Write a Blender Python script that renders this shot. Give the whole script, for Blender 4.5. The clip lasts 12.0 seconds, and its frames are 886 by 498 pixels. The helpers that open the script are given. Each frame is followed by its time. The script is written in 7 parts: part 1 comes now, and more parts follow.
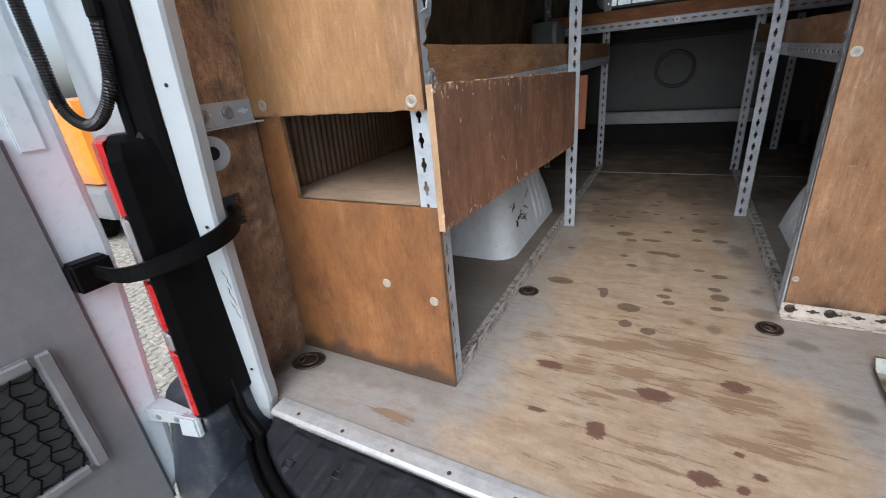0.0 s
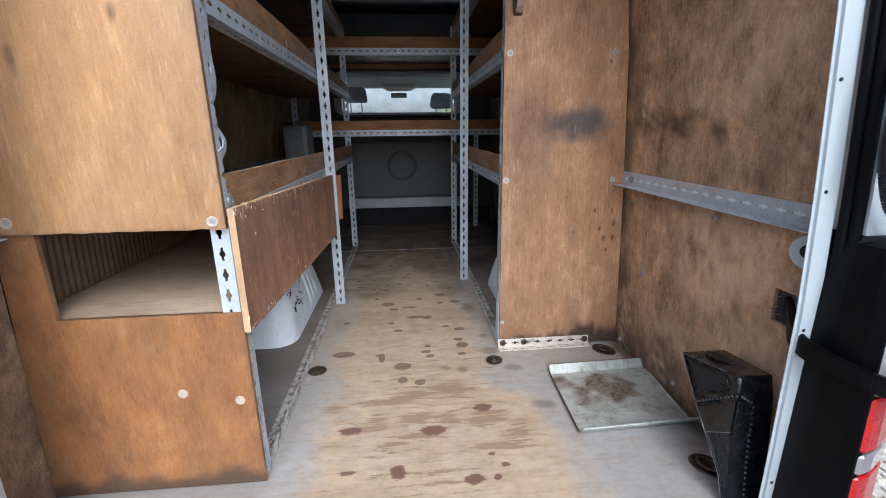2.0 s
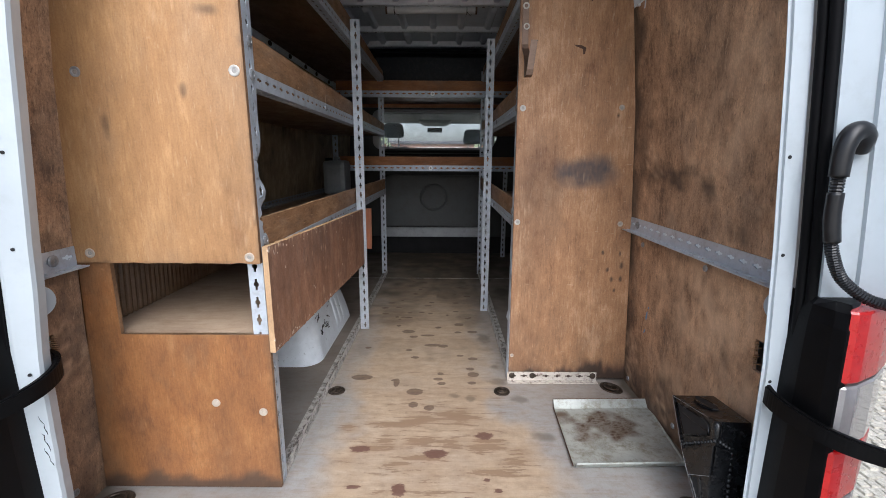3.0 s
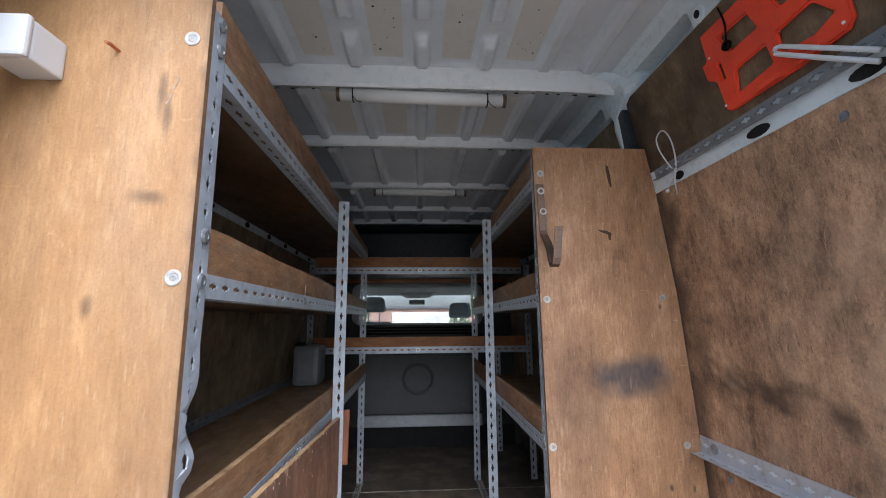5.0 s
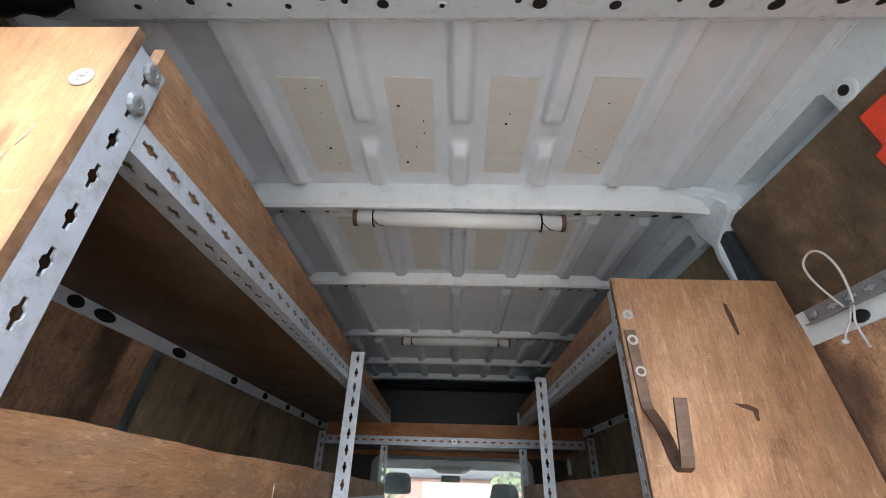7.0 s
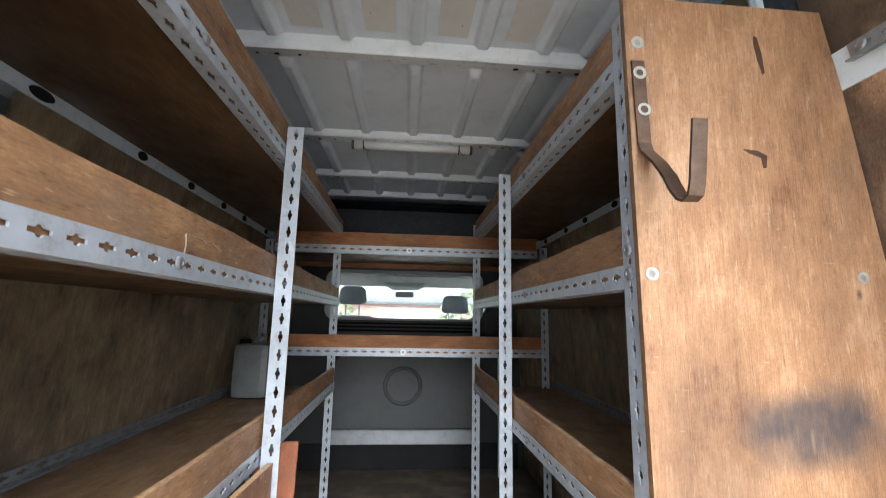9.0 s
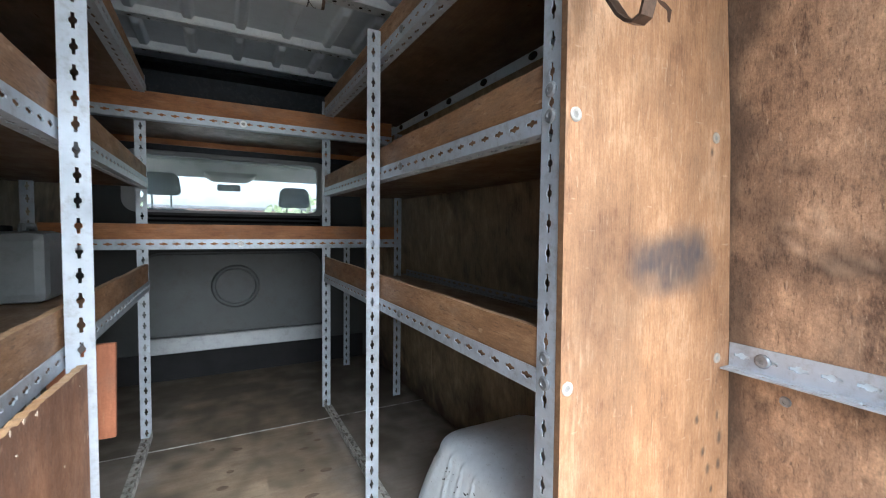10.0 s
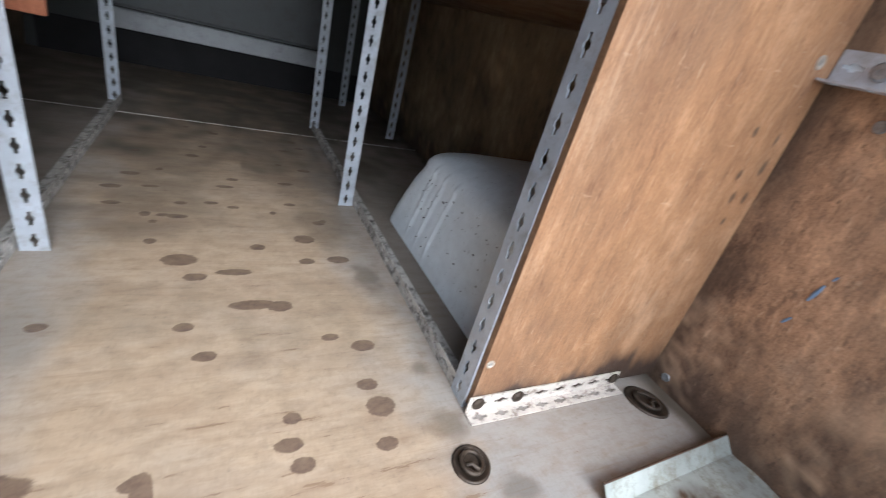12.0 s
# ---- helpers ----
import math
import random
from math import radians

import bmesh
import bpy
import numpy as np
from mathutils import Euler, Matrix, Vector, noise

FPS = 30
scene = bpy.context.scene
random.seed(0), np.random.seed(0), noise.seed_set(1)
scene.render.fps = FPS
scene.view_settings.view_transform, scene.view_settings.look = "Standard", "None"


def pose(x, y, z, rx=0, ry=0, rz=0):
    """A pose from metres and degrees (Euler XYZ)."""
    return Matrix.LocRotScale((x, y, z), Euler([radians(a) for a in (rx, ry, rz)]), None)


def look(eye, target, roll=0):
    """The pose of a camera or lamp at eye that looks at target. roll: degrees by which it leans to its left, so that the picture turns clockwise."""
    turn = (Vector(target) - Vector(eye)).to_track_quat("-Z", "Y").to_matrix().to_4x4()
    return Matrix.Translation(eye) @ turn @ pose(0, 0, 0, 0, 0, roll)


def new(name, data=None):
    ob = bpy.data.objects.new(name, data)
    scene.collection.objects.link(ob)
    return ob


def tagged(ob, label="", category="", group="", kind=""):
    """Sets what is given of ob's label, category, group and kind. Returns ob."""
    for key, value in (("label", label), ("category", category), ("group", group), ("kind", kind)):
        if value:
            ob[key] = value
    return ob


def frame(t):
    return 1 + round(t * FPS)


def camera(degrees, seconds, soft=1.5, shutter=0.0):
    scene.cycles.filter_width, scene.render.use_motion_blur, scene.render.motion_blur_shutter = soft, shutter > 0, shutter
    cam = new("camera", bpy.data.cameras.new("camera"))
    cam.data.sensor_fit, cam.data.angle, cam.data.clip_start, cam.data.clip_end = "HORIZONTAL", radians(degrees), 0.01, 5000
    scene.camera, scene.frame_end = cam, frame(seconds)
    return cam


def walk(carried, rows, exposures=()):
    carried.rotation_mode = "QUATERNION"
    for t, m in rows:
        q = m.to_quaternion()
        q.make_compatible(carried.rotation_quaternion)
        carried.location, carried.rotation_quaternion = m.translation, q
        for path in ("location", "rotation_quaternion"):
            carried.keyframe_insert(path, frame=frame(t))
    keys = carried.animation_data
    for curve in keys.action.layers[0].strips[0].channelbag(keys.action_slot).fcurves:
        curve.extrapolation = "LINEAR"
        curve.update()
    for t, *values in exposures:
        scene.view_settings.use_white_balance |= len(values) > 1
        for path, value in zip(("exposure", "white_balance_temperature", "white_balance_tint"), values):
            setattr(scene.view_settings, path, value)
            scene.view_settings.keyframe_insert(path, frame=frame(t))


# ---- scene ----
cam = camera(92.5, 12.0, 0.9, 0.15)
EXPOSURES = [(0.0, 0.60, 5900, 10), (0.5, 0.58, 5950, 10), (1.0, 0.92, 5800, 9), (1.5, 1.08, 5500, 9), (2.5, 0.93, 5750, 10), (4.5, 0.78, 5950, 13), (5.0, 1.12, 5550, 10), (5.5, 1.56, 5500, 9), (6.5, 1.98, 5650, 9),
             (8.5, 2.12, 6050, 8), (9.0, 2.46, 5750, 6), (9.5, 2.50, 5450, 4), (10.5, 2.18, 5550, 4), (11.5, 1.83, 5600, 8), (12.0, 1.52, 5550, 8)]
PATH = [
    (0, (0.048, -0.51, 0.719), (-0.862, 1.085, -0.073), -5.6),
    (0.5, (-0.01, -0.534, 0.741), (-0.524, 1.228, -0.053), 0.5),
    (1, (-0.049, -0.547, 0.787), (-0.185, 1.357, 0.193), -1.7),
    (1.5, (-0.067, -0.612, 0.808), (0.027, 1.309, 0.26), -1.2),
    (2, (0.014, -0.709, 0.837), (0.179, 1.212, 0.304), -0.7),
    (2.5, (0.083, -0.805, 0.868), (0.097, 1.14, 0.403), 0.4),
    (2.7, (0.093, -0.826, 0.883), (0.085, 1.124, 0.439), 0.4),
    (4.3, (0.079, -0.739, 0.968), (0.107, 1.261, 0.932), -0.5),
    (4.5, (0.047, -0.666, 0.979), (0.091, 1.331, 1.072), -0.5),
    (5, (-0.013, -0.473, 1.028), (0.104, 1.496, 1.358), -0.5),
    (5.5, (0.034, -0.293, 1.061), (0.144, 1.636, 1.58), -2.5),
    (6, (0.079, -0.164, 1.09), (0.047, 1.707, 1.795), -2.6),
    (6.5, (0.022, -0.117, 1.118), (-0.08, 1.661, 2.027), -1.8),
    (6.7, (-0.008, -0.106, 1.134), (-0.118, 1.63, 2.121), 0.8),
    (8.3, (0.012, -0.003, 1.142), (0.099, 1.765, 2.073), 0.0),
    (8.5, (0.009, 0.037, 1.108), (0.099, 1.884, 1.871), 0.2),
    (9, (-0.006, 0.166, 1.012), (0.158, 2.133, 1.333), 1.1),
    (9.5, (-0.061, 0.248, 0.957), (0.431, 2.184, 1.061), 0.7),
    (10, (-0.101, 0.317, 0.911), (0.833, 2.084, 0.817), 0.7),
    (10.5, (-0.097, 0.358, 0.821), (1.008, 1.993, 0.499), 5.2),
    (11, (-0.024, 0.42, 0.679), (1.363, 1.761, 0.152), 13.5),
    (11.5, (-0.022, 0.424, 0.617), (1.448, 1.63, -0.005), 18.0),
    (12, (-0.023, 0.396, 0.566), (0.916, 1.918, -0.33), 16.2),
]
walk(cam, [(t, look(eye, target, roll)) for t, eye, target, roll in PATH], EXPOSURES)

# ---- world and light: an overcast day ----
world = bpy.data.worlds.new("overcast_sky")
scene.world = world
world.use_nodes = True
wn = world.node_tree.nodes
sky = wn.new("ShaderNodeTexSky")
sky.sky_type, sky.sun_disc = "NISHITA", False
sky.sun_elevation, sky.sun_rotation = radians(45), radians(172)
sky.air_density, sky.dust_density, sky.ozone_density = 1.0, 4.0, 1.0
haze = wn.new("ShaderNodeHueSaturation")
haze.inputs["Saturation"].default_value = 0.6
world.node_tree.links.new(sky.outputs[0], haze.inputs["Color"])
world.node_tree.links.new(haze.outputs[0], wn["Background"].inputs["Color"])
wn["Background"].inputs["Strength"].default_value = 0.15
sun_data = bpy.data.lights.new("sun", "SUN")
sun_data.energy, sun_data.angle, sun_data.color = 1.3, radians(60), (1.0, 0.98, 0.96)
sun = new("sun", sun_data)
sun.matrix_world = look((0.6, -5.0, 5.2), (0, 0.2, 0))


# ---- materials ----
def nodes_of(name):
    m = bpy.data.materials.new(name)
    m.use_nodes = True
    return m, m.node_tree.nodes, m.node_tree.links, m.node_tree.nodes["Principled BSDF"]


def noise_node(n, l, scale, vec=(1, 1, 1), detail=4.0, rough=0.6, offset=(0, 0, 0), swirl=0.0):
    co = n.new("ShaderNodeTexCoord")
    mp = n.new("ShaderNodeMapping")
    mp.inputs["Scale"].default_value, mp.inputs["Location"].default_value = vec, offset
    l.new(co.outputs["Object"], mp.inputs["Vector"])
    t = n.new("ShaderNodeTexNoise")
    t.inputs["Scale"].default_value, t.inputs["Detail"].default_value, t.inputs["Roughness"].default_value = scale, detail, rough
    t.inputs["Distortion"].default_value = swirl
    l.new(mp.outputs[0], t.inputs["Vector"])
    return t.outputs["Fac"]


def ramp(n, l, fac, stops):
    r = n.new("ShaderNodeValToRGB")
    e = r.color_ramp.elements
    while len(e) < len(stops):
        e.new(0.5)
    for k, (p, c) in zip(e, stops):
        k.position, k.color = p, (*c, 1) if len(c) == 3 else c
    l.new(fac, r.inputs["Fac"])
    return r.outputs["Color"]


def grey(v):
    return (v, v, v)


def mixed(n, l, fac, a, b, mode="MIX"):
    m = n.new("ShaderNodeMix")
    m.data_type, m.blend_type = "RGBA", mode
    for sock, v in ((m.inputs["Factor"], fac), (m.inputs["A"], a), (m.inputs["B"], b)):
        if isinstance(v, (int, float)):
            sock.default_value = v
        elif isinstance(v, tuple):
            sock.default_value = (*v, 1)
        else:
            l.new(v, sock)
    return m.outputs["Result"]


def bumped(n, l, bsdf, height, strength, distance=0.004):
    b = n.new("ShaderNodeBump")
    b.inputs["Strength"].default_value, b.inputs["Distance"].default_value = strength, distance
    l.new(height, b.inputs["Height"])
    l.new(b.outputs[0], bsdf.inputs["Normal"])


def attribute(n, name):
    a = n.new("ShaderNodeAttribute")
    a.attribute_name = name
    return a.outputs["Fac"]


def blend(n, l, parts):
    """A weighted sum of grey values."""
    out = None
    for fac, w in parts:
        m = n.new("ShaderNodeMath")
        m.operation = "MULTIPLY_ADD"
        l.new(fac, m.inputs[0])
        m.inputs[1].default_value = w
        if out is None:
            m.inputs[2].default_value = 0.0
        else:
            l.new(out, m.inputs[2])
        out = m.outputs[0]
    return out


def plywood(name, light, mid, dark, grain=(60, 60, 3), blotch=(6, 6, 4), wear=0.5, soil_shade=(0.05, 0.032, 0.022), rough=0.55, scuff=(0.55, 0.36, 0.2), marks=True, smoke=(0.2, 0.145, 0.105), clouds=1.0, fuzz=0.2, fibre=0.14, grit=0.08, flecks=0.0):
    """Varnished plywood: soft clouds of stain, faint long fibres, thin scratches; dirt and painted shade from a mesh
    attribute where there is one.
    """
    m, n, l, b = nodes_of(name)
    broad = noise_node(n, l, 1.0, blotch, 6, 0.62, (7, 2, 5))
    mott = noise_node(n, l, 1.0, tuple(v * 3.1 for v in blotch), 7, 0.72, (1, 9, 4))
    g = noise_node(n, l, 1.0, grain, 6, 0.7)
    fine = noise_node(n, l, 1.0, tuple(v * 4.5 for v in grain), 3, 0.6, (6, 2, 8))
    tone = blend(n, l, [(broad, 0.44 * clouds), (mott, 0.40 * clouds), (g, fibre), (fine, fuzz)])
    c = 0.5 * (0.84 * clouds + fibre + fuzz)
    col = ramp(n, l, tone, [(c - 0.125, dark), (c - 0.05, tuple(0.35 * a + 0.65 * e for a, e in zip(dark, mid))), (c + 0.015, mid), (c + 0.12, light)])
    cloud = noise_node(n, l, 1.0, tuple(v * 0.8 for v in blotch), 7, 0.7, (11, 3, 2))
    col = mixed(n, l, ramp(n, l, cloud, [(0.5, grey(0.0)), (0.68, grey(0.35 + 0.4 * wear))]), col, smoke)
    # sparse thin scratches along and across the grain, with pale wood showing
    for k, (vec, at) in enumerate(((tuple(v * 2.6 for v in grain), 0.69), (tuple(v * 1.1 for v in (grain[2] * 4, grain[1] * 1.5, grain[0])), 0.71))):
        sc = noise_node(n, l, 1.0, vec, 2, 0.5, (4 + k, 4, 1))
        col = mixed(n, l, ramp(n, l, sc, [(at, grey(0.0)), (at + 0.06, grey(0.5 * wear))]), col, scuff)
    nick = noise_node(n, l, 1.0, tuple(v * 3.2 for v in grain), 3, 0.6, (9, 1, 6))
    col = mixed(n, l, ramp(n, l, nick, [(0.31, grey(0.6 * wear)), (0.39, grey(0.0))]), col, tuple(v * 0.5 for v in dark))
    # open pores and rubbed fibres, a few millimetres across
    pores = noise_node(n, l, 210.0, (1, 1, 1), 5, 0.8, (3, 8, 1))
    col = mixed(n, l, 1.0, col, ramp(n, l, pores, [(0.33, grey(1 - 2 * grit)), (0.5, grey(1.0)), (0.66, grey(1.0 + grit))]), "MULTIPLY")
    if flecks:
        # short torn fibres, dark where they lift and pale where they have gone
        for vec, at, tone_of in (((150, 150, 40), 0.575, tuple(v * 0.75 for v in dark)), ((130, 130, 24), 0.60, scuff), ((46, 46, 20), 0.60, tuple(v * 1.1 for v in dark))):
            fl = noise_node(n, l, 1.0, vec, 5, 0.7, (2, 6 + at, 9), 0.5 * flecks)
            col = mixed(n, l, ramp(n, l, fl, [(at, grey(0.0)), (at + 0.09, grey(flecks))]), col, tone_of)
    if marks:
        col = mixed(n, l, attribute(n, "soil_shade"), col, soil_shade)
        col = mixed(n, l, attribute(n, "smudge"), col, (0.05, 0.052, 0.06))
        col = mixed(n, l, attribute(n, "scrape"), col, tuple(min(1, v * 1.3) for v in scuff))
    l.new(col, b.inputs["Base Color"])
    l.new(ramp(n, l, mott, [(0.3, grey(rough + 0.15)), (0.7, grey(rough - 0.1))]), b.inputs["Roughness"])
    bumped(n, l, b, fine, 0.35 + 0.5 * flecks, 0.0015)
    return m


def plain(name, color, rough=0.5, metal=0.0, vary=0.12, scale=9.0, dirt=(0.12, 0.1, 0.08), dirty=0.0, bump=0.05, coat=0.0, bump_scale=160, soiled=None, spread=0.0, shine=0.5):
    """Paint, plastic or metal with slight tone changes, marks of dirt and fine relief."""
    m, n, l, b = nodes_of(name)
    f = noise_node(n, l, scale, (1, 1, 1), 5, 0.65)
    col = ramp(n, l, f, [(0.3, tuple(c * (1 - vary) for c in color)), (0.7, tuple(min(1, c * (1 + vary)) for c in color))])
    if dirty:
        d = noise_node(n, l, scale * 2.7, (1, 1, 1), 7, 0.75, (5, 3, 8))
        col = mixed(n, l, ramp(n, l, d, [(0.5 - spread, grey(0.0)), (0.68 - spread, grey(dirty))]), col, dirt)
    if soiled:
        col = mixed(n, l, attribute(n, "soil_shade"), col, soiled)
    l.new(col, b.inputs["Base Color"])
    l.new(ramp(n, l, f, [(0.3, grey(max(0.03, rough - 0.08))), (0.7, grey(min(1, rough + 0.1)))]), b.inputs["Roughness"])
    b.inputs["Metallic"].default_value = metal
    b.inputs["Specular IOR Level"].default_value = shine
    b.inputs["Coat Weight"].default_value = coat
    bumped(n, l, b, noise_node(n, l, bump_scale, (1, 1, 1), 3, 0.5), bump, 0.001)
    return m


def floor_material():
    m, n, l, b = nodes_of("worn_floor_plywood")
    g = noise_node(n, l, 1.0, (9, 26, 10), 9, 0.8)
    bl = noise_node(n, l, 1.0, (2.2, 9, 4), 6, 0.65, (2, 2, 2))
    fine = noise_node(n, l, 90.0, (1, 1, 1), 4, 0.7)
    col = ramp(n, l, g, [(0.3, (0.385, 0.284, 0.188)), (0.5, (0.44, 0.332, 0.225)), (0.7, (0.49, 0.385, 0.275))])
    col = mixed(n, l, ramp(n, l, bl, [(0.5, grey(0.0)), (0.64, grey(0.45))]), col, (0.3, 0.212, 0.142))
    col = mixed(n, l, attribute(n, "worn"), col, (0.30, 0.302, 0.298))
    dusty = noise_node(n, l, 5.0, (1, 1, 1), 6, 0.7, (1, 6, 2))
    col = mixed(n, l, ramp(n, l, dusty, [(0.45, grey(0.0)), (0.75, grey(0.35))]), col, (0.34, 0.30, 0.26))
    mott = noise_node(n, l, 22.0, (1, 1.6, 1), 7, 0.72, (8, 3, 2))
    col = mixed(n, l, ramp(n, l, mott, [(0.46, grey(0.0)), (0.70, grey(0.55))]), col, (0.235, 0.17, 0.112))
    line = noise_node(n, l, 1.0, (4, 80, 10), 5, 0.7, (3, 1, 7))
    col = mixed(n, l, ramp(n, l, line, [(0.57, grey(0.0)), (0.70, grey(0.4))]), col, (0.26, 0.175, 0.11))
    # faint weave of the resin film across the boards
    weave = noise_node(n, l, 1.0, (420, 40, 10), 2, 0.5, (1, 4, 2))
    col = mixed(n, l, 1.0, col, ramp(n, l, weave, [(0.3, grey(0.95)), (0.7, grey(1.03))]), "MULTIPLY")
    streak = noise_node(n, l, 1.0, (8, 58, 10), 9, 0.72, (5, 5, 1))
    col = mixed(n, l, ramp(n, l, blend(n, l, [(attribute(n, "smear"), 0.42), (streak, 1.5)]), [(0.80, grey(0.0)), (1.0, grey(0.25)), (1.5, grey(0.75))]), col, (0.19, 0.118, 0.068))
    wash = noise_node(n, l, 1.0, (7, 17, 10), 5, 0.6, (1, 8, 5))
    col = mixed(n, l, ramp(n, l, blend(n, l, [(attribute(n, "smear"), 0.45), (wash, 1.2)]), [(0.70, grey(0.0)), (1.2, grey(0.45))]), col, (0.27, 0.175, 0.105))
    col = mixed(n, l, attribute(n, "soil_shade"), col, (0.085, 0.068, 0.047))
    edge = noise_node(n, l, 1.0, (60, 95, 20), 5, 0.7, (2, 7, 3))
    tone = ramp(n, l, noise_node(n, l, 38.0, (1, 1.5, 1), 6, 0.75, (9, 2, 4)), [(0.35, (0.085, 0.05, 0.034)), (0.62, (0.165, 0.108, 0.07))])
    col = mixed(n, l, ramp(n, l, blend(n, l, [(attribute(n, "spot"), 1.0), (edge, 0.34)]), [(0.63, grey(0.0)), (0.70, grey(0.88))]), col, tone)
    chip = noise_node(n, l, 1.0, (48, 120, 20), 6, 0.75, (4, 1, 8))
    col = mixed(n, l, ramp(n, l, blend(n, l, [(attribute(n, "rust"), 1.0), (chip, 1.0)]), [(0.94, grey(0.0)), (1.0, grey(0.85))]), col, (0.115, 0.052, 0.038))
    col = mixed(n, l, ramp(n, l, fine, [(0.56, grey(0.0)), (0.72, grey(0.4))]), col, (0.2, 0.15, 0.11))
    l.new(col, b.inputs["Base Color"])
    l.new(ramp(n, l, bl, [(0.3, grey(0.55)), (0.7, grey(0.75))]), b.inputs["Roughness"])
    bumped(n, l, b, g, 0.3, 0.002)
    return m


PLY_TAN = plywood("tan_plywood", (0.495, 0.288, 0.132), (0.385, 0.209, 0.087), (0.26, 0.132, 0.054), grain=(46, 46, 5), blotch=(6, 6, 2.6), wear=0.35, smoke=(0.33, 0.21, 0.12), scuff=(0.68, 0.5, 0.32), fuzz=0.17, clouds=0.95, flecks=0.22)
PLY_ORANGE = plywood("orange_brown_plywood", (0.385, 0.178, 0.064), (0.285, 0.12, 0.039), (0.165, 0.066, 0.024), grain=(60, 60, 8), blotch=(7, 7, 3.5), wear=0.5, smoke=(0.2, 0.12, 0.064), scuff=(0.5, 0.3, 0.15), fuzz=0.2, clouds=0.8, flecks=0.22)
PLY_RIGHT = plywood("brown_plywood", (0.56, 0.342, 0.196), (0.405, 0.217, 0.106), (0.21, 0.1, 0.048), grain=(110, 110, 7), blotch=(8, 8, 4.2), wear=0.6, soil_shade=(0.042, 0.027, 0.02), smoke=(0.27, 0.16, 0.092), scuff=(0.72, 0.53, 0.36), fuzz=0.2, fibre=0.16, clouds=0.85, flecks=0.34)
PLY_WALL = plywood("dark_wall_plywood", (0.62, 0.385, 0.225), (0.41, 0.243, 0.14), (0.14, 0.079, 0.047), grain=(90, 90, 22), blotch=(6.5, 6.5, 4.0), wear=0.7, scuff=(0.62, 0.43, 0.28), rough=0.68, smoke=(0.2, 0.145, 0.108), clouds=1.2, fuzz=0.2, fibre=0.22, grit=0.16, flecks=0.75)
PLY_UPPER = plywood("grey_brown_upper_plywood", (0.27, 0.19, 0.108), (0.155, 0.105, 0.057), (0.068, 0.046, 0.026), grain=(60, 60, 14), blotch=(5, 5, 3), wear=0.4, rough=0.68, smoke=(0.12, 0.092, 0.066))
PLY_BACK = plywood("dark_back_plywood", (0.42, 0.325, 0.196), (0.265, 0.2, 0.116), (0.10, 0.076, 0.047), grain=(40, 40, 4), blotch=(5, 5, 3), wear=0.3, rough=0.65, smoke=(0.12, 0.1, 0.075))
# shelf plywood in two tones: shaded for undersides, lit and worn for tops
PLY_SHELF_SHADED = plywood("shaded_shelf_plywood", (0.165, 0.09, 0.042), (0.105, 0.054, 0.023), (0.052, 0.026, 0.012), grain=(40, 3, 40), blotch=(5, 3, 5), wear=0.4, rough=0.36, marks=False)
PLY_TOP_LIT = plywood("lit_worn_shelf_top", (0.36, 0.235, 0.13), (0.25, 0.155, 0.08), (0.13, 0.075, 0.038), grain=(40, 3, 40), blotch=(6, 3, 6), wear=0.6, rough=0.4, marks=False)
PLY_LIP = plywood("lip_plywood", (0.44, 0.262, 0.138), (0.30, 0.163, 0.078), (0.16, 0.082, 0.04), grain=(50, 9, 60), blotch=(10, 4, 12), wear=0.9, clouds=1.0, fibre=0.12, marks=False, scuff=(0.6, 0.42, 0.26))
PLY_CROSS = plywood("cross_lip_plywood", (0.46, 0.19, 0.062), (0.34, 0.132, 0.04), (0.19, 0.074, 0.026), grain=(3, 30, 40), blotch=(4, 5, 8), wear=0.4, marks=False)
PLY_BOARD = plywood("red_brown_board", (0.50, 0.275, 0.168), (0.35, 0.178, 0.103), (0.2, 0.097, 0.057), grain=(60, 60, 22), blotch=(8, 8, 5), wear=0.8, fibre=0.10, clouds=0.75, flecks=0.28, scuff=(0.55, 0.38, 0.26), soil_shade=(0.075, 0.035, 0.022), smoke=(0.15, 0.085, 0.056))
PLY_EDGE = plywood("raw_wood_edge", (0.62, 0.42, 0.24), (0.5, 0.32, 0.17), (0.36, 0.21, 0.1), grain=(160, 10, 4), wear=0.2, marks=False)
PLY_LIPEDGE = plywood("worn_lip_edge", (0.56, 0.38, 0.22), (0.42, 0.265, 0.14), (0.2, 0.115, 0.06), grain=(160, 20, 4), blotch=(12, 12, 12), wear=0.3, marks=False)
PLY_PANELEDGE = plywood("dark_panel_edge", (0.30, 0.17, 0.085), (0.2, 0.108, 0.052), (0.1, 0.052, 0.028), grain=(160, 20, 14), blotch=(12, 12, 12), wear=0.4, marks=False)
PLY_DUSTY = plywood("dusty_shelf_plywood", (0.50, 0.40, 0.30), (0.42, 0.32, 0.225), (0.3, 0.21, 0.14), grain=(3, 30, 30), blotch=(2, 3, 3), wear=0.3, marks=False)
PLY_CHIP = plain("torn_pale_wood", (0.62, 0.52, 0.42), 0.8, 0, 0.2, 60)
PLY_REDBLOCK = plywood("orange_offcut", (0.50, 0.2, 0.1), (0.4, 0.145, 0.07), (0.28, 0.1, 0.05), grain=(30, 30, 3), wear=0.4, marks=False)
FLOOR = floor_material()
GALV = plain("grey_coated_steel", (0.50, 0.545, 0.60), 0.42, 0.35, 0.12, 14, (0.2, 0.17, 0.14), 0.4)
GALV_DARK = plain("dull_dark_steel", (0.27, 0.285, 0.30), 0.5, 0.3, 0.15, 14, (0.12, 0.1, 0.08), 0.4)
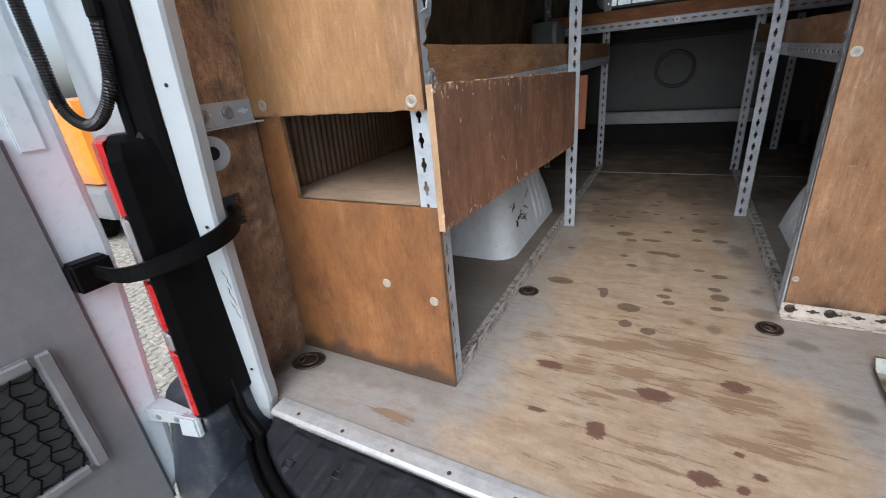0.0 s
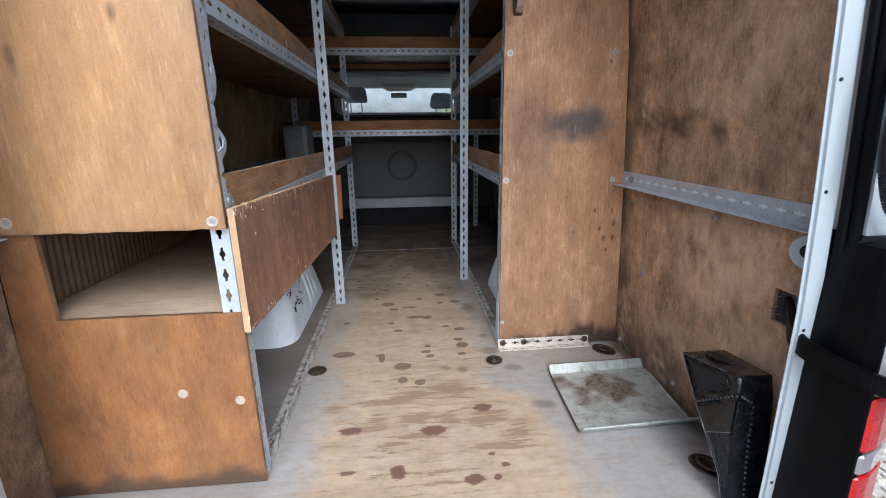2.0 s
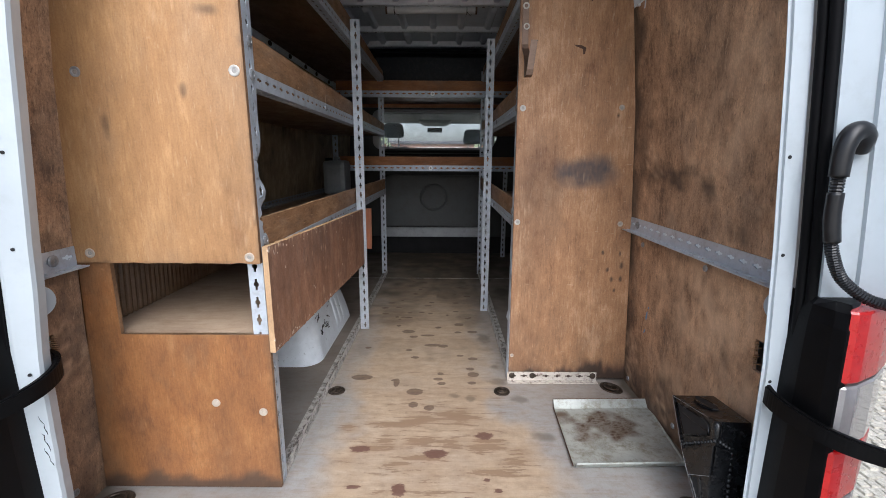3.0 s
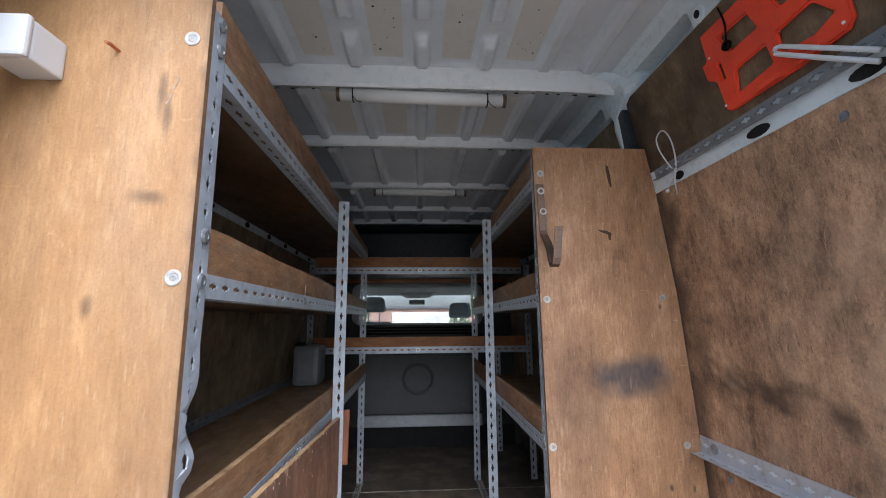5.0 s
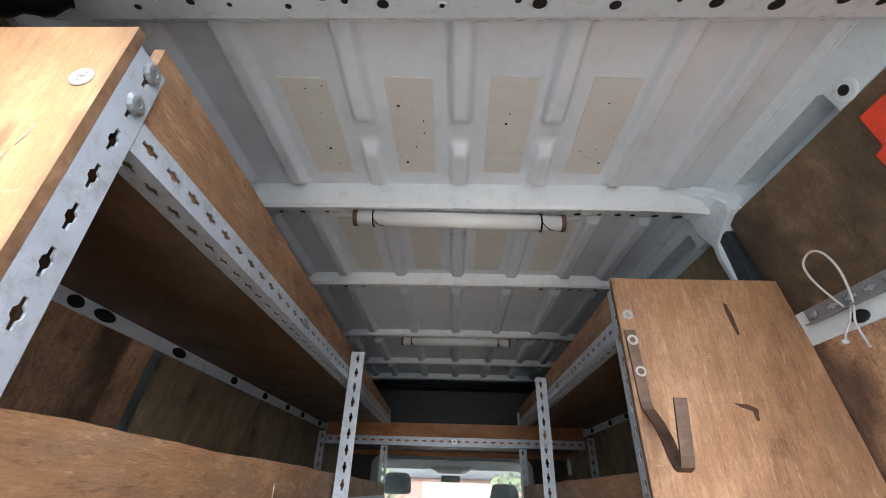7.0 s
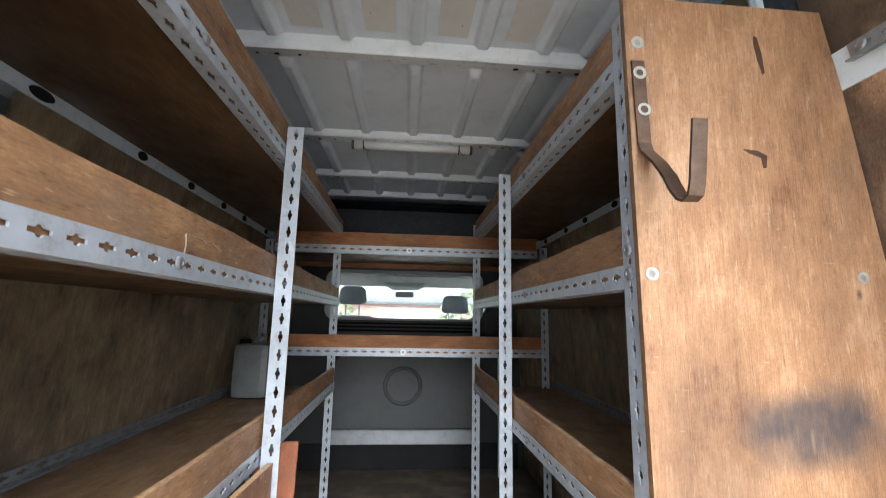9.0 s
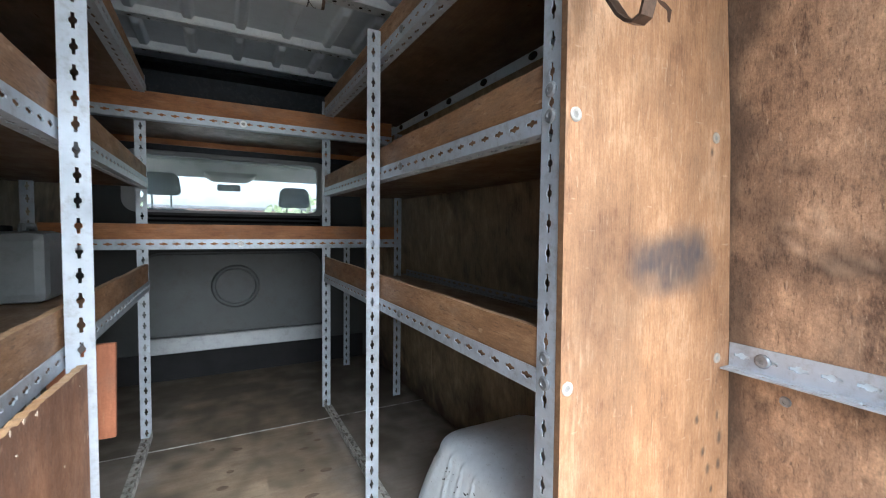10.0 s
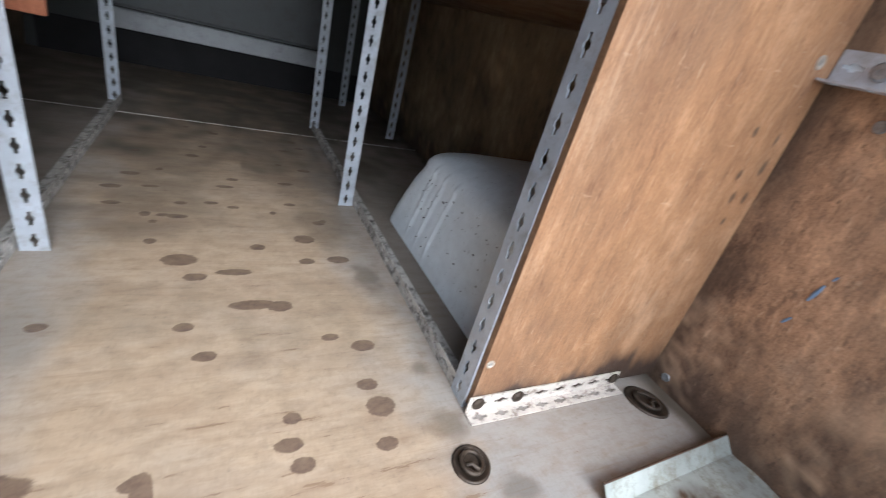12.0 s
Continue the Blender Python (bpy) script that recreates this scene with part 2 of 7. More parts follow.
GALV_DIRTY = plain("dirty_grey_steel", (0.52, 0.50, 0.46), 0.55, 0.2, 0.2, 12, (0.055, 0.042, 0.032), 0.95, spread=0.035)
GALV_RUST = plain("rusty_white_steel", (0.60, 0.55, 0.49), 0.5, 0.1, 0.15, 20, (0.10, 0.042, 0.02), 0.97, spread=-0.02)
ZINC = plain("zinc_plated_steel", (0.30, 0.31, 0.32), 0.36, 0.55, 0.3, 60)
DULL_CAP = plain("dull_screw_cap", (0.42, 0.365, 0.30), 0.5, 0.1, 0.2, 80)
SCREW = plain("dull_screw_head", (0.33, 0.32, 0.3), 0.4, 0.5, 0.2, 80)
WASHER = plain("pale_washer", (0.44, 0.43, 0.40), 0.4, 0.3, 0.1, 80, (0.4, 0.3, 0.2), 0.4)
PAINT = plain("white_body_paint", (0.72, 0.80, 0.845), 0.3, 0.0, 0.02, 45, bump=0.03)
# the body's white, dimmed for pillars shaded by the open doors
PILLAR_PAINT_DIMMED = plain("dimmed_door_frame_white", (0.44, 0.49, 0.52), 0.35, 0.0, 0.05, 5, (0.22, 0.21, 0.2), 0.15, 0.02, 0.2)
ROOF_PAINT = plain("grey_roof_paint", (0.73, 0.78, 0.835), 0.35, 0.0, 0.05, 4, (0.2, 0.2, 0.2), 0.15, 0.02, 0.2)
PAD = plain("beige_damping_pad", (0.655, 0.645, 0.61), 0.6, 0, 0.05, 22, (0.03, 0.03, 0.03), 0.95, spread=-0.13)
# the body's white, lightened for the bows' brighter undersides
BOW_PAINT_LIT = plain("lit_bow_paint", (0.83, 0.865, 0.885), 0.3, 0.0, 0.03, 30, bump=0.03)
ARCH_PAINT = plain("scuffed_white_arch", (0.80, 0.86, 0.90), 0.42, 0, 0.07, 26, (0.08, 0.07, 0.06), 0.9, 0.05, spread=-0.10, soiled=(0.05, 0.04, 0.035))
RUBBER = plain("black_rubber", (0.003, 0.003, 0.0035), 0.6, 0, 0.3, 40, shine=0.1)
BLACK = plain("black_plastic", (0.003, 0.003, 0.0035), 0.45, 0, 0.25, 30, bump=0.15, shine=0.12)
CONDUIT = plain("black_conduit_plastic", (0.008, 0.008, 0.009), 0.35, 0, 0.2, 40)
BLACK_WORN = plain("worn_black_sheet", (0.006, 0.0065, 0.0075), 0.25, 0.0, 0.3, 25, (0.3, 0.3, 0.3), 0.12, 0.2, spread=-0.06)
RIVET = plain("glossy_black_rivet", (0.03, 0.032, 0.034), 0.18, 0.3, 0.2, 30)
GREY_PLASTIC = plain("grey_plastic", (0.21, 0.215, 0.225), 0.5, 0, 0.1, 12, (0.35, 0.33, 0.3), 0.2, 0.3)
STEP = plain("black_step_plastic", (0.016, 0.018, 0.022), 0.42, 0, 0.2, 20, (0.09, 0.088, 0.085), 0.3, 0.2, shine=0.4)
BUMPER = plain("dark_blue_grey_plastic", (0.028, 0.035, 0.047), 0.36, 0, 0.2, 20, (0.2, 0.19, 0.17), 0.25, 0.2)
BULKHEAD = plain("grey_bulkhead_paint", (0.098, 0.105, 0.106), 0.5, 0, 0.12, 6, (0.07, 0.06, 0.05), 0.4)
BULKHEAD_FRAME = plain("dark_bulkhead_frame", (0.034, 0.038, 0.038), 0.55, 0, 0.2, 8, (0.05, 0.045, 0.04), 0.4)
BULKHEAD_STRIP = plain("pale_bulkhead_strip", (0.33, 0.34, 0.345), 0.45, 0.2, 0.1, 8, (0.1, 0.09, 0.08), 0.3)
ALU = plain("scuffed_aluminium", (0.49, 0.5, 0.5), 0.5, 0.35, 0.12, 35, (0.2, 0.17, 0.14), 0.35)
TRAY = plain("dirty_tray_steel", (0.40, 0.43, 0.40), 0.42, 0.3, 0.22, 9, (0.19, 0.16, 0.095), 0.75, soiled=(0.085, 0.045, 0.022), spread=0.03)
BLUE_PAINT = plain("blue_paint_smear", (0.16, 0.24, 0.36), 0.5)
GOUGE = plain("dark_gouged_wood", (0.075, 0.035, 0.018), 0.7, 0, 0.3, 60)
HOOK = plain("browned_steel", (0.13, 0.085, 0.06), 0.42, 0.6, 0.3, 40, (0.06, 0.04, 0.03), 0.5)
RING = plain("rusty_bronze", (0.062, 0.046, 0.033), 0.5, 0.5, 0.4, 60, (0.04, 0.03, 0.02), 0.7)
RED_PLASTIC = plain("red_orange_plastic", (0.86, 0.075, 0.028), 0.38, 0, 0.08, 8, (0.3, 0.05, 0.03), 0.25)
WHITE_PLASTIC = plain("white_plastic", (0.62, 0.63, 0.64), 0.4, 0, 0.03, 8)
TUBE = plain("white_lamp_cover", (0.82, 0.82, 0.81), 0.35, 0, 0.03, 8)
HOLE = plain("dark_opening", (0.008, 0.008, 0.009), 0.8, 0, 0.1, 8)
JERRY = plain("grey_container_plastic", (0.23, 0.245, 0.245), 0.45, 0, 0.12, 8, (0.1, 0.09, 0.08), 0.3)
CLOTH = plain("dark_seat_cloth", (0.022, 0.024, 0.028), 0.85, 0, 0.2, 30)
LINER = plain("pale_headliner", (0.40, 0.41, 0.42), 0.85, 0, 0.05, 12)
LAMP_RED = plain("red_lamp_lens", (0.42, 0.006, 0.006), 0.3, 0, 0.1, 60, coat=0.25, bump=0.3)
LAMP_CLEAR = plain("clear_lamp_lens", (0.26, 0.25, 0.25), 0.12, 0.2, 0.1, 60, coat=1.0, bump=0.3)
GROUND = plain("paved_ground", (0.41, 0.385, 0.33), 0.85, 0, 0.35, 14, (0.06, 0.055, 0.045), 0.6, 0.6, bump_scale=40)
SETT = plain("stone_sett", (0.43, 0.40, 0.335), 0.85, 0, 0.35, 26, (0.10, 0.095, 0.06), 0.55, 0.6, bump_scale=90, spread=0.05)
ORANGE = plain("orange_car_paint", (0.85, 0.28, 0.015), 0.25, 0, 0.03, 3, coat=0.6)
BRICK = plain("red_brick", (0.42, 0.26, 0.2), 0.85, 0, 0.2, 1.2)
HEDGE = plain("green_leaves", (0.19, 0.235, 0.12), 0.7, 0, 0.4, 3)
SLATE = plain("slate_roof", (0.10, 0.10, 0.11), 0.7, 0, 0.2, 3)


# ---- building helpers ----
def mesh_of(name, bm, material, smooth=False):
    me = bpy.data.meshes.new(name)
    bm.normal_update()
    bm.to_mesh(me)
    bm.free()
    for m in material if isinstance(material, (list, tuple)) else [material]:
        me.materials.append(m)
    if smooth:
        for p in me.polygons:
            p.use_smooth = True
    return me


def base_of(name, at, label, category, group="", kind=""):
    ob = new(name)
    ob.location = at
    ob.empty_display_size = 0.05
    return tagged(ob, label, category, group, kind)


def part(name, bm, material, parent, label="", smooth=False):
    """One mesh under a thing or part; its vertices are given in world metres."""
    ob = new(name, mesh_of(name, bm, material, smooth))
    ob.parent = parent
    ob.matrix_parent_inverse = Matrix.Translation(-parent.location)
    return tagged(ob, label)


def whole(name, bm, material, label, category, kind="", group="", smooth=False):
    return tagged(new(name, mesh_of(name, bm, material, smooth)), label, category, group, kind)


def hexa(bm, corners, bevel=0.0):
    """A solid from eight corners: four below, anticlockwise from above, and four above."""
    v = [bm.verts.new(c) for c in corners]
    faces = [bm.faces.new([v[i] for i in q]) for q in ((3, 2, 1, 0), (4, 5, 6, 7), (0, 1, 5, 4), (1, 2, 6, 5), (2, 3, 7, 6), (3, 0, 4, 7))]
    if bevel:
        bmesh.ops.bevel(bm, geom=list({e for f in faces for e in f.edges}), offset=bevel, segments=2, affect="EDGES", profile=0.6)
    return faces


def box(bm, x0, x1, y0, y1, z0, z1, bevel=0.0):
    return hexa(bm, [(x0, y0, z0), (x1, y0, z0), (x1, y1, z0), (x0, y1, z0), (x0, y0, z1), (x1, y0, z1), (x1, y1, z1), (x0, y1, z1)], bevel)


def boxed(*a, bevel=0.0):
    bm = bmesh.new()
    box(bm, *a, bevel=bevel)
    return bm


def prism(bm, outline, shift):
    """A closed outline of 3D points pushed along shift into a solid."""
    a = [bm.verts.new(p) for p in outline]
    b = [bm.verts.new(Vector(p) + Vector(shift)) for p in outline]
    k = len(a)
    f = [bm.faces.new(a[::-1]), bm.faces.new(b)]
    f += [bm.faces.new((a[i], a[(i + 1) % k], b[(i + 1) % k], b[i])) for i in range(k)]
    bmesh.ops.recalc_face_normals(bm, faces=f)
    return f


def tube(bm, points, radius, sides=8, closed=False, radii=None):
    """A round bar along points."""
    pts = [Vector(p) for p in points]
    k = len(pts)
    rings = []
    up = Vector((0.13, 0.31, 0.94))
    for i, p in enumerate(pts):
        a = pts[(i - 1) % k] if (closed or i) else p
        b = pts[(i + 1) % k] if (closed or i < k - 1) else p
        d = (b - a).normalized()
        s = d.cross(up)
        if s.length < 0.05:
            s = d.cross(Vector((1, 0, 0)))
        s.normalize()
        u = s.cross(d)
        r = radii[i] if radii else radius
        rings.append([bm.verts.new(p + r * (math.cos(t) * s + math.sin(t) * u)) for t in [2 * math.pi * j / sides for j in range(sides)]])
    for i in range(k if closed else k - 1):
        a, b = rings[i], rings[(i + 1) % k]
        for j in range(sides):
            bm.faces.new((a[j], a[(j + 1) % sides], b[(j + 1) % sides], b[j]))
    if not closed:
        bm.faces.new(rings[0][::-1])
        bm.faces.new(rings[-1])
    bmesh.ops.recalc_face_normals(bm, faces=bm.faces[:])


def curve(points, n=6):
    """Points of a smooth line through the given ones."""
    pts = [Vector(p) for p in points]
    fine = []
    for i in range(len(pts) - 1):
        p0, p1, p2, p3 = pts[max(0, i - 1)], pts[i], pts[i + 1], pts[min(len(pts) - 1, i + 2)]
        for k in range(n):
            t = k / n
            fine.append(0.5 * ((2 * p1) + (p2 - p0) * t + (2 * p0 - 5 * p1 + 4 * p2 - p3) * t * t + (3 * p1 - p0 - 3 * p2 + p3) * t ** 3))
    return fine + [pts[-1]]


def disc(bm, at, axis, profile, sides=18):
    """A turned piece: profile rows of (distance along axis, radius) round the axis at a place."""
    z = Vector(axis).normalized()
    x = z.orthogonal().normalized()
    y = z.cross(x)
    rings = []
    for h, r in profile:
        rings.append([bm.verts.new(Vector(at) + h * z + r * (math.cos(t) * x + math.sin(t) * y)) for t in [2 * math.pi * j / sides for j in range(sides)]])
    for a, b in zip(rings, rings[1:]):
        for j in range(sides):
            bm.faces.new((a[j], a[(j + 1) % sides], b[(j + 1) % sides], b[j]))
    bm.faces.new(rings[0][::-1])
    bm.faces.new(rings[-1])
    bmesh.ops.recalc_face_normals(bm, faces=bm.faces[:])


HOLE_SHAPE = [(0.0145, -0.0029), (0.0145, 0.0029), (0.0062, 0.0031), (0.003, 0.0064), (-0.003, 0.0064), (-0.0062, 0.0031),
              (-0.0145, 0.0029), (-0.0145, -0.0029), (-0.0062, -0.0031), (-0.003, -0.0064), (0.003, -0.0064), (0.0062, -0.0031)]


def slotted_angle(p0, p1, d1, d2, w1=0.042, w2=0.042, pitch=0.047, thick=0.0028, bend=None):
    """An L-shaped steel bar from p0 to p1 with keyhole slots punched right through both flanges, which reach along d1 and d2 from the corner."""
    p0, p1, d1, d2 = Vector(p0), Vector(p1), Vector(d1), Vector(d2)
    length = (p1 - p0).length
    a = (p1 - p0).normalized()
    count = max(1, round(length / pitch))
    step = length / count
    verts, faces = [], []

    def put(u, v, d, o, h):
        verts.append(p0 + a * u + d * v + o * h)
        return len(verts) - 1

    for d, o, w, inner in ((d1, d2, w1, 0.0), (d2, d1, w2, thick)):
        for i in range(count):
            c = (i + 0.5) * step
            rings = []
            for h in (0.0, thick):
                hole = [put(c + u, w * 0.54 + v, d, o, h) for u, v in HOLE_SHAPE]
                rim = []
                for u, v in HOLE_SHAPE:
                    eu = math.copysign(step / 2, u) if abs(u) > 0.01 else u
                    rim.append(put(c + eu, w if v > 0 else inner, d, o, h))
                rings.append((hole, rim))
            for j in range(12):
                k = (j + 1) % 12
                for (hole, rim), flip in zip(rings, (False, True)):
                    q = (hole[j], hole[k], rim[k], rim[j])
                    faces.append(q[::-1] if flip else q)
                faces.append((rings[0][0][j], rings[0][0][k], rings[1][0][k], rings[1][0][j]))
                if j not in (0, 6):
                    faces.append((rings[0][1][j], rings[0][1][k], rings[1][1][k], rings[1][1][j]))
        for u in (0.0, length):
            q = [put(u, inner, d, o, 0), put(u, w, d, o, 0), put(u, w, d, o, thick), put(u, inner, d, o, thick)]
            faces.append(tuple(q))
    if bend:
        verts = [bend(v) for v in verts]
    me = bpy.data.meshes.new("slotted_angle")
    me.from_pydata([tuple(v) for v in verts], [], faces)
    bm = bmesh.new()
    bm.from_mesh(me)
    bpy.data.meshes.remove(me)
    bmesh.ops.remove_doubles(bm, verts=bm.verts[:], dist=0.0001)
    bmesh.ops.recalc_face_normals(bm, faces=bm.faces[:])
    return bm


def washer(x, y, z, axis, parent, size=0.014, material=None):
    bm = bmesh.new()
    disc(bm, (x, y, z), axis, [(0.0, size), (0.0016, size), (0.0024, size * 0.86), (0.002, size * 0.6), (0.0009, size * 0.46), (0.0013, size * 0.4), (0.0013, size * 0.16), (0.0004, size * 0.13), (0.0004, 0.0005)])
    ob = part("screw_washer", bm, [material or WASHER, SCREW], parent)
    for p in ob.data.polygons:
        if all((ob.data.vertices[i].co - Vector((x, y, z))).length < size * 0.5 for i in p.vertices):
            p.material_index = 1
    return ob


def bolt(x, y, z, axis, parent, size=0.011):
    bm = bmesh.new()
    disc(bm, (x, y, z), axis, [(0.0, size), (0.0025, size), (0.005, size * 0.75), (0.0055, size * 0.35), (0.004, size * 0.3), (0.004, 0.001)], 12)
    return part("bolt", bm, ZINC, parent)


def fill(me, name, values):
    at = me.attributes.new(name, "FLOAT", "POINT")
    at.data.foreach_set("value", np.clip(np.asarray(values, dtype=np.float32), 0, 1))


def blot(x, y, cx, cy, rx, ry, edge=0.35, rag=0.35, grain=30.0):
    """How much of a ragged oval stain lies at x, y."""
    d = math.hypot((x - cx) / rx, (y - cy) / ry)
    if d > 2:
        return 0.0
    d += rag * noise.noise((x * grain, y * grain, cx * 17 + cy * 5))
    return max(0.0, min(1.0, (1.0 + edge - d) / (2 * edge)))


def grid_sheet(us, vs, place, normal, thick, keep=None):
    """A sheet over a grid of u and v, placed in space by place(u, v), with thickness behind it. Returns the bmesh."""
    bm = bmesh.new()
    vv = [[bm.verts.new(place(u, v)) for v in vs] for u in us]
    fs = []
    for i in range(len(us) - 1):
        for j in range(len(vs) - 1):
            if keep is None or keep((us[i] + us[i + 1]) / 2, (vs[j] + vs[j + 1]) / 2):
                fs.append(bm.faces.new((vv[i][j], vv[i + 1][j], vv[i + 1][j + 1], vv[i][j + 1])))
    bmesh.ops.delete(bm, geom=[v for v in bm.verts if not v.link_faces], context="VERTS")
    ext = bmesh.ops.extrude_face_region(bm, geom=fs)
    back = [g for g in ext["geom"] if isinstance(g, bmesh.types.BMVert)]
    bmesh.ops.translate(bm, verts=back, vec=Vector(normal) * -thick)
    bmesh.ops.recalc_face_normals(bm, faces=bm.faces[:])
    return bm


def steps(a, b, n):
    return [a + (b - a) * i / n for i in range(n + 1)]


WALL_PROFILE = [(-0.1, 0.853), (0.0, 0.85), (0.58, 0.822), (1.09, 0.790), (1.42, 0.752), (1.575, 0.727), (1.76, 0.69), (1.95, 0.62)]


def wall_x(z):
    """Half the width between the wall linings at a height."""
    return float(np.interp(z, [p[0] for p in WALL_PROFILE], [p[1] for p in WALL_PROFILE]))


# ---- the large structure ----
SPOTS = [(-0.25, 0.81, 0.045, 0.023), (-0.1, 0.77, 0.012, 0.034), (-0.02, 0.7, 0.033, 0.024), (-0.02, 0.61, 0.018, 0.019), (0.04, 0.59, 0.019, 0.018),
         (0.21, 0.89, 0.019, 0.013), (0.22, 0.84, 0.025, 0.021), (0.21, 0.77, 0.018, 0.012), (0.08, 0.845, 0.014, 0.011), (0.07, 0.8, 0.021, 0.012),
         (0.085, 0.765, 0.018, 0.012), (0.23, 0.43, 0.022, 0.014), (0.07, 0.34, 0.029, 0.015), (-0.03, 0.19, 0.016, 0.018), (0.16, 0.15, 0.02, 0.012),
         (0.22, 0.15, 0.008, 0.007), (0.22, 0.23, 0.008, 0.005), (0.25, 0.19, 0.009, 0.006), (-0.17, 0.36, 0.026, 0.011), (-0.16, 0.2, 0.019, 0.005)]
FAR_SPOTS = [(-0.095, 1.298, 0.034, 0.023), (-0.063, 1.231, 0.022, 0.014), (0.04, 1.129, 0.044, 0.015), (0.09, 1.121, 0.024, 0.017), (-0.074, 1.074, 0.017, 0.012),
             (-0.04, 0.996, 0.019, 0.012), (0.171, 1.017, 0.017, 0.01), (0.227, 0.986, 0.024, 0.015), (0.177, 1.398, 0.026, 0.021), (0.245, 1.298, 0.028, 0.016),
             (0.168, 1.29, 0.019, 0.013), (0.01, 1.247, 0.036, 0.012), (-0.275, 1.096, 0.015, 0.011), (-0.155, 1.376, 0.013, 0.012), (0.062, 1.354, 0.017, 0.014), (-0.11, 0.787, 0.016, 0.01)]
SMEARS = [(0.01, 0.51, 0.062, 0.027), (0.14, 0.54, 0.063, 0.035), (-0.09, 0.4, 0.028, 0.02), (0.0, 0.4, 0.04, 0.02), (0.12, 0.39, 0.032, 0.022), (0.24, 0.38, 0.05, 0.028),
          (0.33, 0.35, 0.03, 0.01), (0.32, 0.3, 0.039, 0.012), (-0.09, 0.49, 0.073, 0.013), (-0.23, 0.47, 0.024, 0.017), (-0.05, 0.29, 0.042, 0.011), (0.03, 0.32, 0.057, 0.012),
          (-0.13, 0.36, 0.044, 0.011), (0.25, 0.26, 0.047, 0.013), (-0.45, 0.06, 0.045, 0.009), (0.05, 0.06, 0.05, 0.018)]
DARK = [(-0.21, 1.62, 0.13, 0.13), (-0.13, 1.8, 0.12, 0.08), (-0.2, 2.05, 0.14, 0.06), (0.0, 1.98, 0.13, 0.05), (0.22, 2.08, 0.1, 0.12), (0.26, 1.78, 0.07, 0.1), (-0.2, 1.44, 0.09, 0.05), (0.13, 2.54, 0.2, 0.07), (-0.1, 2.75, 0.25, 0.12), (0.25, 1.5, 0.06, 0.12)]
GREYS = [(0.2, 0.65, 0.018, 0.023), (0.14, 0.67, 0.021, 0.013), (0.38, 0.65, 0.03, 0.024), (0.43, 0.43, 0.031, 0.022), (0.32, 0.78, 0.032, 0.023), (0.32, 0.91, 0.015, 0.018), (0.30, 1.22, 0.03, 0.06)]


def stains(at, ovals):
    """A soft field over points that is 1 in the middle of each oval, 0.5 at its rim and 0 at twice its size."""
    out = np.zeros(len(at))
    for cx, cy, rx, ry in ovals:
        out = np.maximum(out, 1 - 0.5 * np.hypot((at[:, 0] - cx) / rx, (at[:, 1] - cy) / ry))
    return np.clip(out, 0, 1)


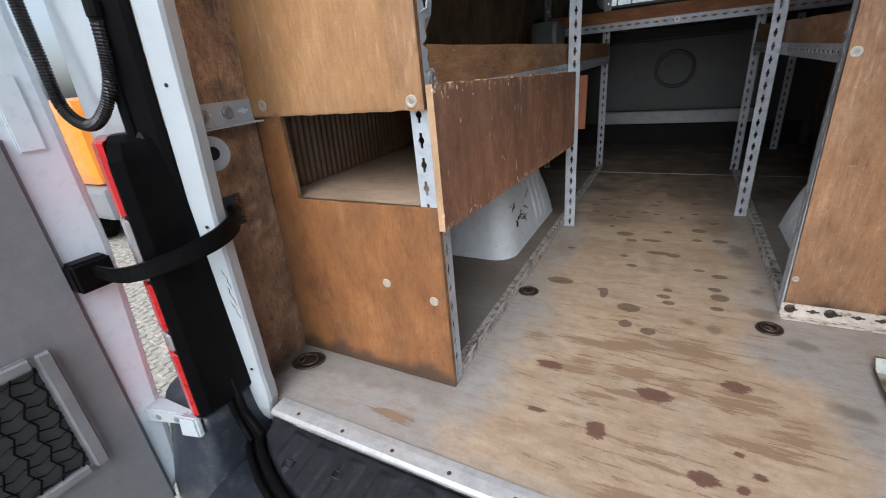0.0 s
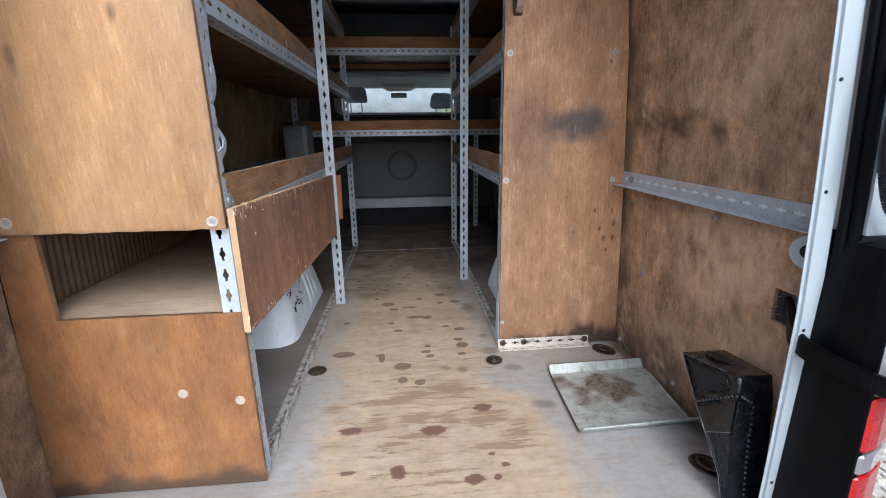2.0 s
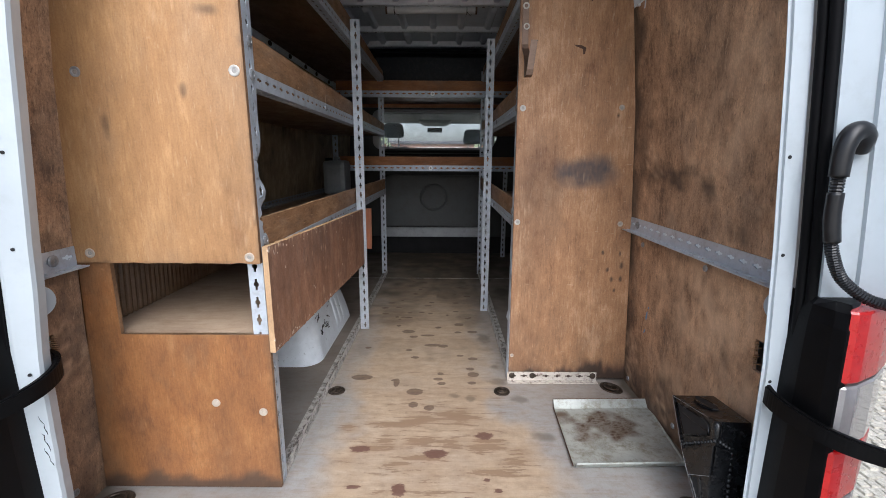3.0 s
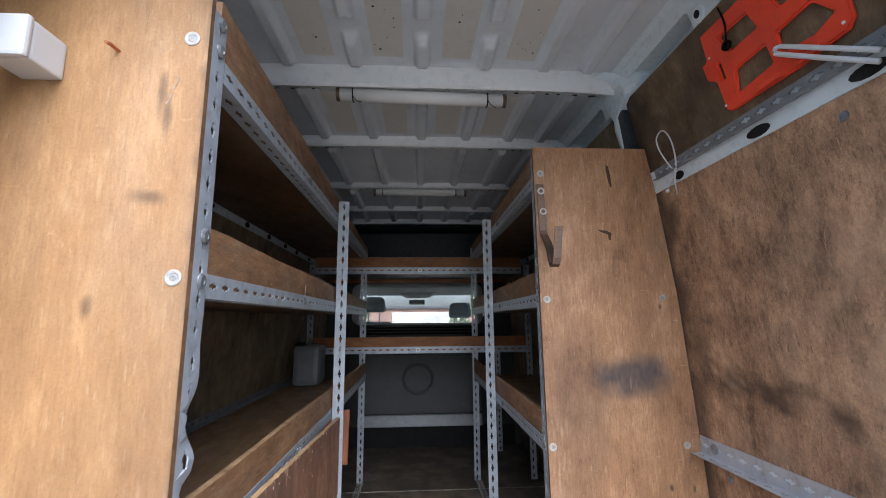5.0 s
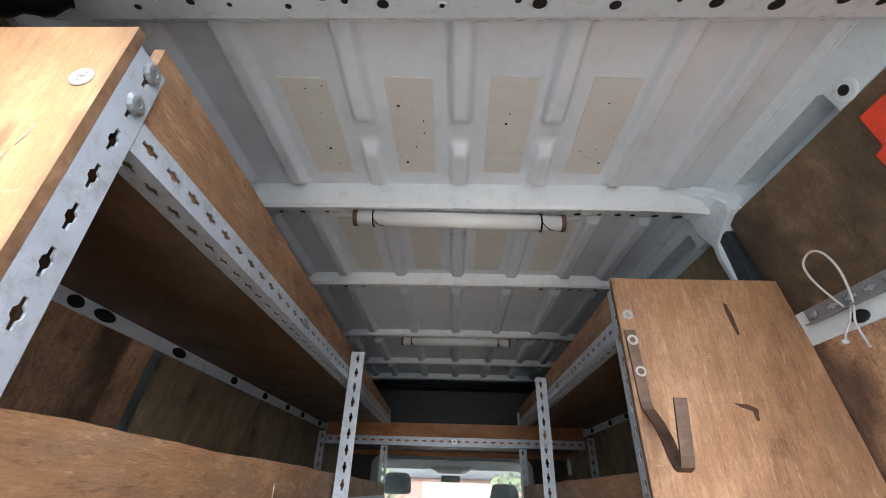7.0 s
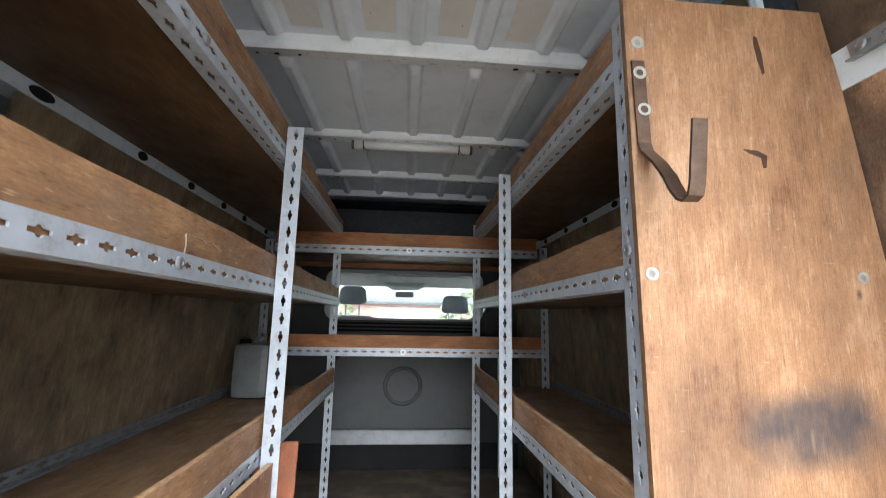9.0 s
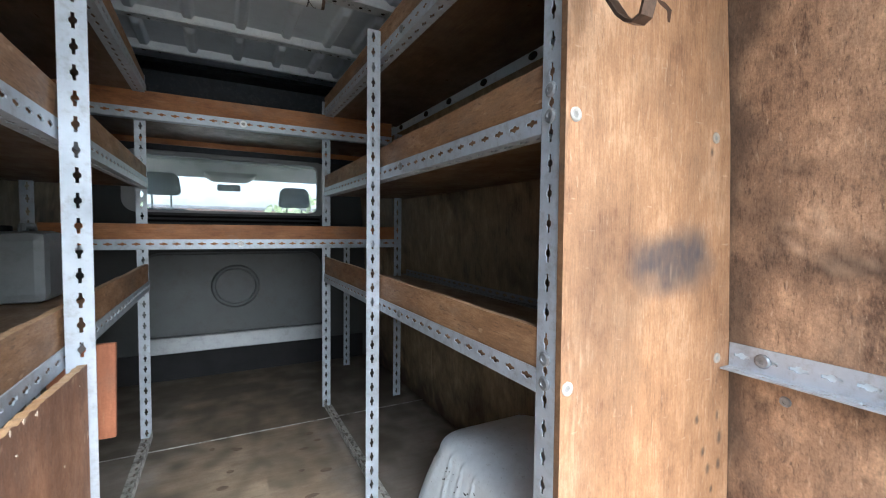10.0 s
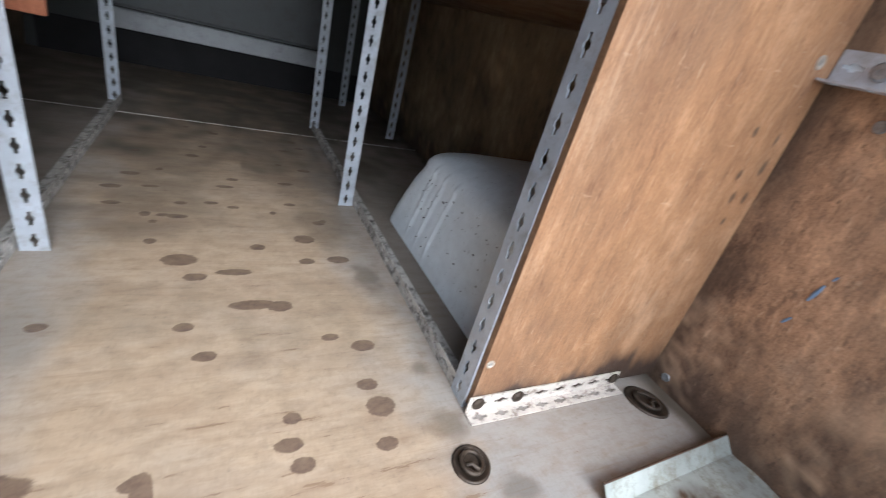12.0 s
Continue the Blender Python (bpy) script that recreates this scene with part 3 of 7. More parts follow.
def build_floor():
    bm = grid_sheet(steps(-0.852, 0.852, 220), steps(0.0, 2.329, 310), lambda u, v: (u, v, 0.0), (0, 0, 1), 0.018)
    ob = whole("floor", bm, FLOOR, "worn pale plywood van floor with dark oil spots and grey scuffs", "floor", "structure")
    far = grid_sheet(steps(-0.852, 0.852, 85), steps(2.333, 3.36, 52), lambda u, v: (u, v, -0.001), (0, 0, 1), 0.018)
    far_ob = whole("floor_front", far, FLOOR, "dirty brown plywood floor sheet, shade painted in towards the bulkhead", "floor", "structure")
    rnd = random.Random(4)
    extra = [(rnd.uniform(-0.28, 0.3), rnd.uniform(1.42, 2.25), rnd.uniform(0.008, 0.024), rnd.uniform(0.008, 0.014)) for _ in range(30)]
    for o in (ob, far_ob):
        worn, soil_shade = [], []
        for v in o.data.vertices:
            x, y, _ = v.co
            cx0 = 0.08 * max(0, min(1, (0.8 - y) / 0.4))
            w = max(0.0, min(1.0, (abs(x - cx0) - 0.22 - 0.1 * max(0, min(1, (0.6 - y) / 0.5)) + 0.10 * noise.noise((x * 5, y * 5, 3)) + 0.05 * noise.noise((x * 20, y * 20, 1))) / 0.12)) * (0.9 - 0.3 * max(0, min(1, (y - 0.6) / 0.3)))
            w = max(w, 0.45 * max(0, min(1, (0.05 - y) / 0.05)))
            worn.append(w)
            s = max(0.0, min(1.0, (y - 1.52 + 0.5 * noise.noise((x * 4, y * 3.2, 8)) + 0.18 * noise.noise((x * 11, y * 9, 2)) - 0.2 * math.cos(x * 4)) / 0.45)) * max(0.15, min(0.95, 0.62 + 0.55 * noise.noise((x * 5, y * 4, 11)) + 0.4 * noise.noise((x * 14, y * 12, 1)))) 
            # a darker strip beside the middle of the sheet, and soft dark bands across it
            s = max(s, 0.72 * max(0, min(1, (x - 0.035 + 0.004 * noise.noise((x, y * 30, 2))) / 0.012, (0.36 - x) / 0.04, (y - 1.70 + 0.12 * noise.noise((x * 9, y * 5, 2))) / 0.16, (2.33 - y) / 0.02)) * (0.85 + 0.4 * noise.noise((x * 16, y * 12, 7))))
            s = max(s, 0.62 * max(0, math.sin((y + 0.02 * noise.noise((x * 5, y * 3, 4))) * 38) - 0.25) * max(0, min(1, (y - 1.36) / 0.1, (1.95 - y) / 0.1, (0.05 - x + 0.1 * noise.noise((x * 3, y * 9, 9))) / 0.12)))
            s = max(s, min(0.5, max(0, min(1, (y - 0.74) / 0.25)) * (0.05 + 0.32 * noise.noise((x * 7, y * 5, 17)) + 0.2 * noise.noise((x * 22, y * 18, 6)))))
            # front sheet: dirt, plus the gloom near the bulkhead put into the colour
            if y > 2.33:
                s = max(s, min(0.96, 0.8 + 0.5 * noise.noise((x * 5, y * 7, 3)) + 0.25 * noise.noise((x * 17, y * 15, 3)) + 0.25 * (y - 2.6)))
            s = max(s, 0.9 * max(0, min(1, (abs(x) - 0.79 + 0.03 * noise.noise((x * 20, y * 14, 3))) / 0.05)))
            if x < -0.30 and y < 0.24:
                s = max(s, 0.30 * max(0, min(1, (y - 0.118 - 0.05 * (x + 0.55) + 0.018 * noise.noise((x * 14, y * 9, 5)) + 0.012 * noise.noise((x * 45, y * 30, 2))) / 0.012)) * max(0, min(1, (-0.33 - x) / 0.06)))
            # under the racks: dirt and the racks' shade painted as one tone
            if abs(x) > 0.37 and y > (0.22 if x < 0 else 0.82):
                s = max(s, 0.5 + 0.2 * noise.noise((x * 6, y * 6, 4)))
            for cx, cy, rx, ry in DARK:
                s = max(s, 0.5 * blot(x, y, cx, cy, rx, ry, 0.6, 1.1, 14))
            soil_shade.append(s)
            g = 0.0
            for cx, cy, rx, ry in GREYS:
                g = max(g, 0.55 * blot(x, y, cx, cy, rx, ry, 0.4, 0.7, 40))
            soil_shade[-1] = max(soil_shade[-1], g)
        at = np.array([v.co[:2] for v in o.data.vertices])
        near = [q for q in SPOTS if q[1] < 0.45]
        mid = np.clip(1 - np.abs(at[:, 0] - 0.05) / 0.45, 0, 1) * np.clip((1.0 - at[:, 1]) / 0.35, 0, 1)
        spot = stains(at, [q for q in SPOTS if q[1] >= 0.45] + FAR_SPOTS + extra)
        smear = np.maximum(stains(at, [(cx, cy, rx * 1.25, ry * 1.25) for cx, cy, rx, ry in SMEARS + near]), 0.36 * mid)
        rust = np.maximum(stains(at, [(cx, cy, rx * 1.2, ry * 1.3) for cx, cy, rx, ry in near]), 0.31 * mid)
        for nm, vals in (("worn", worn), ("soil_shade", soil_shade), ("spot", spot), ("smear", smear), ("rust", rust)):
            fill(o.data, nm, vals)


build_floor()
# added pale strip: stands for the floor edge catching light at the joint
whole("seam_lit_edge", boxed(-0.85, 0.85, 2.3285, 2.3335, -0.004, 0.0018), GALV_DIRTY, "thin added pale strip for the lit edge of the floor joint", "floor joint", "structure")


def lining(side, y0, y1, z0, z1, name, label, cell=0.02, seed=0, cut=None, marks=(), material=None, rubbed=()):
    """A sheet of lining plywood that follows the leaning wall; side -1 or 1."""
    us, vs = steps(y0, y1, max(2, round((y1 - y0) / cell))), steps(z0, z1, max(2, round((z1 - z0) / cell)))
    bm = grid_sheet(us, vs, lambda u, v: (side * wall_x(v), u, v), (-side, 0, 0), 0.009, cut)
    ob = whole(name, bm, material or PLY_WALL, label, "wall lining", "structure")
    soil_shade, scrape = [], []
    for v in ob.data.vertices:
        _, y, z = v.co
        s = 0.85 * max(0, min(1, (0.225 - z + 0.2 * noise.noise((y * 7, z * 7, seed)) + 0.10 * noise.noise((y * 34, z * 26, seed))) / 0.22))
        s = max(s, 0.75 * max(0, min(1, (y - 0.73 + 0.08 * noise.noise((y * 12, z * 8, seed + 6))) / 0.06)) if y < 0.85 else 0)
        s = max(s, 0.55 * max(0, min(1, 3.0 * (noise.noise((y * 5.5, z * 6, seed + 1.7)) + 0.5 * noise.noise((y * 26, z * 20, seed)) - 0.34))))
        for cy, cz, ry, rz, power in marks:
            s = max(s, power * blot(y, z, cy, cz, ry, rz, 0.5, 1.3, 30))
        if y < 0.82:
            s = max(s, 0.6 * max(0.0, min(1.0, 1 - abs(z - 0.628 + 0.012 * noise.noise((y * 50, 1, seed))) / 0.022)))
        soil_shade.append(s)
        scrape.append(max(0.0, noise.noise((y * 6, z * 6, seed + 3.3)) + 0.7 * noise.noise((y * 34 + z * 20, z * 40 - y * 20, seed)) - 0.45) * 0.8)
        for cy, cz, ry, rz, power in rubbed:
            d = ((y - cy) / ry) ** 2 + ((z - cz) / rz) ** 2
            scrape[-1] = max(scrape[-1], power * math.exp(-d) * max(0, min(1, 0.55 + 0.9 * noise.noise((y * 13, z * 9, 3)) + 0.7 * noise.noise((y * 60, z * 24, 8)))))
    fill(ob.data, "soil_shade", soil_shade)
    fill(ob.data, "scrape", scrape)
    return ob


def strap_hole(y, z):
    return not (0.05 < y < 0.112 and 0.425 < z < 0.495)


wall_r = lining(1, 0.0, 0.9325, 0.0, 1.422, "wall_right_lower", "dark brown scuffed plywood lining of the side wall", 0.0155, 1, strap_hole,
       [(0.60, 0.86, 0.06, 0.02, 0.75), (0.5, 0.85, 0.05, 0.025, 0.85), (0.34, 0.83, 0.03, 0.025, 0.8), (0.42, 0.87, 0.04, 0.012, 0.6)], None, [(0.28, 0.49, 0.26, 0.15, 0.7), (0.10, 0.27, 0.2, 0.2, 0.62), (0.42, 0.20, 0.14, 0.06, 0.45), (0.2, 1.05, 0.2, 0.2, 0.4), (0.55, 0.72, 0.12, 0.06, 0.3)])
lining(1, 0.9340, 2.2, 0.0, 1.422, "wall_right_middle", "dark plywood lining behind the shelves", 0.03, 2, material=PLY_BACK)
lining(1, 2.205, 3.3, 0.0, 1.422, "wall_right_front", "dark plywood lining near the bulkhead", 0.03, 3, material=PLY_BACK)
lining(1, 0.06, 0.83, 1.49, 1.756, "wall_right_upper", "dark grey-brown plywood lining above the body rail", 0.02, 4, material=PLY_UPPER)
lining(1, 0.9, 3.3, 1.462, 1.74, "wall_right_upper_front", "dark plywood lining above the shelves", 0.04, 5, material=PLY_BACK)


# two large ovals paint the shade low on this lining into the plywood
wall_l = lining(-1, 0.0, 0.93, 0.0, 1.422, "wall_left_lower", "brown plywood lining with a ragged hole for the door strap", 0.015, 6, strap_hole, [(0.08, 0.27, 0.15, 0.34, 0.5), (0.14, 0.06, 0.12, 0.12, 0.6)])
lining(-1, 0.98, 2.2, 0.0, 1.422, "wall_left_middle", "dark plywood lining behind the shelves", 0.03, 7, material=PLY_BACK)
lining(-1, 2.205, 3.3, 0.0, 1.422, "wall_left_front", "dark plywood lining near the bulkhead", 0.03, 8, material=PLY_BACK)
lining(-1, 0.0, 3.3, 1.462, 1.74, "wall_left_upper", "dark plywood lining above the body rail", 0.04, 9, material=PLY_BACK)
rnd = random.Random(12)
for wall, side in ((wall_l, -1), (wall_r, 1)):
    for k in range(11):
        y, z = 0.110 + rnd.uniform(-0.006, 0.006), 0.43 + 0.0058 * k
        d = rnd.uniform(0.006, 0.02)
        bm = bmesh.new()
        x = side * wall_x(z)
        hexa(bm, [(x, y, z - 0.004), (x - side * 0.004, y + 0.004, z - 0.004), (x + side * 0.004, y + 0.004, z - 0.004), (x + side * 0.008, y, z - 0.004),
                  (x, y - d, z + 0.002), (x - side * 0.002, y - d, z + 0.003), (x + side * 0.004, y - d * 0.7, z + 0.003), (x + side * 0.006, y - d * 0.6, z + 0.002)])
        bmesh.ops.recalc_face_normals(bm, faces=bm.faces[:])
        part("splinter", bm, PLY_EDGE, wall)
for side in (-1, 1):
    # outer skin of the van side, and the painted rail that shows between the two linings
    prof = [(-0.32, 0.985), (0.0, 0.985), (0.8, 0.975), (1.4, 0.93), (1.7, 0.88), (1.87, 0.81), (1.93, 0.70)]
    bm = bmesh.new()
    prism(bm, [(side * x, 0.02, z) for z, x in prof] + [(side * (x - 0.03), 0.02, z) for z, x in reversed(prof)], (0, 3.42, 0))
    whole("wall_skin_left" if side < 0 else "wall_skin_right", bm, PAINT, "white painted sheet metal side of the van", "van side", "structure")
    rail = base_of("body_rail", (side * 0.75, 0.0, 1.43), "white painted body rail with dark oblong holes between the linings", "rail", kind="structure")
    bm = bmesh.new()
    hexa(bm, [(side * 0.748, 0.0, 1.422), (side * 0.80, 0.0, 1.422), (side * 0.80, 3.3, 1.422), (side * 0.748, 3.3, 1.422),
              (side * 0.742, 0.0, 1.462), (side * 0.79, 0.0, 1.462), (side * 0.79, 3.3, 1.462), (side * 0.742, 3.3, 1.462)])
    if side > 0:
        hexa(bm, [(0.7425, 0.0, 1.462), (0.79, 0.0, 1.462), (0.79, 0.83, 1.462), (0.7425, 0.83, 1.462), (0.736, 0.0, 1.489), (0.79, 0.0, 1.489), (0.79, 0.83, 1.489), (0.736, 0.83, 1.489)])
    bmesh.ops.recalc_face_normals(bm, faces=bm.faces[:])
    part("rail_body", bm, PAINT, rail)
    for y in (0.14, 0.375, 0.665, 1.02, 1.35, 1.62, 1.88, 2.1, 2.4) if side > 0 else (0.12, 0.42, 0.66, 0.74, 1.02, 1.35, 1.62, 1.88, 2.1, 2.4):
        bm = bmesh.new()
        k = 0.032 if y in (0.14, 0.375) else 0.03 if y in (0.12, 0.42, 0.74, 1.02) else 0.02
        prism(bm, [(side * 0.7425, y + k * math.cos(t) * (1 if abs(math.cos(t)) > 0.5 else 0.9), 1.438 + 0.012 * math.sin(t)) for t in [2 * math.pi * i / 12 for i in range(12)]], (side * 0.006, 0, 0))
        part("rail_hole", bm, HOLE, rail)


# ---- roof ----
def roof_height(x):
    return 1.864 - 0.022 * (abs(x) / 0.75) ** 8 - 0.004 * (x / 0.7) ** 2


BAYS = [(0.02, 0.815), (0.95, 1.375), (1.49, 2.04), (2.18, 2.59), (2.72, 3.02)]
BEADS = [-0.572, -0.432, -0.215, 0.0, 0.205, 0.403, 0.55]


def bead(x, y):
    h = 0.0
    for a, b in BAYS:
        if a < y < b:
            for k in BEADS:
                d = abs(x - k)
                if d < 0.027:
                    f = max(0.0, min(1.0, (0.027 - d) / 0.015))
                    f = math.sin(f * math.pi / 2)
                    ends = min(1, (y - a) / 0.02) * min(1, (b - y) / 0.012)
                    if a < 0.1 and abs(k) < 0.4:
                        ends *= max(0, min(1, (abs(y - 0.63) - 0.03) / 0.025))
                    h = max(h, f * ends)
    return h


us = steps(-0.80, 0.80, 400)
bm = grid_sheet(us, steps(-0.05, 3.4, 260), lambda u, v: (u, v, roof_height(u) - 0.025 * bead(u, v)), (0, 0, -1), 0.02)
whole("ceiling", bm, ROOF_PAINT, "grey painted sheet metal van roof with pressed beads", "ceiling", "structure", smooth=True)
for y, depth, low in ((0.882, 0.088, 1.797), (1.43, 0.085, 1.822), (2.108, 0.105, 1.836), (2.655, 0.10, 1.832), (3.06, 0.09, 1.826)):
    bm = bmesh.new()
    rows = []
    for i in range(25):
        x = -0.76 + 1.52 * i / 24
        drop = roof_height(x) - roof_height(0)
        zl, zt = low + drop, 1.868 + drop
        rows.append([bm.verts.new(p) for p in ((x, y - depth / 2 - 0.014, zt), (x, y - depth / 2 - 0.002, zl + 0.008), (x, y - depth / 2 + 0.006, zl), (x, y + depth / 2 - 0.01, zl + 0.42 * (zt - zl)), (x, y + depth / 2, zl + 0.55 * (zt - zl)), (x, y + depth / 2 + 0.006, zt))])
    for a, b in zip(rows, rows[1:]):
        for j in range(5):
            bm.faces.new((a[j], b[j], b[j + 1], a[j + 1]))
        bm.faces.new((a[5], b[5], b[0], a[0]))
    bm.faces.new(rows[0])
    bm.faces.new(rows[-1][::-1])
    bmesh.ops.recalc_face_normals(bm, faces=bm.faces[:])
    rib = base_of("roof_rib", (0, y, low), "pale grey pressed steel roof bow with punched holes", "roof bow", "roof bows", "structure")
    part("rib_body", bm, BOW_PAINT_LIT, rib)
    for i, x in enumerate((-0.62, -0.58, -0.5, -0.44, -0.37, 0.33, 0.39, 0.44, 0.48, 0.54, 0.60)):
        bm = bmesh.new()
        r = 0.013 if i == 10 else (0.006, 0.009, 0.005, 0.008)[i % 4]
        rise = 0.42 * (1.868 - low)
        disc(bm, (x, y + 0.005, low + rise * 0.52 + roof_height(x) - roof_height(0)), (0, rise, -depth), [(0.0, r), (0.0015, r)], 10)
        part("punched_hole", bm, HOLE, rib)
for k, x in enumerate((-0.325, -0.108, 0.110, 0.318)):
    for y0, y1 in ((0.478, 0.775), (0.99, 1.34)):
        bm = bmesh.new()
        w = 0.05
        z = [roof_height(x + s * w) - 0.0025 for s in (-1, 1)]
        prism(bm, [(x - w, y0, z[0]), (x + w, y0 + 0.004, z[1]), (x + w - 0.004, y1, z[1]), (x - w + 0.003, y1 - 0.005, z[0])], (0, 0, 0.004))
        pad = whole("damping_pad", bm, PAD, "beige rectangular damping pad stuck to the roof", "roof pad", group="roof damping pads")
        for j in range((7, 7, 4, 9)[k] if y0 < 0.9 else 1):
            fx, fy, r = x + rnd.uniform(-0.042, 0.042), rnd.uniform(y0 + 0.02, y1 - 0.02), rnd.choice((0.0007, 0.001, 0.0012, 0.0016, 0.0026))
            bm = bmesh.new()
            fz = roof_height(fx) - 0.0038
            prism(bm, [(fx + r * (1 + 0.5 * rnd.random()) * math.cos(t), fy + r * rnd.uniform(0.7, 2.0) * math.sin(t), fz) for t in (0, 1.05, 2.1, 3.14, 4.2, 5.2)], (0, 0, 0.002))
            part("black_fleck", bm, HOLE, pad)
# side rails along the roof edge
for side in (-1, 1):
    cant = base_of("roof_side_rail", (side * 0.72, 0.4, 1.8), "pale grey boxed roof side rail with a bolt boss", "roof rail", kind="structure")
    bm = bmesh.new()
    full = [(0.640, 1.854), (0.661, 1.840), (0.676, 1.808), (0.680, 1.796), (0.685, 1.775), (0.690, 1.754), (0.83, 1.754), (0.83, 1.87)]
    sunk = [(0.640, 1.854), (0.661, 1.840), (0.675, 1.806), (0.694, 1.826), (0.744, 1.822), (0.752, 1.751), (0.83, 1.751), (0.83, 1.87)]
    spans = [(0.468, 0.772), (0.98, 1.36), (1.5, 2.04), (2.18, 2.6)]
    rows = [(-0.02, full)]
    for y0, y1 in spans:
        rows += [(y0, full), (y0 + 0.012, sunk), (y1 - 0.012, sunk), (y1, full)]
    rows.append((3.36, full))
    rings = [[bm.verts.new((side * x, y, z)) for x, z in prof] for y, prof in rows]
    for a, b in zip(rings, rings[1:]):
        for j in range(8):
            bm.faces.new((a[j], a[(j + 1) % 8], b[(j + 1) % 8], b[j]))
    bm.faces.new(rings[0])
    bm.faces.new(rings[-1][::-1])
    bmesh.ops.recalc_face_normals(bm, faces=bm.faces[:])
    bmesh.ops.bevel(bm, geom=bm.edges[:], offset=0.003, segments=2, affect="EDGES")
    part("rail_box", bm, PAINT, cant)
    bm = bmesh.new()
    disc(bm, (side * 0.684, 0.437, 1.777), (-side, 0, -0.25), [(0.0, 0.024), (0.002, 0.022), (0.003, 0.018), (0.003, 0.001)], 20)
    part("bolt_boss", bm, PAINT, cant)
    bm = bmesh.new()
    disc(bm, (side * 0.6812, 0.437, 1.7763), (-side, 0, -0.25), [(0.0, 0.010), (0.0008, 0.010)], 14)
    part("boss_hole", bm, HOLE, cant)
    for y in (0.865, 1.43, 2.108):
        bm = bmesh.new()
        rows = []
        for x, z, w, k in ((0.585, 1.838, 0.046, 0.0), (0.615, 1.833, 0.048, 0.0), (0.640, 1.820, 0.058, 0.0), (0.655, 1.800, 0.068, -0.008), (0.664, 1.776, 0.078, -0.012), (0.670, 1.756, 0.070, -0.008), (0.674, 1.738, 0.04, 0.008), (0.678, 1.715, 0.016, 0.022), (0.678, 1.68, 0.014, 0.022), (0.694, 1.61, 0.014, 0.022), (0.722, 1.46, 0.014, 0.022)):
            rows.append([bm.verts.new((side * px, y + k + py, z + pz)) for px, py, pz in ((x + 0.03, -w - 0.012, 0.012), (x + 0.004, -w, 0.002), (x, -w + 0.008, 0.0), (x, w - 0.008, 0.0), (x + 0.004, w, 0.002), (x + 0.03, w + 0.012, 0.012))])
        for a, b in zip(rows, rows[1:]):
            for j in range(6):
                bm.faces.new((a[j], a[(j + 1) % 6], b[(j + 1) % 6], b[j]))
        bm.faces.new(rows[0])
        bm.faces.new(rows[-1][::-1])
        bmesh.ops.recalc_face_normals(bm, faces=bm.faces[:])
        part("gusset", bm, PAINT, cant)
        # dark box beside the strut: the recess's shadow given as colour
        bm = bmesh.new()
        hexa(bm, [(side * 0.715, y - 0.03, 1.47), (side * 0.76, y - 0.03, 1.47), (side * 0.76, y + 0.012, 1.47), (side * 0.715, y + 0.012, 1.47),
                  (side * 0.680, y - 0.03, 1.73), (side * 0.73, y - 0.03, 1.73), (side * 0.73, y + 0.012, 1.73), (side * 0.680, y + 0.012, 1.73)], 0.004)
        part("recess_shade", bm, BUMPER, cant)

# rear header over the doors
bm = bmesh.new()
prism(bm, [(-0.80, -0.06, 1.87), (-0.80, -0.06, 1.75), (-0.80, -0.03, 1.73), (-0.80, 0.20, 1.745), (-0.80, 0.31, 1.79), (-0.80, 0.365, 1.866)], (1.6, 0, 0))
header = base_of("rear_header", (0, 0, 1.8), "white painted header over the rear doors with punched holes", "header", kind="structure")
part("header_body", bm, PAINT, header)
for i in range(26):
    x = -0.62 + i * 0.049 + 0.008 * (i % 3)
    bm = bmesh.new()
    r = (0.005, 0.011, 0.005, 0.009, 0.006, 0.004, 0.010)[i % 7]
    y = 0.262 + (0.018, -0.006, 0.022, 0.0, 0.012)[i % 5]
    disc(bm, (x, y, 1.745 + (y - 0.20) * 0.4091 - 0.0004), (0, 0.38, -0.92), [(-0.002, r), (0.0012, r)], 12)
    hole = part("punched_hole", bm, HOLE, header)
    if i % 3 == 0:
        bm = bmesh.new()
        tube(bm, [(x + (r + 0.003) * math.cos(t), y + (r + 0.003) * math.sin(t) * 0.92, 1.745 + (y - 0.20 + (r + 0.003) * math.sin(t) * 0.92) * 0.4091) for t in [2 * math.pi * j / 16 for j in range(16)]], 0.002, 6, True)
        part("hole_rim", bm, PAINT, header)


# ---- rear end: pillars, seals, lamps, sill, step ----
PILLAR = [(-0.12, 0.740), (0.1, 0.742), (0.5, 0.732), (0.73, 0.714), (1.1, 0.676), (1.45, 0.63), (1.80, 0.57)]


def pillar_x(z):
    return float(np.interp(z, [p[0] for p in PILLAR], [p[1] for p in PILLAR]))


def jamb_x(side, z):
    """Half the width of the doorway at a height; the right pillar stands a hair further out."""
    return pillar_x(z) + (0.001 if side > 0 else 0.0)


def strip(bm, side, off0, off1, y0, y1, z0=-0.12, z1=1.80, n=40):
    rows = []
    for z in steps(z0, z1, n):
        x = jamb_x(side, z)
        rows.append([bm.verts.new((side * (x + o), y, z)) for o, y in ((off0, y0), (off1, y0), (off1, y1), (off0, y1))])
    for a, b in zip(rows, rows[1:]):
        for j in range(4):
            bm.faces.new((a[j], a[(j + 1) % 4], b[(j + 1) % 4], b[j]))
    bm.faces.new(rows[0])
    bm.faces.new(rows[-1][::-1])
    bmesh.ops.recalc_face_normals(bm, faces=bm.faces[:])


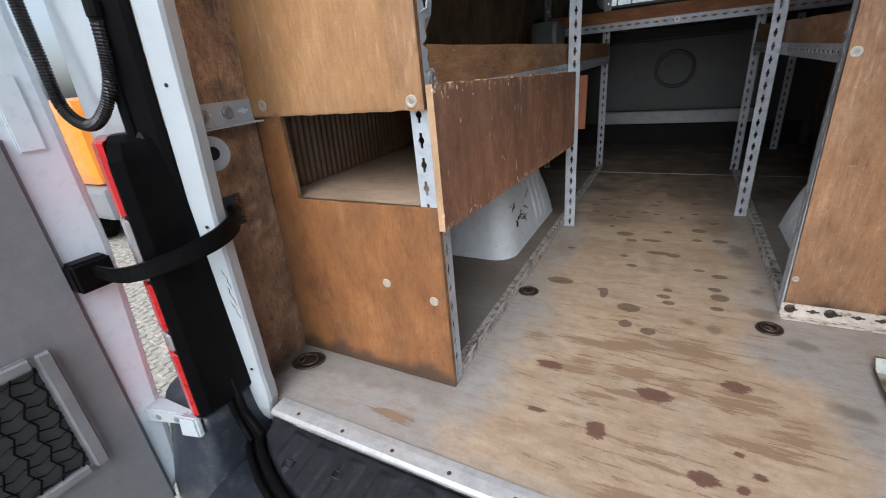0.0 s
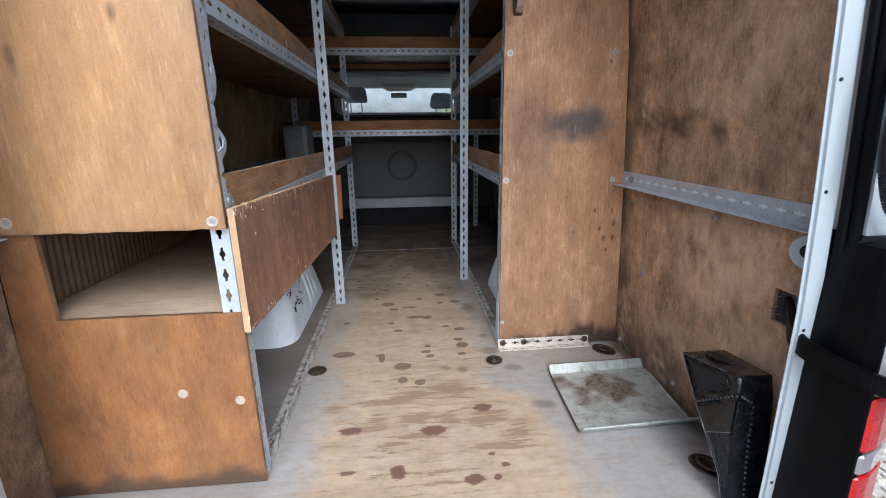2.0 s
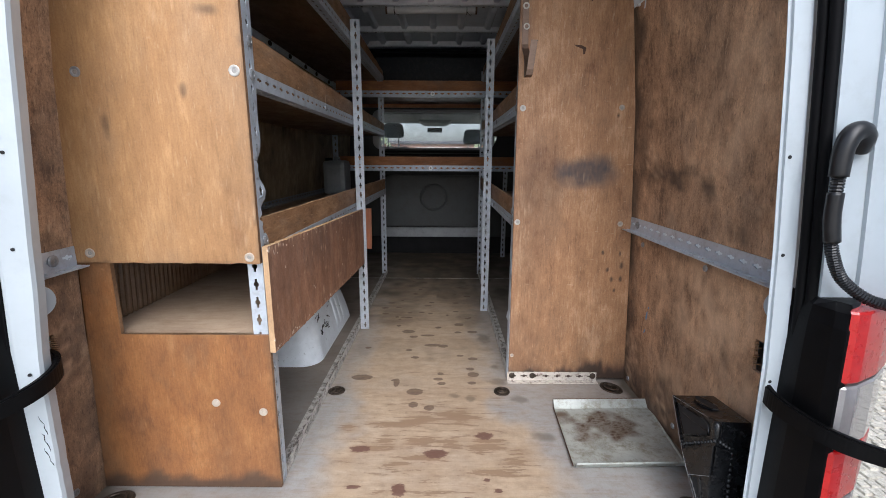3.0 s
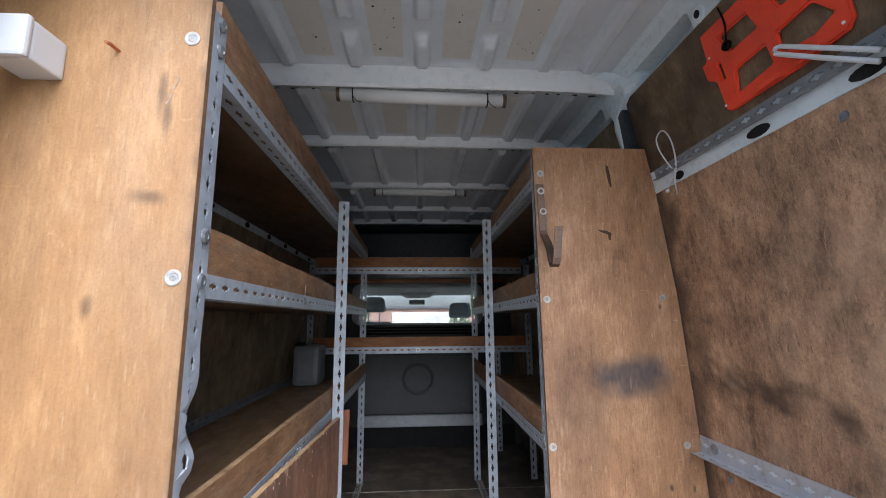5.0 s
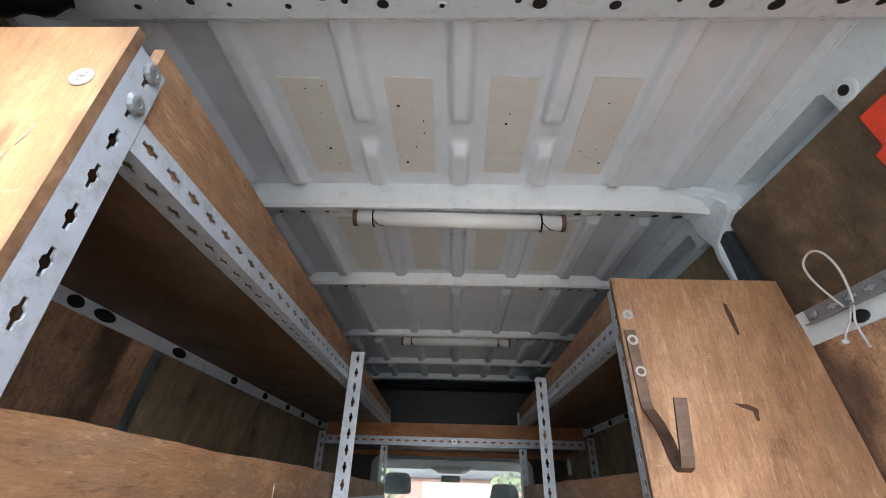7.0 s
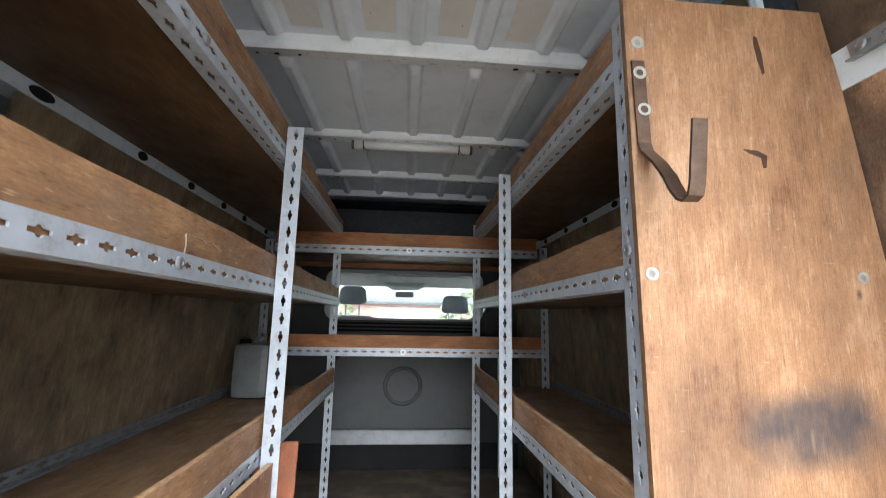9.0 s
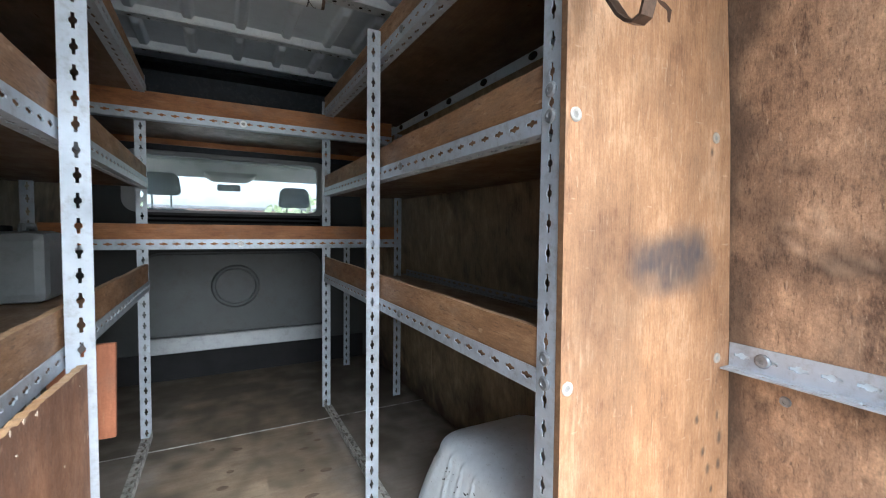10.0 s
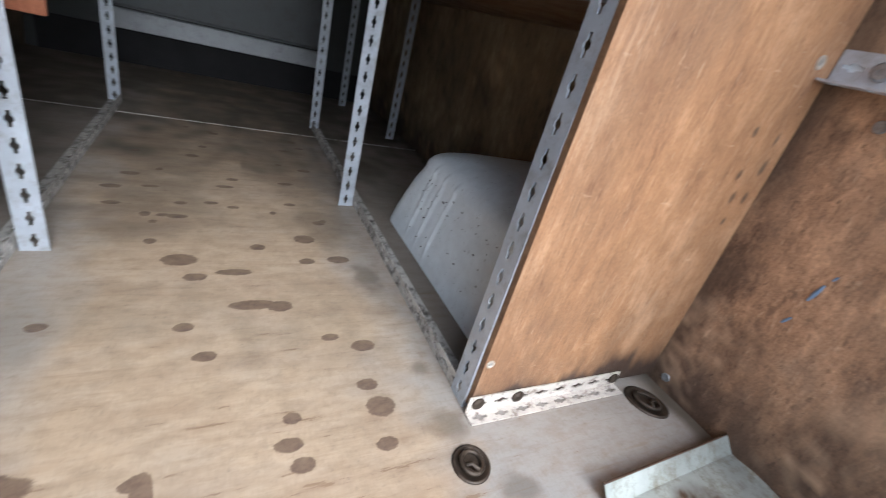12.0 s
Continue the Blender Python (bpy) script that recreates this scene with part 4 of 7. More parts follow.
def lathe_strip(bm, rows):
    """A solid from closed rings of points, one above the other."""
    rings = [[bm.verts.new(p) for p in row] for row in rows]
    k = len(rings[0])
    for a, b in zip(rings, rings[1:]):
        for j in range(k):
            bm.faces.new((a[j], a[(j + 1) % k], b[(j + 1) % k], b[j]))
    bm.faces.new(rings[0])
    bm.faces.new(rings[-1][::-1])
    bmesh.ops.recalc_face_normals(bm, faces=bm.faces[:])


def lamp_edge(z):
    """Where the lamp's inner corner stands out behind the van; it leans out towards the bumper."""
    return -0.150 - 0.020 * (0.655 - z) / 0.57


for side in (-1, 1):
    pil = base_of("rear_pillar_left" if side < 0 else "rear_pillar_right", (side * 0.8, -0.04, 0.0), "white painted rear door pillar with small holes", "pillar", kind="structure")
    bm = bmesh.new()
    if side < 0:
        # a broad flange, cut off at a slant above the step, its inner edge uneven with paint
        rows = []
        for z in steps(-0.085, 1.79, 90):
            xo, xi = jamb_x(side, z) + 0.035, jamb_x(side, z) - 0.002 - 0.008 * max(0.0, min(1.0, (z - 0.45) / 0.2))
            xi += (0.003 * noise.noise((z * 26, 2, 3)) if z < 0.45 else 0.0) + 0.030 * max(0.0, min(1.0, (0.02 - z) / 0.09))
            rows.append([(-xo, -0.050, z), (-xo - 0.005, -0.046, z), (-xo - 0.004, -0.03, z), (-xi - 0.012, -0.004, z), (-xi - 0.006, -0.003, z), (-xi, -0.026, z), (-xi - 0.002, -0.034, z), (-xo + 0.006, -0.049, z)])
        lathe_strip(bm, rows)
    else:
        strip(bm, side, 0.0, 0.044, -0.045, -0.032)
        bmesh.ops.bevel(bm, geom=[e for e in bm.edges if abs(e.verts[0].co.z - e.verts[1].co.z) > 0.01], offset=0.006, segments=2, affect="EDGES")
    part("pillar_flange", bm, PILLAR_PAINT_DIMMED, pil)
    if side < 0:
        # bared dark scratches along the lower edge
        for k, (z0, z1) in enumerate(((0.375, 0.33), (0.335, 0.29), (0.30, 0.255))):
            bm = bmesh.new()
            pts = []
            for i in range(8):
                z = z0 + (z1 - z0) * i / 7
                f = 0.55 + 0.3 * i / 7 + 0.1 * noise.noise((i * 0.5, k, 4))
                pts.append((-(jamb_x(side, z) + 0.030 - 0.032 * f), -0.0475 + 0.013 * f, z))
            tube(bm, pts, 0.0016, 5, radii=[0.0004 + 0.0011 * abs(noise.noise((i * 1.7, k * 2, 7))) for i in range(8)])
            part("bare_scratch", bm, HOLE, pil)
    bm = bmesh.new()
    strip(bm, side, 0.060 if side > 0 else 0.066, 0.15, -0.082 if side > 0 else -0.062, 0.02, 0.60, 1.80)
    part("pillar_jamb", bm, PILLAR_PAINT_DIMMED, pil)
    bm = bmesh.new()
    strip(bm, side, 0.12, 0.245, -0.09 if side > 0 else -0.075, 0.02, 0.62, 1.88)
    part("pillar_outer", bm, PILLAR_PAINT_DIMMED, pil)
    for z in (0.12, 0.47, 0.73, 0.91, 1.2):
        bm = bmesh.new()
        if side > 0:
            disc(bm, (jamb_x(side, z) + 0.014, -0.0455, z), (0, -1, 0), [(0.0, 0.0035), (0.0006, 0.0035)], 8)
        else:
            disc(bm, (-(jamb_x(side, z) + 0.012), -0.0425, z), (0.32, -0.95, 0), [(0.0, 0.0035), (0.0012, 0.0035)], 8)
        part("pillar_hole", bm, HOLE, pil)
    bm = bmesh.new()
    disc(bm, (0.815 if side > 0 else -0.785, 0.04, 0.595), (-side, -0.35, 0), [(0.0, 0.036), (0.004, 0.034), (0.004, 0.001)], 24)
    tab = part("striker_plate", bm, PILLAR_PAINT_DIMMED, pil)
    bm = bmesh.new()
    disc(bm, (0.8102 if side > 0 else -0.7802, 0.0382, 0.597), (-side, -0.35, 0), [(0.0, 0.012), (0.002, 0.014)], 16)
    part("plate_hole", bm, HOLE, tab)
    # a flat rubber band with one rounded bead, curling inwards under the step's end
    bm = bmesh.new()
    if side > 0:
        tube(bm, [(jamb_x(1, z) + 0.054, -0.070, z) for z in steps(-0.14, 1.80, 40)], 0.0095, 10)
        tube(bm, [(jamb_x(1, z) + 0.046, -0.056, z) for z in steps(-0.14, 1.80, 40)], 0.0085, 8)
    else:
        rows = []
        for z in steps(-0.02, 1.80, 60):
            x = jamb_x(-1, z) + 0.036
            rows.append([(-x, -0.051, z), (-x + 0.001, -0.056, z), (-x - 0.004, -0.066, z), (-x - 0.022, -0.088, z), (-x - 0.030, -0.088, z), (-x - 0.032, -0.05, z)])
        lathe_strip(bm, rows)
        bead_line = [(-(jamb_x(-1, z) + 0.066), -0.092, z) for z in steps(1.80, 0.0, 40)]
        tube(bm, bead_line + curve([bead_line[-1], (-0.772, -0.098, -0.04), (-0.757, -0.115, -0.075), (-0.735, -0.15, -0.095), (-0.722, -0.21, -0.105), (-0.72, -0.29, -0.13)])[1:], 0.009, 10)
    whole("door_seal_left" if side < 0 else "door_seal_right", bm, RUBBER, "black rubber door seal along the pillar", "door seal", "structure", smooth=side > 0)
    # rear lamp: a black housing that faces the doorway, and the stacked lenses behind it
    lamp = base_of("tail_lamp", (side * 0.9, -0.12, 0.05), "tail lamp cluster with red and clear lenses in a black housing", "tail lamp", "tail lamps")
    bm = bmesh.new()
    rows = []
    for i, z in enumerate([0.072, 0.08] + steps(0.12, 0.62, 8) + [0.648, 0.660]):
        e, pull = lamp_edge(z), (0.010 if i == 0 else 0.022 if z > 0.655 else 0.006 if z > 0.64 else 0.0)
        rows.append([(side * (0.766 + pull * 0.5), -0.02, z), (side * (0.764 + pull * 0.5), -0.085, z), (side * (0.770 + pull), e + 0.022 + pull, z), (side * (0.777 + pull), e + 0.003 + pull, z), (side * (0.79 + pull * 0.3), e + 0.003 + pull, z), (side * 0.84, -0.10, z), (side * 0.84, -0.02, z)])
    lathe_strip(bm, rows)
    part("housing", bm, BLACK, lamp, "black plastic lamp housing")
    for z0, z1, m, name in ((0.525, 0.655, LAMP_RED, "red_lens"), (0.40, 0.52, LAMP_CLEAR, "clear_lens"), (0.29, 0.395, LAMP_RED, "red_lens"), (0.245, 0.285, LAMP_CLEAR, "clear_lens"), (0.08, 0.24, LAMP_RED, "red_lens")):
        bm = bmesh.new()
        rows = []
        for z in (z0, z0 + 0.004, (z0 + z1) / 2, z1 - 0.004, z1):
            e, k = lamp_edge(z), 0.003 if z in (z0, z1) else 0.0
            rows.append([(side * 0.842, 0.0, z), (side * 0.842, -0.09, z), (side * 0.780, e + 0.004 + k, z), (side * 0.790, e - 0.001 + k, z), (side * 0.815, e + 0.005 + k, z), (side * 0.872, e + 0.033 + k, z), (side * 0.925, -0.085 + k, z), (side * (0.965 - k), -0.045, z), (side * (0.982 - k), 0.0, z)])
        lathe_strip(bm, rows)
        part(name, bm, m, lamp)

sill = base_of("rear_sill", (0, -0.01, 0), "scuffed aluminium edge strip along the rear of the floor", "sill strip", kind="structure")
bm = bmesh.new()
prism(bm, [(-0.735, 0.003, 0.004), (-0.735, -0.012, 0.0045), (-0.735, -0.036, 0.002), (-0.735, -0.043, -0.003), (-0.735, -0.043, -0.010), (-0.735, -0.040, -0.010), (-0.735, -0.035, -0.002), (-0.735, -0.012, 0.0005), (-0.735, 0.003, 0.0005)], (1.47, 0, 0))
part("sill_strip", bm, ALU, sill)
for i in range(11):
    bm = bmesh.new()
    disc(bm, (-0.66 + i * 0.132, -0.024, 0.0032), (0, 0, 1), [(0, 0.005), (0.001, 0.004), (0.001, 0.0005)], 10)
    part("sill_screw", bm, HOOK, sill)
step = base_of("rear_step", (0, -0.15, -0.1), "black plastic rear bumper step with broad flat ribs inside a rubber seal", "bumper step", kind="structure")


def step_front(x):
    """How far the tread reaches out from the doorway at a place along it; its ends are rounded."""
    return float(np.interp(abs(x), [0, 0.35, 0.47, 0.555, 0.626, 0.69, 0.733, 0.742], [-0.20, -0.195, -0.183, -0.164, -0.138, -0.105, -0.075, -0.055]))


def tread(x, v):
    rib = max(0.0, min(1.0, 2.2 * math.sin(2 * math.pi * x / 0.082) + 0.8)) * max(0.0, min(1.0, (v - 0.10) / 0.05, (0.93 - v) / 0.06, (0.70 - abs(x)) / 0.03))
    return (x, -0.034 + (step_front(x) + 0.034) * v, -0.030 - 0.018 * v + 0.0035 * rib - 0.008 * max(0, (v - 0.92) / 0.08))


bm = grid_sheet(steps(-0.742, 0.742, 420), steps(0, 1, 26), tread, (0, 0, 1), 0.03)
part("tread", bm, STEP, step, smooth=True)
for i in range(-4, 5):
    for v in (0.42, 0.74):
        x, y, z = tread(i * 0.164 + (0.041 if v > 0.5 else 0.0), v)
        if abs(x) < 0.62:
            bm = bmesh.new()
            tube(bm, [(x + dx, y + dy, z + 0.0015) for dx, dy in ((-0.011, -0.008), (0.011, -0.008), (0.011, 0.008), (-0.011, 0.008))], 0.0022, 6, True)
            part("square_dimple", bm, STEP, step, smooth=True)
for off, r, z in ((0.010, 0.010, -0.044), (0.029, 0.008, -0.050)):
    bm = bmesh.new()
    ends = [(0.772 + 0.2 * off, -0.075 - off, 0.14), (0.768 + 0.2 * off, -0.072 - off, 0.03)]
    tube(bm, [(-x, y, h) for x, y, h in ends] + [(x * (1 + off / 0.9), step_front(x) - off, z) for x in steps(-0.738, 0.738, 120)] + ends[::-1], r, 8)
    part("step_seal", bm, RUBBER, step, "black rubber seal", smooth=True)
bm = bmesh.new()
prism(bm, [(-0.75, -0.03, -0.062), (-0.75, -0.20, -0.058), (-0.75, -0.255, -0.072), (-0.75, -0.285, -0.11), (-0.75, -0.285, -0.35), (-0.75, -0.03, -0.35)], (1.5, 0, 0))
bmesh.ops.bevel(bm, geom=bm.edges[:], offset=0.018, segments=3, affect="EDGES")
part("bumper_beam", bm, BUMPER, step, "dark blue-grey bumper", smooth=True)
for side in (-1, 1):
    bm = bmesh.new()
    rows = []
    for z, xi, yo, r in ((0.068, 0.774, -0.166, 0.012), (0.04, 0.772, -0.170, 0.016), (0.0, 0.768, -0.178, 0.022), (-0.05, 0.760, -0.190, 0.03), (-0.10, 0.75, -0.205, 0.045), (-0.15, 0.742, -0.218, 0.06), (-0.22, 0.74, -0.225, 0.07), (-0.40, 0.74, -0.225, 0.08)):
        ring = [(xi, -0.03)] + [(xi + r - r * math.cos(a), yo + r - r * math.sin(a)) for a in [math.pi / 2 * i / 6 for i in range(7)]]
        ring += [(0.99 - 0.1 + 0.1 * math.sin(a), yo + 0.1 - 0.1 * math.cos(a)) for a in [math.pi / 2 * i / 6 for i in range(7)]] + [(0.99, -0.03 + 0.12)]
        rows.append([bm.verts.new((side * x, y, z)) for x, y in ring])
    for a, b in zip(rows, rows[1:]):
        for j in range(len(a)):
            bm.faces.new((a[j], a[(j + 1) % len(a)], b[(j + 1) % len(a)], b[j]))
    bm.faces.new(rows[0])
    bm.faces.new(rows[-1][::-1])
    bmesh.ops.recalc_face_normals(bm, faces=bm.faces[:])
    part("bumper_corner", bm, BUMPER, step, "dark blue-grey bumper corner", smooth=True)


# ---- bulkhead and cab ----
BY = 3.25
bulk = base_of("bulkhead", (0, BY, 0), "dark grey steel bulkhead with an embossed ring and an open window", "bulkhead", kind="structure")


def arc(cx, cz, r, a0, a1, n=6):
    return [(cx + r * math.cos(radians(a0 + (a1 - a0) * i / n)), cz + r * math.sin(radians(a0 + (a1 - a0) * i / n))) for i in range(n + 1)]


bm = bmesh.new()
WX, W0, W1 = 0.545, 1.0, 1.345
prism(bm, [(x, BY, z) for x, z in ((-0.86, 0.0), (0.86, 0.0), (0.84, W0), (-0.84, W0))], (0, 0.04, 0))
for s in (-1, 1):
    prism(bm, [(s * x, BY, z) for x, z in [(0.84, W0), (0.82, W1)] + [(WX - 0.05, W1)] + [(WX - 0.005, W1 - 0.03), (WX + 0.01, W1 - 0.1), (WX + 0.03, W0 + 0.09), (WX, W0 + 0.03), (WX - 0.06, W0)]], (0, 0.04, 0))
# darker than the pressed panel in its middle
part("bulkhead_sheet", bm, BULKHEAD_FRAME, bulk, "dark steel frame round the pressed panel")
# near-black upper part: daylight hardly reaches here, and the colour carries that
bm = bmesh.new()
prism(bm, [(x, BY, z) for x, z in ((-0.82, W1), (0.82, W1), (0.70, 1.88), (-0.70, 1.88))], (0, 0.04, 0))
part("upper_shade_cover", bm, BUMPER, bulk, "dark cover over the window, its shade painted in")
bm = bmesh.new()
out = arc(0.41, 0.655, 0.10, 0, 90) + arc(-0.40, 0.655, 0.10, 90, 180) + [(-0.505, 0.262), (0.52, 0.262)]
prism(bm, [(x, BY - 0.034, z) for x, z in out], (0, 0.036, 0))
bmesh.ops.bevel(bm, geom=[e for e in bm.edges], offset=0.014, segments=3, affect="EDGES")
part("pressed_panel", bm, BULKHEAD, bulk)
bm = bmesh.new()
tube(bm, [(-0.012 + 0.122 * math.cos(t), BY - 0.034, 0.545 + 0.118 * math.sin(t)) for t in [2 * math.pi * i / 40 for i in range(40)]], 0.014, 8, True)
part("embossed_ring", bm, BULKHEAD, bulk, smooth=True)
bm = bmesh.new()
hexa(bm, [(-0.51, BY - 0.05, 0.165), (0.525, BY - 0.05, 0.165), (0.525, BY, 0.165), (-0.51, BY, 0.165), (-0.51, BY - 0.02, 0.255), (0.525, BY - 0.02, 0.255), (0.525, BY, 0.255), (-0.51, BY, 0.255)], 0.008)
part("lower_ledge", bm, BULKHEAD_STRIP, bulk, "pale steel ledge")
# black sheet paints in the darkness of the gap below the ledge
part("lower_gap_shade", boxed(-0.8, 0.8, BY - 0.014, BY - 0.002, 0.0, 0.164), HOLE, bulk, "black sheet for the shaded gap under the ledge")
bm = bmesh.new()
for z in (0.915, 0.94, 0.965):
    tube(bm, [(-0.5, BY - 0.008, z), (0.5, BY - 0.008, z)], 0.008, 6)
part("window_trim", bm, BLACK, bulk)
part("front_cover", boxed(-0.75, 0.75, BY - 0.16, BY, 1.79, 1.81, bevel=0.004), BLACK, bulk)

def dusty_glass():
    m, n, l, b = nodes_of("dusty_window_glass")
    clear, dust, haze = n.new("ShaderNodeBsdfTransparent"), n.new("ShaderNodeMixShader"), n.new("ShaderNodeBsdfTranslucent")
    haze.inputs["Color"].default_value = (0.8, 0.86, 0.84, 1)
    l.new(ramp(n, l, noise_node(n, l, 9.0, (1, 1, 1), 6, 0.7), [(0.3, grey(0.13)), (0.7, grey(0.27))]), dust.inputs["Fac"])
    l.new(clear.outputs[0], dust.inputs[1])
    l.new(haze.outputs[0], dust.inputs[2])
    l.new(dust.outputs[0], n["Material Output"].inputs["Surface"])
    return m


# pale moulded rim round the window, with rounded corners
bm = bmesh.new()
for hw, zb, zt, r in ((0.566, W0 - 0.012, 1.342, 0.07), (0.502, W0 + 0.004, 1.318, 0.05)):
    loop = arc(hw - r, zt - r, r, 0, 90) + arc(-hw + r, zt - r, r, 90, 180) + arc(-hw + r, zb + r, r, 180, 270) + arc(hw - r, zb + r, r, 270, 360)
    ring = [bm.verts.new((x - 0.014, BY - 0.006, z)) for x, z in loop]
    for i in range(len(ring)):
        bm.edges.new((ring[i - 1], ring[i]))
bmesh.ops.triangle_fill(bm, edges=bm.edges[:], use_beauty=True)
ext = bmesh.ops.extrude_face_region(bm, geom=bm.faces[:])
bmesh.ops.translate(bm, verts=[g for g in ext["geom"] if isinstance(g, bmesh.types.BMVert)], vec=(0, 0.045, 0))
bmesh.ops.recalc_face_normals(bm, faces=bm.faces[:])
part("window_rim", bm, LINER, bulk, "pale moulded window rim")
pane = part("window_pane", boxed(-0.58, 0.58, BY + 0.041, BY + 0.045, W0 - 0.02, W1 + 0.02), dusty_glass(), bulk, "dusty glass pane")
pane.visible_shadow = False
cab = base_of("cab", (0, 4.2, 0.2), "driving cab with dark dashboard and pale roof lining seen through the bulkhead window", "cab", kind="structure")
part("cab_floor", boxed(-0.95, 0.95, 3.31, 5.1, -0.3, -0.25), BLACK, cab)
for s in (-1, 1):
    part("cab_door", boxed(s * 0.93 if s > 0 else -0.97, 0.97 if s > 0 else -0.93, 3.31, 4.8, -0.25, 0.93), GREY_PLASTIC, cab)
    bm = bmesh.new()
    tube(bm, [(s * 0.93, 5.0, 0.9), (s * 0.86, 4.55, 1.35), (s * 0.82, 4.2, 1.62)], 0.05, 8)
    part("screen_pillar", bm, GREY_PLASTIC, cab)
    part("door_pillar", boxed(min(s * 0.85, s * 0.95), max(s * 0.85, s * 0.95), 3.30, 3.42, -0.25, 1.65), GREY_PLASTIC, cab)
part("roof_lining", boxed(-0.9, 0.9, 3.31, 4.25, 1.50, 1.56, bevel=0.02), LINER, cab)
bm = bmesh.new()
hexa(bm, [(-0.8, 3.5, 1.325), (0.8, 3.5, 1.325), (0.8, 4.2, 1.292), (-0.8, 4.2, 1.292), (-0.8, 3.5, 1.5), (0.8, 3.5, 1.5), (0.8, 4.25, 1.5), (-0.8, 4.25, 1.5)], 0.02)
part("overhead_shelf", bm, LINER, cab)
bm = bmesh.new()
hexa(bm, [(-0.92, 4.25, 0.2), (0.92, 4.25, 0.2), (0.92, 5.2, 0.2), (-0.92, 5.2, 0.2), (-0.92, 4.35, 0.86), (0.92, 4.35, 0.86), (0.92, 5.2, 0.80), (-0.92, 5.2, 0.80)], 0.05)
part("dashboard", bm, BLACK, cab)
bm = bmesh.new()
hexa(bm, [(-0.11, 4.16, 1.195), (0.06, 4.16, 1.195), (0.06, 4.19, 1.195), (-0.11, 4.19, 1.195), (-0.11, 4.16, 1.248), (0.06, 4.16, 1.248), (0.06, 4.19, 1.248), (-0.11, 4.19, 1.248)], 0.012)
part("rear_view_mirror", bm, BLACK, cab)
bm = bmesh.new()
hexa(bm, [(-0.16, 3.9, 1.280), (0.13, 3.9, 1.280), (0.10, 4.2, 1.262), (-0.14, 4.2, 1.262), (-0.25, 3.8, 1.345), (0.22, 3.8, 1.345), (0.20, 4.2, 1.32), (-0.24, 4.2, 1.32)], 0.015)
part("overhead_console", bm, GREY_PLASTIC, cab)
for x, zt in ((-0.413, 1.239), (0.372, 1.184)):
    seat = base_of("cab_seat", (x, 3.55, -0.25), "dark cloth cab seat with a rounded headrest", "car seat", "cab seats")
    part("seat_base", boxed(x - 0.25, x + 0.25, 3.5, 4.0, -0.25, 0.35, bevel=0.04), CLOTH, seat)
    bm = bmesh.new()
    hexa(bm, [(x - 0.25, 3.42, 0.35), (x + 0.25, 3.42, 0.35), (x + 0.25, 3.56, 0.35), (x - 0.25, 3.56, 0.35), (x - 0.17, 3.42, zt - 0.22), (x + 0.17, 3.42, zt - 0.22), (x + 0.17, 3.52, zt - 0.22), (x - 0.17, 3.52, zt - 0.22)], 0.05)
    part("seat_back", bm, CLOTH, seat, smooth=True)
    bm = bmesh.new()
    prism(bm, [(x + px, 3.43, zt - 0.137 + pz) for px, pz in arc(0.05, 0.092, 0.045, 0, 90) + arc(-0.05, 0.092, 0.045, 90, 180) + arc(-0.072, 0.03, 0.03, 180, 270) + arc(0.072, 0.03, 0.03, 270, 360)], (0, 0.085, 0))
    bmesh.ops.bevel(bm, geom=[e for e in bm.edges if abs(e.verts[0].co.y - e.verts[1].co.y) < 0.01], offset=0.015, segments=2, affect="EDGES")
    rest = part("headrest", bm, CLOTH, seat, smooth=True)
    for dx in (-0.05, 0.05):
        bm = bmesh.new()
        tube(bm, [(x + dx, 3.47, zt - 0.25), (x + dx, 3.47, zt - 0.12)], 0.006, 8)
        part("headrest_rod", bm, ZINC, rest, "bright steel rod")


